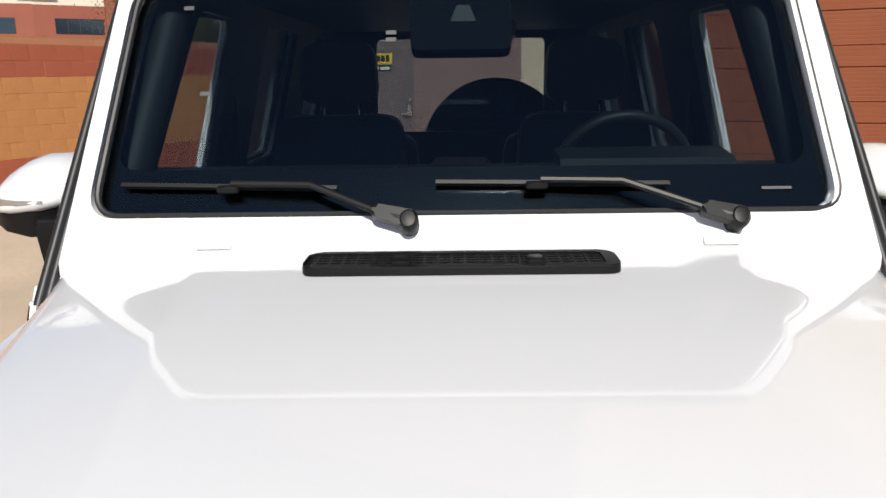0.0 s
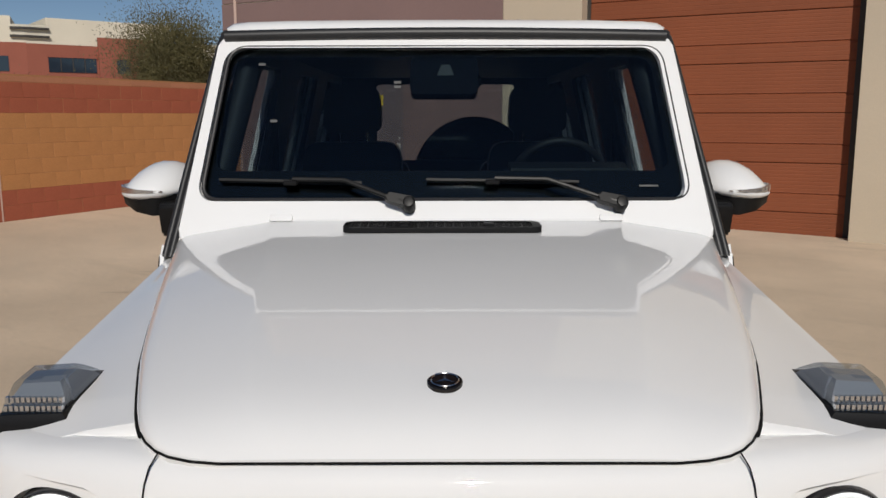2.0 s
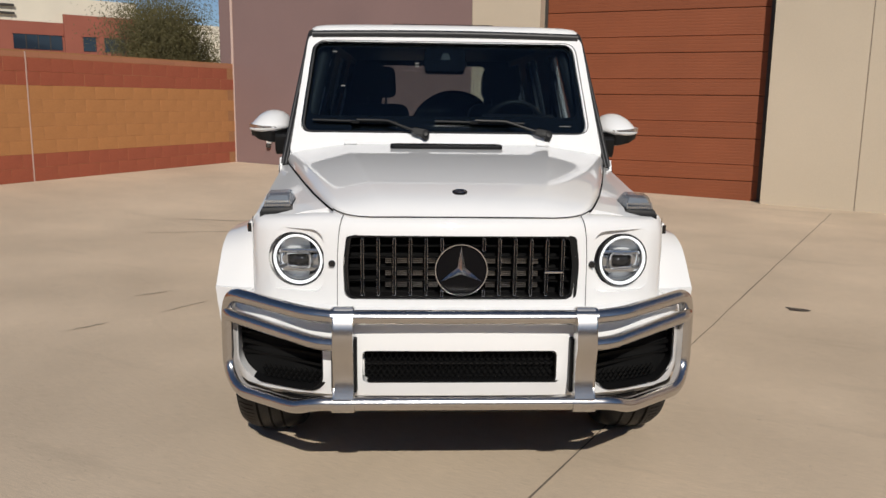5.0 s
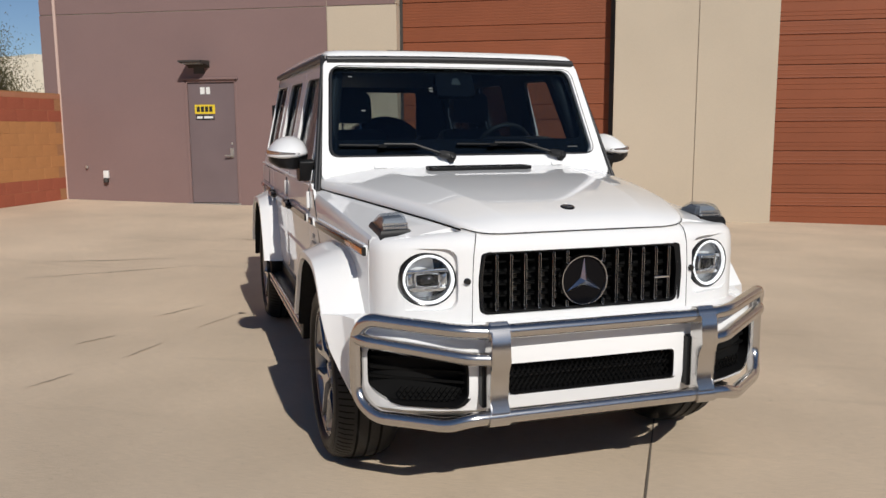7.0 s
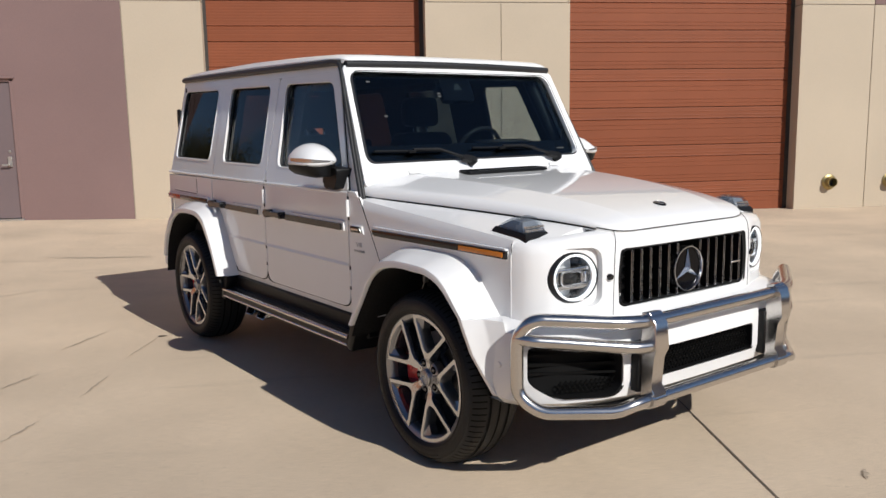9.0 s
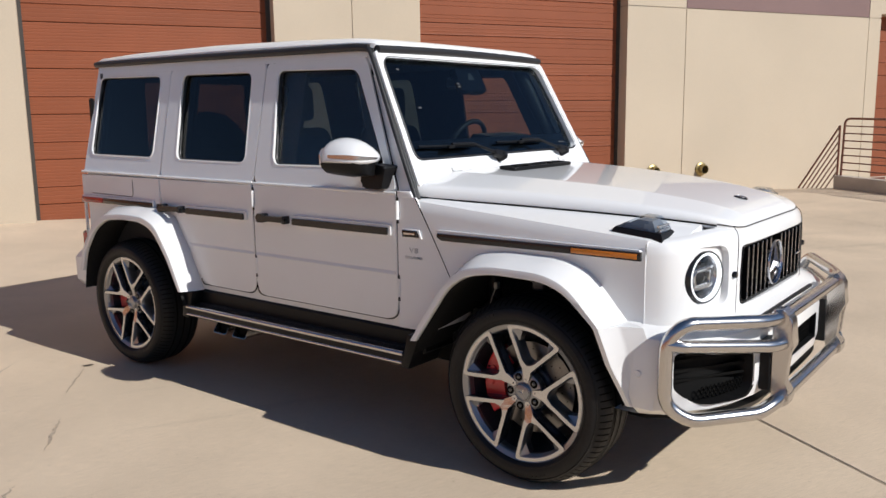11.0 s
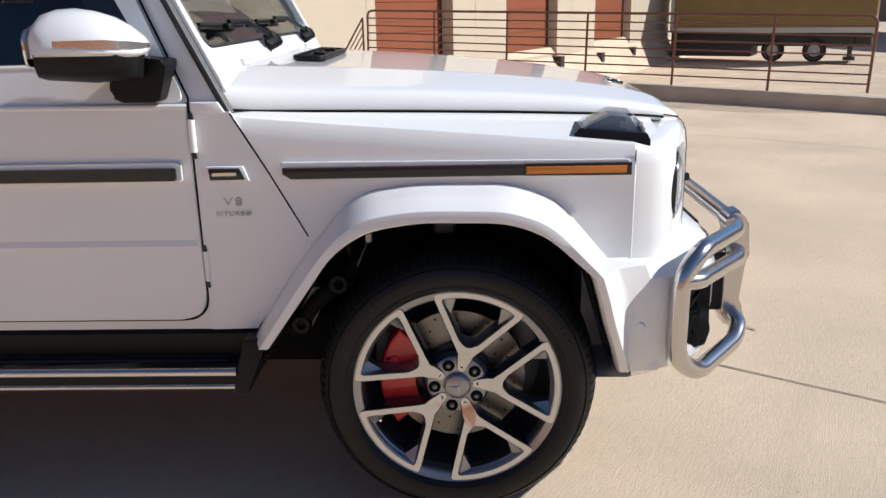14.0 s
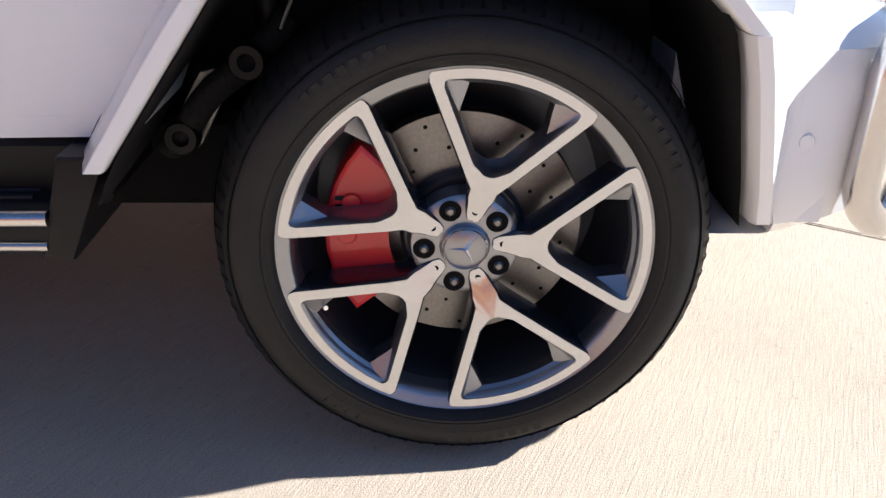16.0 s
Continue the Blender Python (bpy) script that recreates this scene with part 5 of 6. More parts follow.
def grille():
    g = cpart("grille", prism(GRILLE, lambda x, z, d: (x, d, z), -0.62, -0.608), VOID, label="gloss black grille with chrome uprights")
    shroud = part("grille_shroud", prism([(x * 1.006, 0.894 + (z - 0.894) * 1.02) for x, z in GRILLE], lambda x, z, d: (x, d, z), -0.700, -0.615), MATT_BLACK, g)
    cut(shroud, prism([(x * 0.975, 0.894 + (z - 0.894) * 0.93) for x, z in GRILLE], lambda x, z, d: (x, d, z), -0.9, -0.5))
    part("grille_rim", tube([(x, -0.690, z) for x, z in GRILLE], 0.008, sides=8, closed=True), GLOSS_BLACK, g)
    for z in (0.829, 0.873, 0.917, 0.961):
        part("cross_bar", boxes((-0.42, -0.664, z - 0.003, 0.42, -0.64, z + 0.003), bevel=0.001), LOUVRE, g)
    first = None
    for x in (0.077, 0.135, 0.193, 0.252, 0.310, 0.368):
        for sg in (1, -1):
            hi, lo = (1.0, 0.776)
            if x < 0.08:
                pieces = ((0.945, 0.998), (0.776, 0.805))
            else:
                pieces = ((lo + 0.004, hi - 0.004),)
            for a, b in pieces:
                bar = part("upright", boxes((sg * x - 0.006, -0.704, a, sg * x + 0.006, -0.668, b), bevel=0.004), LOUVRE, g)
                part("chrome_edge", tube([(sg * x + u, -0.7045, v) for u, v in rounded2([(-0.0047, a + 0.003), (0.0047, a + 0.003), (0.0047, b - 0.003), (-0.0047, b - 0.003)], 0.003, 3)], 0.0012, sides=6, closed=True), EDGE, bar, smooth=60)
    for z in (0.893, 0.846, 0.802):
        for x0, x1 in ((0.09, 0.125), (0.147, 0.184), (0.205, 0.242), (0.264, 0.286)):
            for sg in (1, -1):
                lines = [(min(sg * x0, sg * x1), -0.645, z + k * 0.0068, max(sg * x0, sg * x1), -0.635, z + k * 0.0068 + 0.0036) for k in range(3)]
                part("radiator_fin", boxes(*lines), DISC, g, smooth=0)
    part("grille_badge", boxes((0.30, -0.712, 0.868, 0.37, -0.704, 0.877), bevel=0.002), STEEL, g)
    # round emblem: dark disc, chrome ring, three-armed star
    c = (-0.006, 0.879)
    fn = lambda a, b, d: (c[0] + a, d + 0.022, c[1] + b)
    e = part("emblem_disc", lathe([(0.0, -0.722), (0.09, -0.722), (0.09, -0.66)], fn, 48), JET_DISC, g, "dark round emblem with a chrome star")
    part("emblem_ring", lathe([(0.0985, -0.700), (0.0985, -0.728), (0.0968, -0.7335), (0.0935, -0.7335), (0.0905, -0.727), (0.0895, -0.705)], fn, 64), ALLOY, e)
    bm = bmesh.new()
    mid = bm.verts.new(fn(0, 0, -0.742))
    ring = []
    for k in range(6):
        a = math.pi / 2 + k * math.pi / 3
        r = 0.088 if k % 2 == 0 else 0.017
        ring.append(bm.verts.new(fn(r * math.cos(a), r * math.sin(a), -0.724)))
    for k in range(6):
        bm.faces.new((mid, ring[k], ring[(k + 1) % 6]))
    part("emblem_star", bm, ALLOY, e, smooth=0)


grille()


def headlight(sg):
    cx, cz, lean = sg * 0.612, 0.902, 0.26
    fn = lambda a, b, d: (cx + a, d + 0.008 + sg * a * lean, cz + b)
    flat = lambda u, v, d: (cx + sg * u, d + 0.008 + u * lean, cz + v)
    h = cpart("headlight", lathe([(0.0, -0.545), (0.1015, -0.545), (0.1015, -0.632), (0.0985, -0.637), (0.0945, -0.635), (0.0945, -0.56), (0, -0.555)], fn, 56), LAMP_DARK, label="round headlight with a lit daylight ring")
    part("daylight_ring", lathe([(0.0945, -0.615), (0.0945, -0.633), (0.0910, -0.637), (0.0855, -0.634), (0.0845, -0.615)], fn, 64), RING_LIGHT, h, "glowing white ring")
    part("inner_bezel", lathe([(0.0845, -0.622), (0.0825, -0.618), (0.080, -0.600), (0.080, -0.57)], fn, 56), LAMP_GREY, h)
    # sloping bright lids above and below the projector
    for lid in ([(-0.079, 0.024), (-0.070, 0.040), (0.075, 0.030), (0.078, 0.016), (0.045, 0.022), (-0.045, 0.027)], [(-0.076, -0.030), (-0.040, -0.030), (0.045, -0.033), (0.072, -0.040), (0.060, -0.050), (-0.055, -0.046)]):
        part("reflector_lid", prism(rounded2(lid, 0.004, 2), flat, -0.585, -0.617, bevel=0.003), LAMP_GREY, h)
    # bright side wings of the reflector
    for u in (-0.064, 0.062):
        part("side_reflector", prism(rounded2([(u - 0.012, -0.026), (u + 0.012, -0.030), (u + 0.014, 0.012), (u - 0.010, 0.022)], 0.005, 3), flat, -0.58, -0.607, bevel=0.003), LAMP_GREY, h)
    part("projector_frame", tube([flat(u, v, -0.615) for u, v in rounded2([(-0.045, -0.031), (0.043, -0.033), (0.046, 0.020), (-0.044, 0.024)], 0.017, 5)], 0.0055, sides=8, closed=True), LAMP_GREY, h)
    part("projector_back", prism(rounded2([(-0.044, -0.030), (0.042, -0.032), (0.045, 0.019), (-0.043, 0.023)], 0.016, 4), flat, -0.58, -0.598), LAMP_DARK, h)
    part("projector_lens", lathe([(0.0, -0.620), (0.015, -0.618), (0.026, -0.610), (0.033, -0.596)], lambda a, b, d: (cx + a * 1.1, d + 0.006 + sg * a * lean, cz + b * 0.72 - 0.005), 32), GLOSS_BLACK, h)
    part("lamp_glass", lathe([(0.0, -0.654), (0.04, -0.652), (0.075, -0.646), (0.0945, -0.638)], fn, 48), CLEAR, h)


headlight(1)
headlight(-1)


def indicator(sg):
    """Clear wedge lamp on a black base on the front wing."""
    y0, y1, x0, x1, z0 = -0.508, -0.310, 0.642, 0.766, 1.060
    zz = lambda y: z0 + (y - y0) * 0.095

    def quad(a, b, f, r, z):
        return [(sg * (x0 + a), y0 + f, zz(y0 + f) + z), (sg * (x1 - b), y0 + f, zz(y0 + f) + z - 0.004), (sg * (x1 - b), y1 - r, zz(y1 - r) + z - 0.004), (sg * (x0 + a), y1 - r, zz(y1 - r) + z)]
    b = cpart("indicator_lamp", loft([quad(-0.004, -0.003, -0.002, -0.004, -0.016), quad(-0.005, -0.003, -0.002, -0.004, 0.005), quad(0.010, 0.004, 0.006, 0.008, 0.020), quad(0.014, 0.010, 0.012, 0.016, 0.020)]), MATT_BLACK, label="clear wedge indicator lamp on a black base")
    part("lens", loft([quad(0.013, 0.008, 0.009, 0.014, 0.019), quad(0.015, 0.011, 0.014, 0.034, 0.034), quad(0.019, 0.019, 0.040, 0.086, 0.064), quad(0.026, 0.026, 0.048, 0.098, 0.070)]), LENS, b, smooth=0)
    part("housing", loft([quad(0.012, 0.012, 0.060, 0.018, 0.013), quad(0.015, 0.015, 0.060, 0.042, 0.032), quad(0.024, 0.024, 0.064, 0.092, 0.058)]), LAMP_BLUE, b, smooth=0)
    part("inner_reflector", loft([quad(0.018, 0.013, 0.032, 0.120, 0.018), quad(0.020, 0.016, 0.038, 0.120, 0.040), quad(0.030, 0.028, 0.050, 0.120, 0.058)]), LAMP_PALE, b)
    for row in range(2):
        for k in range(11):
            x = sg * (x0 + 0.016 + k * 0.0092)
            y, z = y0 + 0.011 + row * 0.006, zz(y0) + 0.022 + row * 0.013
            part("lens_rib", boxes((x - 0.003, y, z, x + 0.003, y + 0.008, z + 0.010)), LAMP_GREY, b, smooth=0)


indicator(1)
indicator(-1)
fn = lambda a, b, d: (-0.006 + a, -0.546 + b, 1.146 + b * 0.17 + d)
e = cpart("bonnet_emblem", lathe([(0.0, 0.008), (0.026, 0.007), (0.029, 0.002), (0.029, -0.01)], fn, 32), JET_DISC)
bm = bmesh.new()
mid = bm.verts.new(fn(0, 0, 0.0105))
ring = [bm.verts.new(fn((0.019 if k % 2 == 0 else 0.0036) * math.cos(math.pi / 2 + k * math.pi / 3), (0.019 if k % 2 == 0 else 0.0036) * math.sin(math.pi / 2 + k * math.pi / 3), 0.0085)) for k in range(6)]
for k in range(6):
    bm.faces.new((mid, ring[k], ring[(k + 1) % 6]))
part("emblem_star", bm, STEEL, e, smooth=0)
part("wreath_ring", lathe([(0.0215, 0.0078), (0.0222, 0.0092), (0.0232, 0.0078)], fn, 32), STEEL, e)
part("emblem_ring", lathe([(0.0295, 0.0), (0.029, 0.0055), (0.027, 0.0068), (0.0255, 0.004)], fn, 32), GLOSS_BLACK, e)

# -- bumper --
BPLAN = [(0.0, -0.812), (0.38, -0.806), (0.48, -0.796), (0.62, -0.762), (0.74, -0.712), (0.82, -0.648), (0.872, -0.560), (0.892, -0.47), (0.890, -0.36)]


def bumper_ring(z, inset):
    right = [(x * (1 - inset * 0.9), y + inset * (1.0 if y < -0.5 else 0.2), z) for x, y in BPLAN]
    return [(-x, y, zz) for x, y, zz in right[::-1]] + right[1:] + [(0.62, -0.36, z), (-0.62, -0.36, z)]


bumper = cpart("front_bumper", loft([bumper_ring(z, i) for z, i in ((0.385, 0.10), (0.40, 0.05), (0.43, 0.015), (0.50, 0.0), (0.64, 0.0), (0.70, 0.012), (0.725, 0.045), (0.742, 0.10))]), PAINT, smooth=45)
INTAKE = [(-0.835, 0.660), (-0.495, 0.615), (-0.495, 0.476), (-0.535, 0.440), (-0.765, 0.452), (-0.835, 0.505)]
CENTRE = rounded2([(-0.352, 0.482), (0.352, 0.482), (0.352, 0.603), (-0.352, 0.603)], 0.02)
cut(bumper, prism(CENTRE, lambda x, z, d: (x, d, z), -0.9, -0.74), *[prism(rounded2([(-sg * x, z) for x, z in INTAKE], 0.03), lambda x, z, d: (x, d, z), -0.9, -0.52) for sg in (1, -1)], *[prism(larger(ARCH_F, 0.04, 0.42, 1.07), lambda y, z, d: (sg * d, y, z), 0.60, 1.1) for sg in (1, -1)])


def mesh_grille(poly_x, poly_z, fy, parent, cell=0.022):
    """Dark honeycomb-like lattice of slanted bars."""
    x0, x1, z0, z1 = poly_x[0], poly_x[1], poly_z[0], poly_z[1]
    bm = bmesh.new()
    n = int((x1 - x0) / cell)
    for r in range(int((z1 - z0) / (cell * 0.75)) + 1):
        z = z0 + r * cell * 0.75
        pts = []
        for k in range(n * 2 + 1):
            x = x0 + k * cell / 2
            pts.append((x, z + (0.007 if (k + r) % 2 else -0.007)))
        rows = [[(x, fy(x), zz - 0.0024), (x, fy(x) - 0.006, zz - 0.0018), (x, fy(x) - 0.006, zz + 0.0018), (x, fy(x), zz + 0.0024)] for x, zz in pts]
        loft(rows, bm)
    return part("mesh", bm, LOUVRE, parent, smooth=0)


lg = cpart("lower_grille", boxes((-0.36, -0.745, 0.475, 0.36, -0.735, 0.61)), VOID, label="black honeycomb lower grille")
liner = part("grille_liner", prism(CENTRE, lambda x, z, d: (x, d, z), -0.8045, -0.745), MATT_BLACK, lg)
cut(liner, prism([(x * 0.985, 0.5425 + (z - 0.5425) * 0.93) for x, z in CENTRE], lambda x, z, d: (x, d, z), -1.2, -0.3))
mesh_grille((-0.352, 0.352), (0.486, 0.602), lambda x: -0.775, lg)
part("cross_bar", boxes((-0.352, -0.772, 0.538, 0.352, -0.755, 0.55), bevel=0.003), MATT_BLACK, lg)
for sg in (1, -1):
    face = lambda x: float(np.interp(abs(x), [p[0] for p in BPLAN], [p[1] for p in BPLAN]))
    back = cpart("side_intake", loft([[(x, face(x) + d, 0.425), (x, face(x) + d, 0.69)] for d in (0.072,) for x in [sg * (0.48 + 0.365 * k / 12) for k in range(13)]], closed=False), VOID, label="black side air intake with louvres")
    frame_ = rounded2([(-sg * x, z) for x, z in INTAKE], 0.03)
    frame_ = resample([tuple(p)[:2] for p in frame_] + [tuple(frame_[0])[:2]], 61)[:-1]
    ix, iz = -sg * sum(p[0] for p in INTAKE) / 6, sum(p[1] for p in INTAKE) / 6
    liner = part("intake_liner", prism(frame_, lambda x, z, d: (x, face(x) + d, z), 0.005, 0.080), MATT_BLACK, back)
    cut(liner, prism([(ix + (x - ix) * 0.965, iz + (z - iz) * 0.94) for x, z in frame_], lambda x, z, d: (x, d, z), -1.2, -0.3))
    for z, t in ((0.635, 0.010), (0.598, 0.012), (0.560, 0.012), (0.525, 0.010)):
        part("louvre", prism([(sg * 0.49, z), (sg * 0.835, z + 0.012), (sg * 0.835, z + 0.012 + t), (sg * 0.49, z + t)], lambda x, zz, d: (x, face(x) + d, zz), 0.030, 0.071), LOUVRE, back, smooth=0)
    x0, x1 = sorted((sg * 0.50, sg * 0.745))
    mesh_grille((x0, x1), (0.474, 0.515), lambda x: face(x) + 0.045, back, 0.02)
    cpart("parking_sensor", lathe([(0, 0.004), (0.011, 0.004), (0.014, 0.0), (0.014, -0.01)], lambda a, b, d: (sg * (0.889 + d), -0.482 + a, 0.568 + b), 20), PAINT)
    # corner of the bumper swells out to the flare
    rows = []
    for z, xx, yf, yi in ((0.43, 0.884, -0.455, -0.425), (0.50, 0.915, -0.455, -0.405), (0.60, 0.955, -0.445, -0.372), (0.68, 0.972, -0.430, -0.350), (0.740, 0.982, -0.406, -0.331)):
        xf = 0.872 + (xx - 0.872) * 0.32
        rows.append([(sg * 0.80, yi, z), (sg * (xx - 0.012), yi - 0.002, z), (sg * xx, yi - 0.010, z), (sg * xx, yi - 0.030, z), (sg * (xx - 0.006), yi - 0.036, z), (sg * (xf + 0.004), yf + 0.004, z), (sg * (xf - 0.004), yf - 0.012, z), (sg * 0.872, yf - 0.085, z), (sg * 0.845, yf - 0.05, z)])
    cpart("bumper_corner", loft(rows), PAINT, smooth=45)

cpart("lower_valance", loft([[(x * k, y + d, z) for x, y in [(-p, q) for p, q in BPLAN[::-1][4:]] + BPLAN[1:-4]] + [(0.60, -0.40, z), (-0.60, -0.40, z)] for z, k, d in ((0.345, 0.86, 0.12), (0.358, 0.90, 0.040), (0.395, 0.92, 0.015))]), MATT_BLACK, label="black plastic lower lip")
cpart("skid_plate", loft([[(-0.60, y, z), (0.60, y, z), (0.60, y, z + 0.03), (-0.60, y, z + 0.03)] for y, z in ((-0.62, 0.335), (-0.40, 0.285), (0.35, 0.285))]), MATT_BLACK)
cpart("bumper_gap", boxes((-0.360, -0.776, 0.712, 0.360, -0.758, 0.7275), bevel=0.004), MATT_BLACK, label="black gap above the bumper")

# -- bull bar --
bar = empty("bull_bar")
bar.parent = car
R = 0.0265
part("top_tube", tube([(-0.44, -0.862, 0.742), (0.44, -0.862, 0.742)], R, sides=20), STEEL, bar)
part("bottom_tube", tube([(-0.44, -0.875, 0.432), (0.44, -0.875, 0.432)], R, sides=20), STEEL, bar)
for sg in (1, -1):
    part("clamp_plate", prism([(-0.835, 0.775), (-0.872, 0.782), (-0.905, 0.74), (-0.915, 0.64), (-0.895, 0.60), (-0.885, 0.49), (-0.905, 0.46), (-0.905, 0.41), (-0.85, 0.40), (-0.835, 0.46)], lambda y, z, d: (sg * d, y, z), 0.392, 0.464, bevel=0.006), STEEL, bar, "brushed steel upright plate")
    for yy, zz in ((-0.862, 0.742), (-0.875, 0.432)):
        part("clamp_band", tube([(sg * 0.388, yy, zz), (sg * 0.468, yy, zz)], 0.0345, sides=24), STEEL, bar)
    outer = rounded([(sg * 0.44, -0.862, 0.742), (sg * 0.56, -0.835, 0.748), (sg * 0.855, -0.640, 0.772), (sg * 0.885, -0.585, 0.70), (sg * 0.885, -0.585, 0.47), (sg * 0.835, -0.66, 0.405), (sg * 0.60, -0.84, 0.405), (sg * 0.53, -0.875, 0.432), (sg * 0.44, -0.875, 0.432)], 0.085, 7)
    part("side_loop", tube(outer, R, sides=20), STEEL, bar)
    part("side_tube", tube(rounded([(sg * 0.455, -0.876, 0.648), (sg * 0.53, -0.856, 0.650), (sg * 0.86, -0.640, 0.690), (sg * 0.885, -0.59, 0.695)], 0.06, 6), R * 0.95, sides=20), STEEL, bar)
    part("mount", boxes((min(sg * 0.382, sg * 0.474), -0.836, 0.455, max(sg * 0.382, sg * 0.474), -0.795, 0.655), bevel=0.004), MATT_BLACK, bar)

# -- sills, running boards, exhaust --
for sg in (1, -1):
    cpart("sill", boxes((min(sg * 0.62, sg * 0.862), 0.56, 0.45, max(sg * 0.62, sg * 0.862), 2.24, 0.560), bevel=0.012), MATT_BLACK)
    rb = cpart("running_board", prism(rounded2([(0.74, 0.478), (0.90, 0.478), (0.935, 0.462), (0.935, 0.408), (0.90, 0.400), (0.74, 0.43)], 0.015), lambda x, z, d: (sg * x, d, z), 0.615, 2.26, bevel=0.004), MATT_BLACK, label="black running board with steel strips")
    part("steel_strip", tube([(sg * 0.932, 0.625, 0.463), (sg * 0.932, 2.25, 0.463)], 0.013, sides=12), STEEL, rb)
    part("steel_strip", tube([(sg * 0.934, 0.632, 0.420), (sg * 0.934, 2.25, 0.420)], 0.008, sides=12), STEEL, rb)
    for k in range(4):
        part("tread_strip", boxes((min(sg * (0.80 + k * 0.028), sg * (0.81 + k * 0.028)), 0.66, 0.476, max(sg * (0.80 + k * 0.028), sg * (0.81 + k * 0.028)), 2.2, 0.482), bevel=0.001), SEAL, rb)
    part("end_cap", prism([(0.53, 0.555), (0.60, 0.555), (0.645, 0.40), (0.60, 0.395)], lambda y, z, d: (sg * d, y, z), 0.72, 0.936, bevel=0.008), MATT_BLACK, rb)
    part("end_cap", prism([(2.19, 0.555), (2.27, 0.555), (2.30, 0.40), (2.24, 0.395)], lambda y, z, d: (sg * d, y, z), 0.72, 0.938, bevel=0.008), MATT_BLACK, rb)
    for y in (1.93, 2.10):
        lip = rounded2([(y - 0.060, 0.305), (y + 0.060, 0.305), (y + 0.050, 0.372), (y - 0.050, 0.372)], 0.016, 5)
        ex = cpart("exhaust_tip", prism(lip, lambda yy, z, d: (sg * (d + (0.34 - z) * 0.6), yy, z), 0.62, 0.815), STEEL, label="steel side exhaust tip")
        cut(ex, prism([(y + (p - y) * 0.94, 0.3385 + (q - 0.3385) * 0.90) for p, q in lip], lambda yy, z, d: (sg * d, yy, z), 0.66, 1.0))
        part("exhaust_inner", boxes((min(sg * 0.64, sg * 0.79), y - 0.046, 0.312, max(sg * 0.64, sg * 0.79), y + 0.046, 0.365)), VOID, ex)
cpart("floor_pan", boxes((-0.60, -0.35, 0.34, 0.60, 3.2, 0.52), bevel=0.02), VOID)
cpart("front_axle", tube([(-0.7, 0.0, 0.36), (0.7, 0.0, 0.36)], 0.05), VOID)
cpart("rear_axle", tube([(-0.7, 2.89, 0.36), (0.7, 2.89, 0.36)], 0.055), VOID)
for sg in (1, -1):
    arm = cpart("suspension_arm", tube(rounded([(sg * 0.66, 0.30, 0.70), (sg * 0.69, 0.37, 0.63), (sg * 0.70, 0.435, 0.585), (sg * 0.69, 0.485, 0.515), (sg * 0.66, 0.52, 0.48)], 0.05, 5), 0.024, sides=12), ARCH_LINER, label="dark suspension arm")
    part("bushing", lathe([(0.015, -0.03), (0.027, -0.03), (0.031, -0.02), (0.031, 0.02), (0.027, 0.03), (0.015, 0.03)], lambda a, b, d: (sg * (0.705 + d * 0.6), 0.365 + a, 0.640 + b), 24), MATT_BLACK, arm)
    part("bushing", lathe([(0.014, -0.03), (0.026, -0.03), (0.030, -0.02), (0.030, 0.02), (0.026, 0.03), (0.014, 0.03)], lambda a, b, d: (sg * (0.70 + d * 0.6), 0.485 + a, 0.512 + b), 24), MATT_BLACK, arm)
    part("knuckle_plate", prism(rounded2([(0.40, 0.60), (0.445, 0.625), (0.50, 0.535), (0.525, 0.485), (0.47, 0.475), (0.435, 0.54)], 0.015), lambda y, z, d: (sg * d, y, z), 0.64, 0.668, bevel=0.006), DISC, arm)
    cpart("sensor_cable", tube([(sg * 0.70, 0.270, 0.785), (sg * 0.705, 0.278, 0.765), (sg * 0.71, 0.292, 0.730), (sg * 0.70, 0.310, 0.690)], 0.0028, sides=8), GALV)
    cpart("cable_clip", boxes((min(sg * 0.69, sg * 0.715), 0.262, 0.765, max(sg * 0.69, sg * 0.715), 0.282, 0.795), bevel=0.003), GALV)
    cpart("splash_guard", boxes((min(sg * 0.56, sg * 0.80), -0.462, 0.43, max(sg * 0.56, sg * 0.80), -0.440, 0.68)), ARCH_LINER)
    cpart("spring_mount", boxes((min(sg * 0.64, sg * 0.72), 0.02, 0.785, max(sg * 0.64, sg * 0.72), 0.085, 0.835), bevel=0.008), BARREL)
    cpart("damper", tube([(sg * 0.62, 0.30, 0.34), (sg * 0.60, 0.36, 0.86)], 0.03), MATT_BLACK)

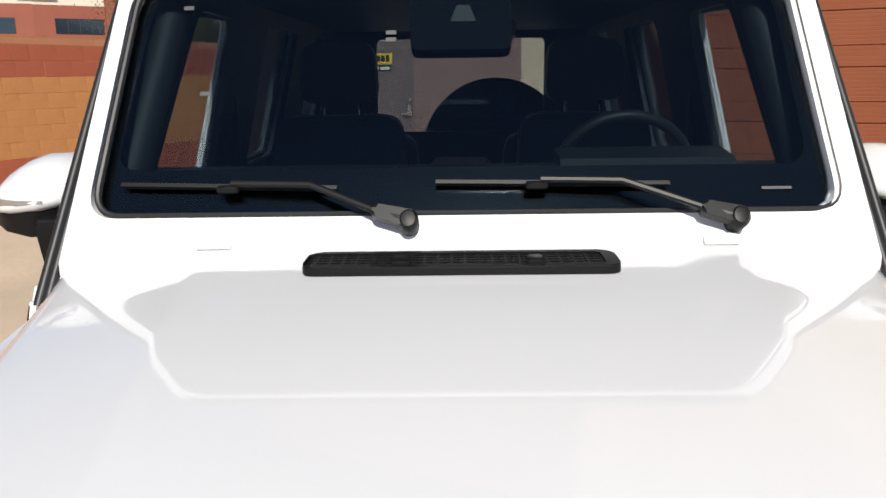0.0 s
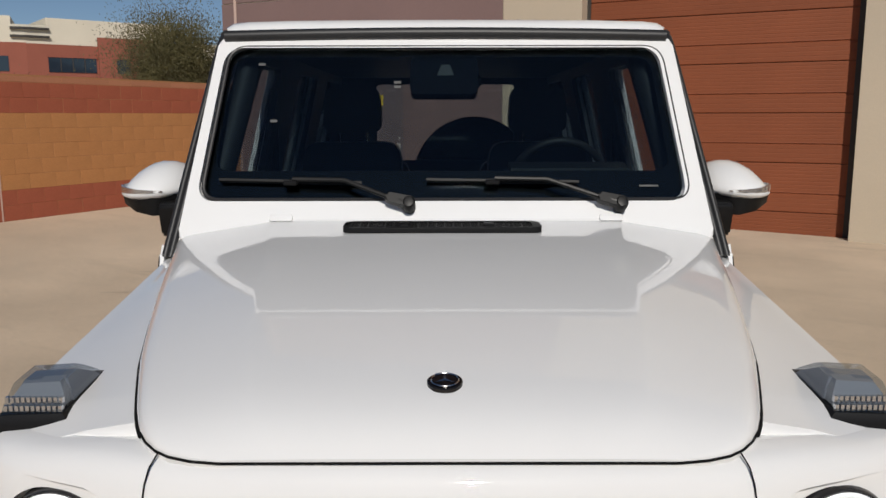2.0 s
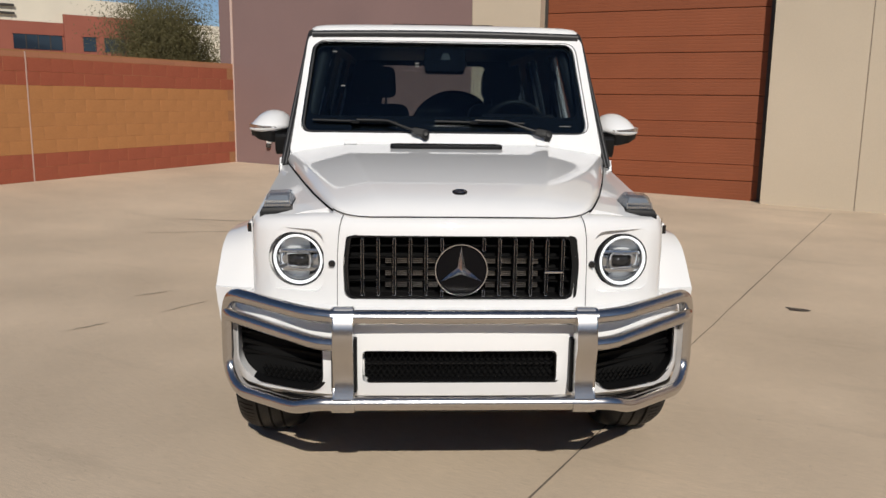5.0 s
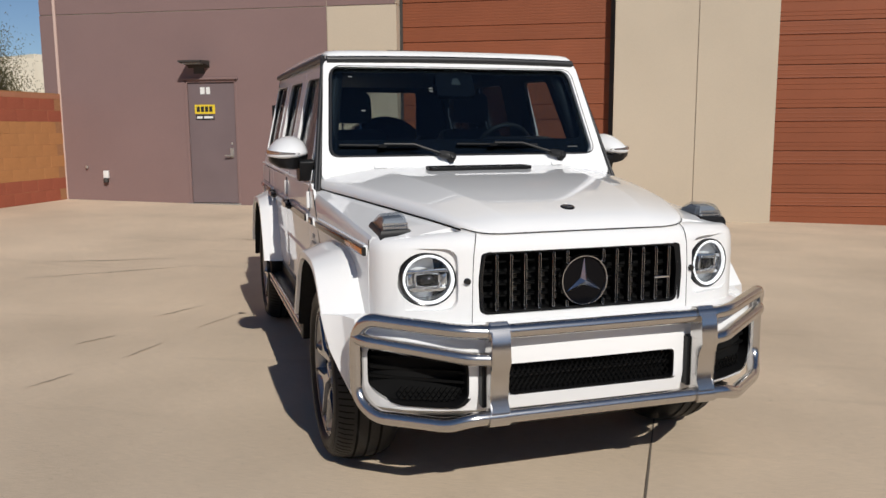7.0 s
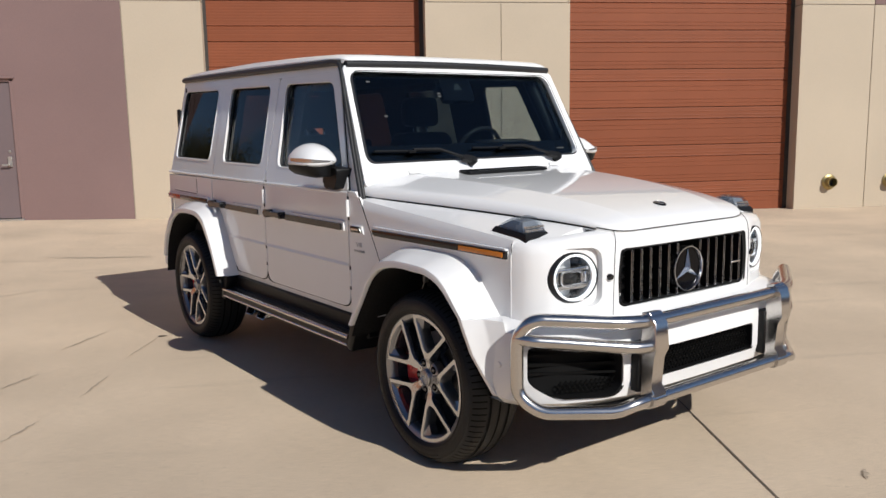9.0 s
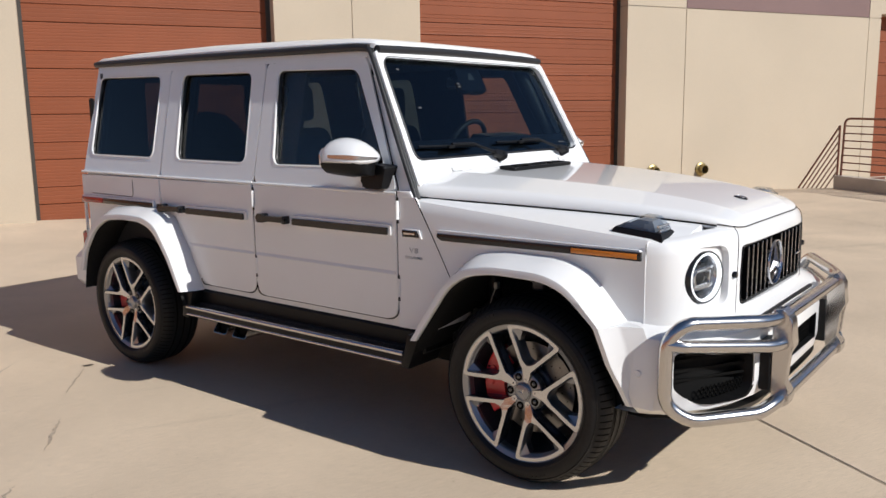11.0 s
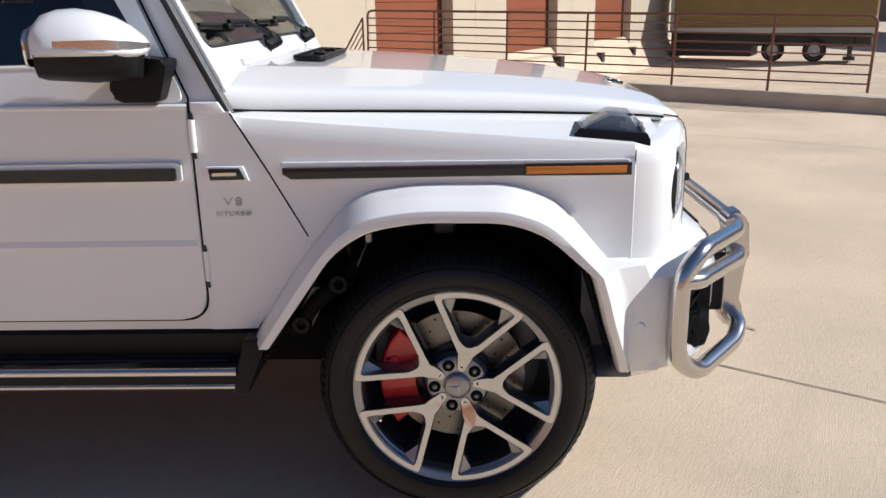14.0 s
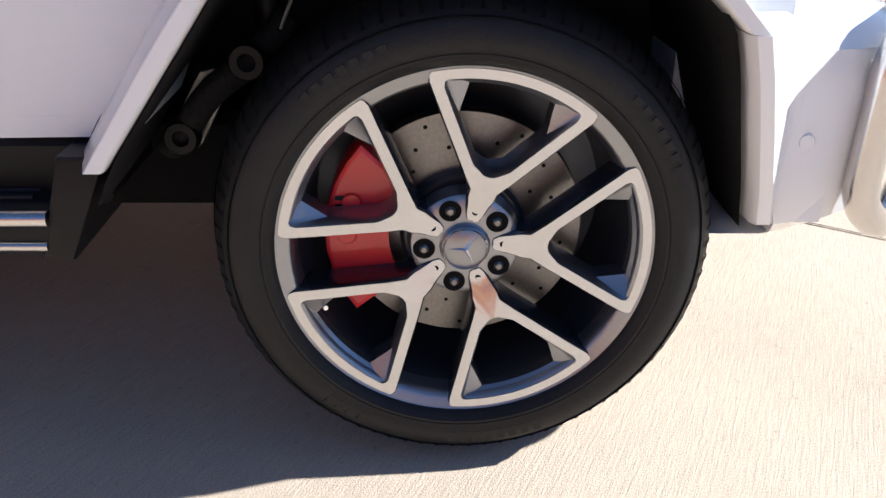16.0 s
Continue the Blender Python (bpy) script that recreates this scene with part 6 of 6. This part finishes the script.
# -- mirrors --
for sg in (1, -1):
    rows = []
    for x, zt, zb, yf, yr in ((0.842, 1.352, 1.336, 0.875, 0.965), (0.848, 1.380, 1.332, 0.845, 0.985), (0.862, 1.402, 1.328, 0.808, 1.010), (0.885, 1.418, 1.322, 0.778, 1.022), (0.915, 1.427, 1.317, 0.762, 1.028), (0.945, 1.428, 1.314, 0.756, 1.028), (0.975, 1.421, 1.312, 0.758, 1.026), (1.005, 1.405, 1.313, 0.768, 1.020), (1.030, 1.382, 1.317, 0.786, 1.010), (1.048, 1.356, 1.322, 0.815, 0.980), (1.057, 1.336, 1.326, 0.86, 0.965)):
        k, h = (yr - yf) / 0.245, zt - zb
        rows.append([(sg * x, yf + k * a, zb + h * b) for a, b in ((0.020, 0.0), (0.004, 0.08), (0.0, 0.20), (0.012, 0.38), (0.038, 0.60), (0.075, 0.81), (0.115, 0.94), (0.155, 1.0), (0.195, 0.985), (0.222, 0.92), (0.238, 0.78), (0.245, 0.60), (0.245, 0.0))])
    m = cpart("door_mirror", loft(rows), PAINT, smooth=60, label="white door mirror with a black lower shell")
    rows = []
    for x, zt, zb, yf, yr in ((0.848, 1.340, 1.268, 0.85, 1.000), (0.875, 1.332, 1.250, 0.80, 1.020), (0.94, 1.322, 1.250, 0.772, 1.022), (0.995, 1.318, 1.262, 0.780, 1.016), (1.038, 1.324, 1.288, 0.803, 1.000)):
        rows.append([(sg * x, yf + 0.01, zb + 0.01), (sg * x, yf, zt), (sg * x, yr, zt), (sg * x, yr, zb + 0.008), (sg * x, (yf + yr) / 2, zb)])
    part("lower_shell", loft(rows), MATT_BLACK, m, "black plastic", smooth=60)
    part("turn_strip", loft([[(sg * x, y - 0.0015, z - h), (sg * x, y - 0.0015, z + h), (sg * x, y + 0.012, z + h), (sg * x, y + 0.012, z - h)] for x, y, z, h in ((0.900, 0.770, 1.338, 0.003), (0.945, 0.7555, 1.339, 0.005), (0.985, 0.7605, 1.340, 0.007), (1.015, 0.774, 1.342, 0.009), (1.035, 0.793, 1.344, 0.009), (1.050, 0.822, 1.346, 0.010), (1.056, 0.872, 1.347, 0.009), (1.055, 0.930, 1.347, 0.008))]), LAMP_GREY, m, "grey turn signal strip")
    part("mirror_foot", prism(rounded2([(0.735, 1.300), (0.740, 1.270), (0.762, 1.196), (0.868, 1.196), (0.885, 1.215), (0.885, 1.245), (0.86, 1.285), (0.82, 1.31)], 0.012, 4), lambda y, z, d: (sg * d, y, z), 0.80, 0.905, bevel=0.010), MATT_BLACK, m)
    part("mirror_face", prism(rounded2([(0.87, 1.29), (1.02, 1.295), (1.025, 1.37), (0.97, 1.395), (0.87, 1.39)], 0.02), lambda x, z, d: (sg * x, d, z), 1.024, 1.0295), CHROME, m)


# -- wipers --
def wiper(px, pz, tip, blade0, blade1):
    """Pivot, bent arm and blade lying low on the glass."""
    g = lambda x, z, d: Vector(plate(x, z, d))
    w = cpart("wiper", tube([g(px, pz, 0.055), g(px - 0.05, pz + 0.012, 0.052), g(tip[0], tip[1], 0.034), g(tip[0] - 0.16, tip[1] + 0.006, 0.026)], 0.0075, sides=8), MATT_BLACK)
    part("pivot_cap", lathe([(0.0, 0.026), (0.014, 0.024), (0.02, 0.016), (0.02, -0.03)], lambda a, b, d: tuple(g(px + a, pz + b, 0.04 + d)), 20), MATT_BLACK, w)
    part("arm_head", prism(rounded2([(px - 0.075, pz + 0.008), (px + 0.014, pz - 0.018), (px + 0.018, pz + 0.015), (px - 0.068, pz + 0.030)], 0.010), plate, 0.03, 0.060, bevel=0.006), MATT_BLACK, w)
    part("blade", loft([[tuple(g(x, z, 0.002)), tuple(g(x, z + 0.002, 0.012)), tuple(g(x, z + 0.009, 0.012)), tuple(g(x, z + 0.012, 0.003))] for x, z in (blade0, ((blade0[0] + blade1[0]) / 2, (blade0[1] + blade1[1]) / 2), blade1)]), MATT_BLACK, w)
    part("blade_clip", boxes((tip[0] - 0.19, g(tip[0], tip[1], 0.03).y - 0.004, tip[1] - 0.002, tip[0] - 0.145, g(tip[0], tip[1], 0.01).y, tip[1] + 0.014), bevel=0.004), MATT_BLACK, w)


wiper(-0.112, 1.294, (-0.31, 1.366), (-0.70, 1.372), (-0.26, 1.362))
wiper(0.528, 1.294, (0.31, 1.368), (-0.06, 1.371), (0.41, 1.364))
cpart("vin_plate", prism([(0.60, 1.362), (0.66, 1.362), (0.66, 1.367), (0.60, 1.367)], plate, -0.0105, -0.0095), STICKER, glass, smooth=0)


# -- wheels --
def wheel(sg, y, front, turn):
    """Tyre with tread, alloy rim with five twin spokes, drilled disc and red caliper."""
    out = 0.932
    c, s_ = math.cos(turn), math.sin(turn)

    def fn(a, b, d):
        # a to the front as seen from outside, b up, d inwards
        return (sg * (out - d), y + (a * c - b * s_), 0.394 + (a * s_ + b * c))
    tyre_prof = [(0.2855, 0.034), (0.290, 0.0185), (0.297, 0.010), (0.304, 0.0035), (0.313, 0.0035), (0.318, 0.0015), (0.330, 0.0), (0.350, 0.005), (0.364, 0.016), (0.375, 0.030), (0.383, 0.048), (0.3885, 0.070), (0.392, 0.10), (0.3935, 0.145), (0.392, 0.19), (0.388, 0.225), (0.372, 0.262), (0.35, 0.28), (0.30, 0.275), (0.288, 0.26)]
    w = cpart("wheel", lathe(tyre_prof, fn, 96), TYRE, label="black low-profile tyre on a five twin-spoke alloy rim")
    # tread grooves and shoulder blocks
    for d in (0.095, 0.145, 0.195):
        part("tread_groove", lathe([(0.3945, d - 0.005), (0.3952, d), (0.3945, d + 0.005)], fn, 96), VOID, w)
    bm = bmesh.new()
    for k in range(84):
        a = k * math.tau / 84
        for (r0, d0), (r1, d1) in (((0.366, 0.018), (0.3895, 0.078)),):
            v = []
            for da, (r, d) in ((-0.008, (r0, d0)), (0.008, (r0, d0)), (0.010, (0.3805, 0.042)), (-0.006, (0.3805, 0.042))):
                v.append(bm.verts.new(fn((r + 0.0012) * math.cos(a + da), (r + 0.0012) * math.sin(a + da), d - 0.001)))
            bm.faces.new(v)
            v = []
            for da, (r, d) in ((-0.006, (0.3805, 0.042)), (0.010, (0.3805, 0.042)), (0.016, (r1, d1)), (0.002, (r1, d1))):
                v.append(bm.verts.new(fn((r + 0.0012) * math.cos(a + da), (r + 0.0012) * math.sin(a + da), d - 0.001)))
            bm.faces.new(v)
    part("shoulder_tread", bm, VOID, w, smooth=0)["kind"] = "stuff"
    # raised bars in place of the sidewall writing, and rib rings
    for r, d in ((0.309, 0.0045), (0.3575, 0.0095)):
        part("sidewall_rib", lathe([(r - 0.002, d + 0.002), (r, d - 0.0025), (r + 0.002, d + 0.002)], fn, 96), TYRE, w)
    for start, n in ((3.75, 8), (4.65, 4), (1.75, 7), (0.25, 7)):
        for k in range(n):
            a = start + k * 0.062
            q = [(0.324, a), (0.324, a + 0.04), (0.343, a + 0.04), (0.343, a)]
            part("sidewall_bar", prism([(r * math.cos(t), r * math.sin(t)) for r, t in q], fn, 0.003, 0.0002), TYRE, w, smooth=0)
    # barrel and lip
    rim = part("rim", lathe([(0.293, 0.034), (0.2925, 0.0205), (0.2895, 0.0185), (0.2865, 0.0205), (0.272, 0.0245), (0.267, 0.029), (0.263, 0.05), (0.257, 0.10), (0.25, 0.25)], fn, 80), ALLOY_GREY, w, "grey barrel with machined spokes")
    # dark inner skin and back disc put the shade inside the barrel into colour
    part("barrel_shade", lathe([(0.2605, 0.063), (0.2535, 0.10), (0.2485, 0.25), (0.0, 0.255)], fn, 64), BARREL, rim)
    part("hub_face", lathe([(0.0, 0.046), (0.036, 0.046), (0.040, 0.050), (0.074, 0.050), (0.084, 0.056), (0.090, 0.085), (0.06, 0.12)], fn, 48), ALLOY_GREY, rim)
    part("centre_cap", lathe([(0.0, 0.036), (0.032, 0.037), (0.0365, 0.041), (0.0375, 0.05)], fn, 32), ALLOY_GREY, rim, "grey centre cap with a star")
    bm = bmesh.new()
    mid = bm.verts.new(fn(0, 0, 0.0335))
    ring = [bm.verts.new(fn((0.028 if k % 2 == 0 else 0.004) * math.cos(math.pi / 2 + k * math.pi / 3), (0.028 if k % 2 == 0 else 0.004) * math.sin(math.pi / 2 + k * math.pi / 3), 0.0365)) for k in range(6)]
    for k in range(6):
        bm.faces.new((mid, ring[k], ring[(k + 1) % 6]))
    part("cap_star", bm, ALLOY, rim, smooth=0)
    part("cap_ring", lathe([(0.0325, 0.037), (0.0338, 0.0345), (0.0352, 0.037)], fn, 32), ALLOY, rim)

    def pol(r, deg, th):
        t = radians(deg) + th
        return (r * math.cos(t), r * math.sin(t))

    depth = lambda r: 0.020 + 0.006 * smooth01((0.27 - r) / 0.15) + 0.022 * smooth01((0.125 - r) / 0.075)

    def mirrored(half):
        return half + [(u, -v) for u, v in half[::-1]]

    arc = lambda r, degs: [(r * math.cos(radians(t)), r * math.sin(radians(t))) for t in degs]
    arm = lambda k0, k1, u0, v0, u1, v1: [(u0 + (u1 - u0) * k / 6, v0 + (v1 - v0) * k / 6) for k in range(k0, k1)]
    # half contours, from the hub out along one arm and back along the rim lip
    rim_deg = (22.0, 19.0, 15.5, 12.0, 8.0, 4.0, 0.5)
    mid_v = lambda u: 0.0165 + (u - 0.110) * 0.70
    half = 0.0098
    OUT = mirrored([(0.0435, 0.003), (0.0455, 0.0085), (0.054, 0.0122), (0.066, 0.0142), (0.077, 0.0165), (0.086, 0.0192)] + arm(0, 7, 0.101, mid_v(0.101) + half, 0.2450, mid_v(0.2450) + half) + [(0.2535, 0.1232)] + arc(0.2855, (25.1,) + rim_deg))
    INN = mirrored([(0.0435, 0.0), (0.0455, 0.0), (0.054, 0.0), (0.078, 0.0), (0.104, 0.0), (0.126, 0.0)] + [(0.1275, 0.0085)] + arm(1, 7, 0.121, mid_v(0.121) - half, 0.2415, mid_v(0.2415) - half) + [(0.2495, 0.1000)] + arc(0.2715, (20.9, 18.8, 16.0, 13.0, 10.0, 7.0, 3.5, 0.5)))
    HOL = mirrored([(0.135, 0.0)] * 6 + [(0.1355, 0.004)] + arm(1, 7, 0.130, mid_v(0.130) - half - 0.0075, 0.206, mid_v(0.206) - half - 0.0075) + [(0.2125, 0.0665)] + arc(0.2605, (14.2, 13.0, 11.5, 9.8, 7.8, 5.5, 3, 0.5)))
    for k in range(5):
        th = k * math.tau / 5
        turned = lambda p: (p[0] * math.cos(th) - p[1] * math.sin(th), p[0] * math.sin(th) + p[1] * math.cos(th))

        def place(a, b, d):
            u, v = turned((a, b))
            return fn(u, v, d + depth(math.hypot(a, b)))
        grown = [(u - (0.0022 if u < 0.06 else 0.0), v + math.copysign(0.0035 if u < 0.25 else 0.0, v)) for u, v in OUT]
        sp = part("spoke", loft([[place(*p, 0.062) for p in grown], [place(*p, 0.005) for p in grown], [place(*p, 0.0004) for p in OUT]], cap=False), ALLOY_SHADED, rim, smooth=35)
        part("spoke_pocket", loft([[place(*p, 0.0004) for p in INN], [place(p[0] + 0.003, p[1] * 0.97, 0.006) for p in INN], [place(*p, 0.022) for p in HOL], [place(*p, 0.060) for p in HOL]], cap=False), ALLOY_GREY, sp, "grey painted pocket", smooth=35)
        part("spoke_face", loft([[place(*p, 0.0) for p in OUT], [place(*p, 0.0) for p in INN]], cap=False), ALLOY, sp, "bright machined face", smooth=50)
        hx = 0.059
        part("root_hole", lathe([(0.0, -0.0006), (0.0048, -0.0006)], lambda a, b, d: place(a + hx, b, d), 12), VOID, sp, smooth=0)
        bx, by = pol(0.064, 36, th)
        nut = part("wheel_nut", lathe([(0.0, 0.043), (0.005, 0.0435), (0.0085, 0.047), (0.0085, 0.06)], lambda a, b, d: fn(bx + a, by + b, d), 6), DISC, rim)
        part("nut_well", lathe([(0.0175, 0.0490), (0.0165, 0.0494), (0.0, 0.0494)], lambda a, b, d: fn(bx + a, by + b, d), 20), VOID, rim)
    vx, vy = pol(0.252, 33, radians(-90 - 36 + 36))
    part("valve_stem", tube([fn(vx, vy, 0.05), fn(vx * 0.96, vy * 0.96, 0.035)], 0.004, sides=8), CHROME, rim)

    # brake disc with drilled holes and caliper stay upright
    def up(a, b, d):
        return (sg * (out - d), y + a, 0.393 + b)
    disc = part("brake_disc", lathe([(0.10, 0.125), (0.195, 0.125), (0.197, 0.128), (0.197, 0.15), (0.10, 0.15)], up, 64), DISC, w, "drilled steel brake disc")
    bm = bmesh.new()
    for k in range(36):
        a = k * math.tau / 36
        r = 0.125 + 0.055 * ((k * 2) % 5) / 4
        q = [up(r * math.cos(a) + 0.0036 * math.cos(t), r * math.sin(a) + 0.0036 * math.sin(t), 0.1242) for t in [j * math.tau / 8 for j in range(8)]]
        bm.faces.new([bm.verts.new(p) for p in q])
    part("drilling", bm, VOID, disc, smooth=0)["kind"] = "stuff"
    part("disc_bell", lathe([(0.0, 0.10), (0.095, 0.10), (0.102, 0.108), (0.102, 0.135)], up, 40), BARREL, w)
    poly = []
    lim = (12, 62) if front else (150, 195)
    a0, a1 = (math.radians(-38), math.radians(44))
    for t in [a0 + (a1 - a0) * k / 8 for k in range(9)]:
        poly.append((0.222 * math.cos(t), 0.222 * math.sin(t)))
    for t in [a1 - (a1 - a0) * k / 8 for k in range(9)]:
        poly.append((0.128 * math.cos(t), 0.128 * math.sin(t)))
    side = 1
    cal = part("brake_caliper", prism([(side * a, b) for a, b in poly], up, 0.165, 0.088, bevel=0.008), CALIPER, w, "red painted brake caliper")
    for t in (0.02, 0.32):
        bx, by = side * 0.186 * math.cos(t), 0.186 * math.sin(t)
        part("caliper_boss", lathe([(0.0, 0.082), (0.014, 0.083), (0.018, 0.09)], lambda a, b, d: up(bx + a, by + b, d), 16), CALIPER, cal)
    for k in range(3):
        part("caliper_bar", boxes((min(sg * (out - 0.087), sg * (out - 0.0855)), y + side * 0.19 - 0.012, 0.393 + 0.035 + k * 0.014, max(sg * (out - 0.087), sg * (out - 0.0855)), y + side * 0.19 + 0.012, 0.393 + 0.042 + k * 0.014)), GLOSS_BLACK, cal, smooth=0)


for sg in (-1, 1):
    wheel(sg, 0.02, True, radians(32))
    wheel(sg, 2.89, False, radians(32))

# -- rear end --
cpart("rear_bumper", boxes((-0.915, 3.32, 0.44, 0.915, 3.53, 0.67), bevel=0.04), PAINT)
sp = cpart("spare_wheel_cover", lathe([(0.0, 3.72), (0.33, 3.72), (0.375, 3.70), (0.39, 3.66), (0.39, 3.47), (0.0, 3.45)], lambda a, b, d: (0.19 + a, d, 1.18 + b), 48), GLOSS_BLACK)

# -- inside --
for sg in (1, -1):
    ln = cpart("side_lining", prism([(0.76, 1.10), (3.34, 1.10), (3.34, 1.815), (1.06, 1.815)], upper(sg), -0.085, -0.061), DASH, label="black door and pillar trim")
    for w in ([(0.93, 1.275), (1.47, 1.275), (1.475, 1.755), (1.13, 1.755)], [(1.86, 1.29), (2.38, 1.29), (2.40, 1.76), (1.87, 1.76)], [(2.72, 1.30), (3.28, 1.30), (3.28, 1.77), (2.73, 1.77)]):
        cut(ln, prism(rounded2(w, 0.05), lambda y, z, d: (sg * d, y, z), 0.4, 1.0))
    cpart("pillar_trim", tube([(sg * 0.752, 0.775, 1.22), (sg * 0.735, 0.83, 1.36), (sg * 0.655, 1.035, 1.79)], 0.042, sides=12), DASH)
    cpart("door_card", boxes((min(sg * 0.74, sg * 0.772), 0.74, 0.70, max(sg * 0.74, sg * 0.772), 3.33, 1.20), bevel=0.01), DASH)
    cpart("seat_belt", tube([(sg * 0.705, 1.60, 1.68), (sg * 0.71, 1.62, 1.1)], 0.018, sides=6), LEATHER)
gate = cpart("tailgate_lining", boxes((-0.72, 3.325, 0.72, 0.72, 3.35, 1.815)), DASH)
cut(gate, prism(rounded2([(-0.41, 1.30), (0.445, 1.30), (0.445, 1.765), (-0.41, 1.765)], 0.03), lambda x, z, d: (x, d, z), 3.2, 3.6))
cpart("cabin_floor", boxes((-0.77, 0.73, 0.70, 0.77, 3.34, 0.73)), DASH)
cpart("dashboard", loft([[(x, 0.90, 0.9), (x, 0.77, 0.95), (x, 0.745, 1.31), (x, 0.82, 1.365), (x, 1.0, 1.385), (x, 1.08, 1.35), (x, 1.11, 1.15), (x, 1.04, 0.9)] for x in (-0.76, -0.3, 0.3, 0.76)]), DASH)
cpart("instrument_hood", loft([[(x, 0.93, 1.34), (x, 0.94, 1.40), (x, 1.06, 1.415), (x, 1.12, 1.34)] for x in (0.22, 0.29, 0.56, 0.62)]), DASH)
sw = cpart("steering_wheel", tube([(0.425 + 0.178 * math.cos(a), 1.26 - 0.065 * math.sin(a), 1.315 + 0.168 * math.sin(a)) for a in [k * math.tau / 40 for k in range(40)]], 0.0155, sides=12, closed=True), LEATHER)
part("wheel_hub", boxes((0.355, 1.24, 1.26, 0.495, 1.285, 1.365), bevel=0.02), LEATHER, sw)
for a in (0.0, math.pi, -math.pi / 2):
    part("wheel_spoke", tube([(0.425 + 0.05 * math.cos(a), 1.265, 1.315 + 0.05 * math.sin(a)), (0.425 + 0.175 * math.cos(a), 1.26 - 0.065 * math.sin(a), 1.315 + 0.165 * math.sin(a))], 0.013, sides=8), STEEL, sw)


def seat(x, y, top, head):
    """Seat with a backrest up to top and a headrest between two heights."""
    s = cpart("seat", boxes((x - 0.25, y - 0.30, 0.72, x + 0.25, y + 0.22, 0.93), bevel=0.05), LEATHER)
    part("backrest", prism(rounded2([(x - 0.25, 0.88), (x + 0.25, 0.88), (x + 0.21, top), (x - 0.21, top)], 0.07), lambda u, v, d: (u, y + 0.20 + d + (v - 0.88) * 0.22, v), -0.07, 0.07, bevel=0.03), LEATHER, s, smooth=60)
    part("headrest", prism(rounded2([(x - 0.13, head[0]), (x + 0.13, head[0]), (x + 0.12, head[1]), (x - 0.12, head[1])], 0.05), lambda u, v, d: (u, y + 0.33 + d, v), -0.045, 0.05, bevel=0.02), LEATHER, s, smooth=60)
    for dx in (-0.06, 0.06):
        part("headrest_post", tube([(x + dx, y + 0.32, top - 0.02), (x + dx, y + 0.335, head[0] + 0.02)], 0.007, sides=8), CHROME, s)


for x in (-0.41, 0.41):
    seat(x, 1.55, 1.46, (1.50, 1.70))
    seat(x, 2.45, 1.33, (1.335, 1.41))
cpart("rear_seat_centre", boxes((-0.15, 2.15, 0.72, 0.15, 2.85, 1.22), bevel=0.04), LEATHER)
cpart("headlining", boxes((-0.69, 1.0, 1.805, 0.69, 3.33, 1.820)), DASH)
mi = cpart("mirror_console", prism(rounded2([(-0.115, 1.655), (0.105, 1.655), (0.105, 1.775), (-0.115, 1.775)], 0.02), plate, -0.06, -0.022), GLOSS_BLACK)
part("inside_mirror", boxes((-0.12, 0.97, 1.66, 0.12, 1.0, 1.72), bevel=0.015), GLOSS_BLACK, mi)
part("camera_window", prism([(-0.028, 1.715), (0.028, 1.715), (0.014, 1.75), (-0.014, 1.75)], plate, -0.0215, -0.0205), STICKER, mi, smooth=0)
trinket = cpart("dash_trinket", boxes((0.500, 0.862, 1.366, 0.575, 0.880, 1.384), bevel=0.005), CALIPER, label="small red and white thing on the dashboard")
for x in (0.572, 0.592, 0.612):
    part("bead", lathe([(0.0, -0.009), (0.006, -0.006), (0.009, 0.0), (0.006, 0.006), (0.0, 0.009)], lambda a, b, d: (x + a, 0.871 + b, 1.377 + d), 12), SIGN_WHITE, trinket)
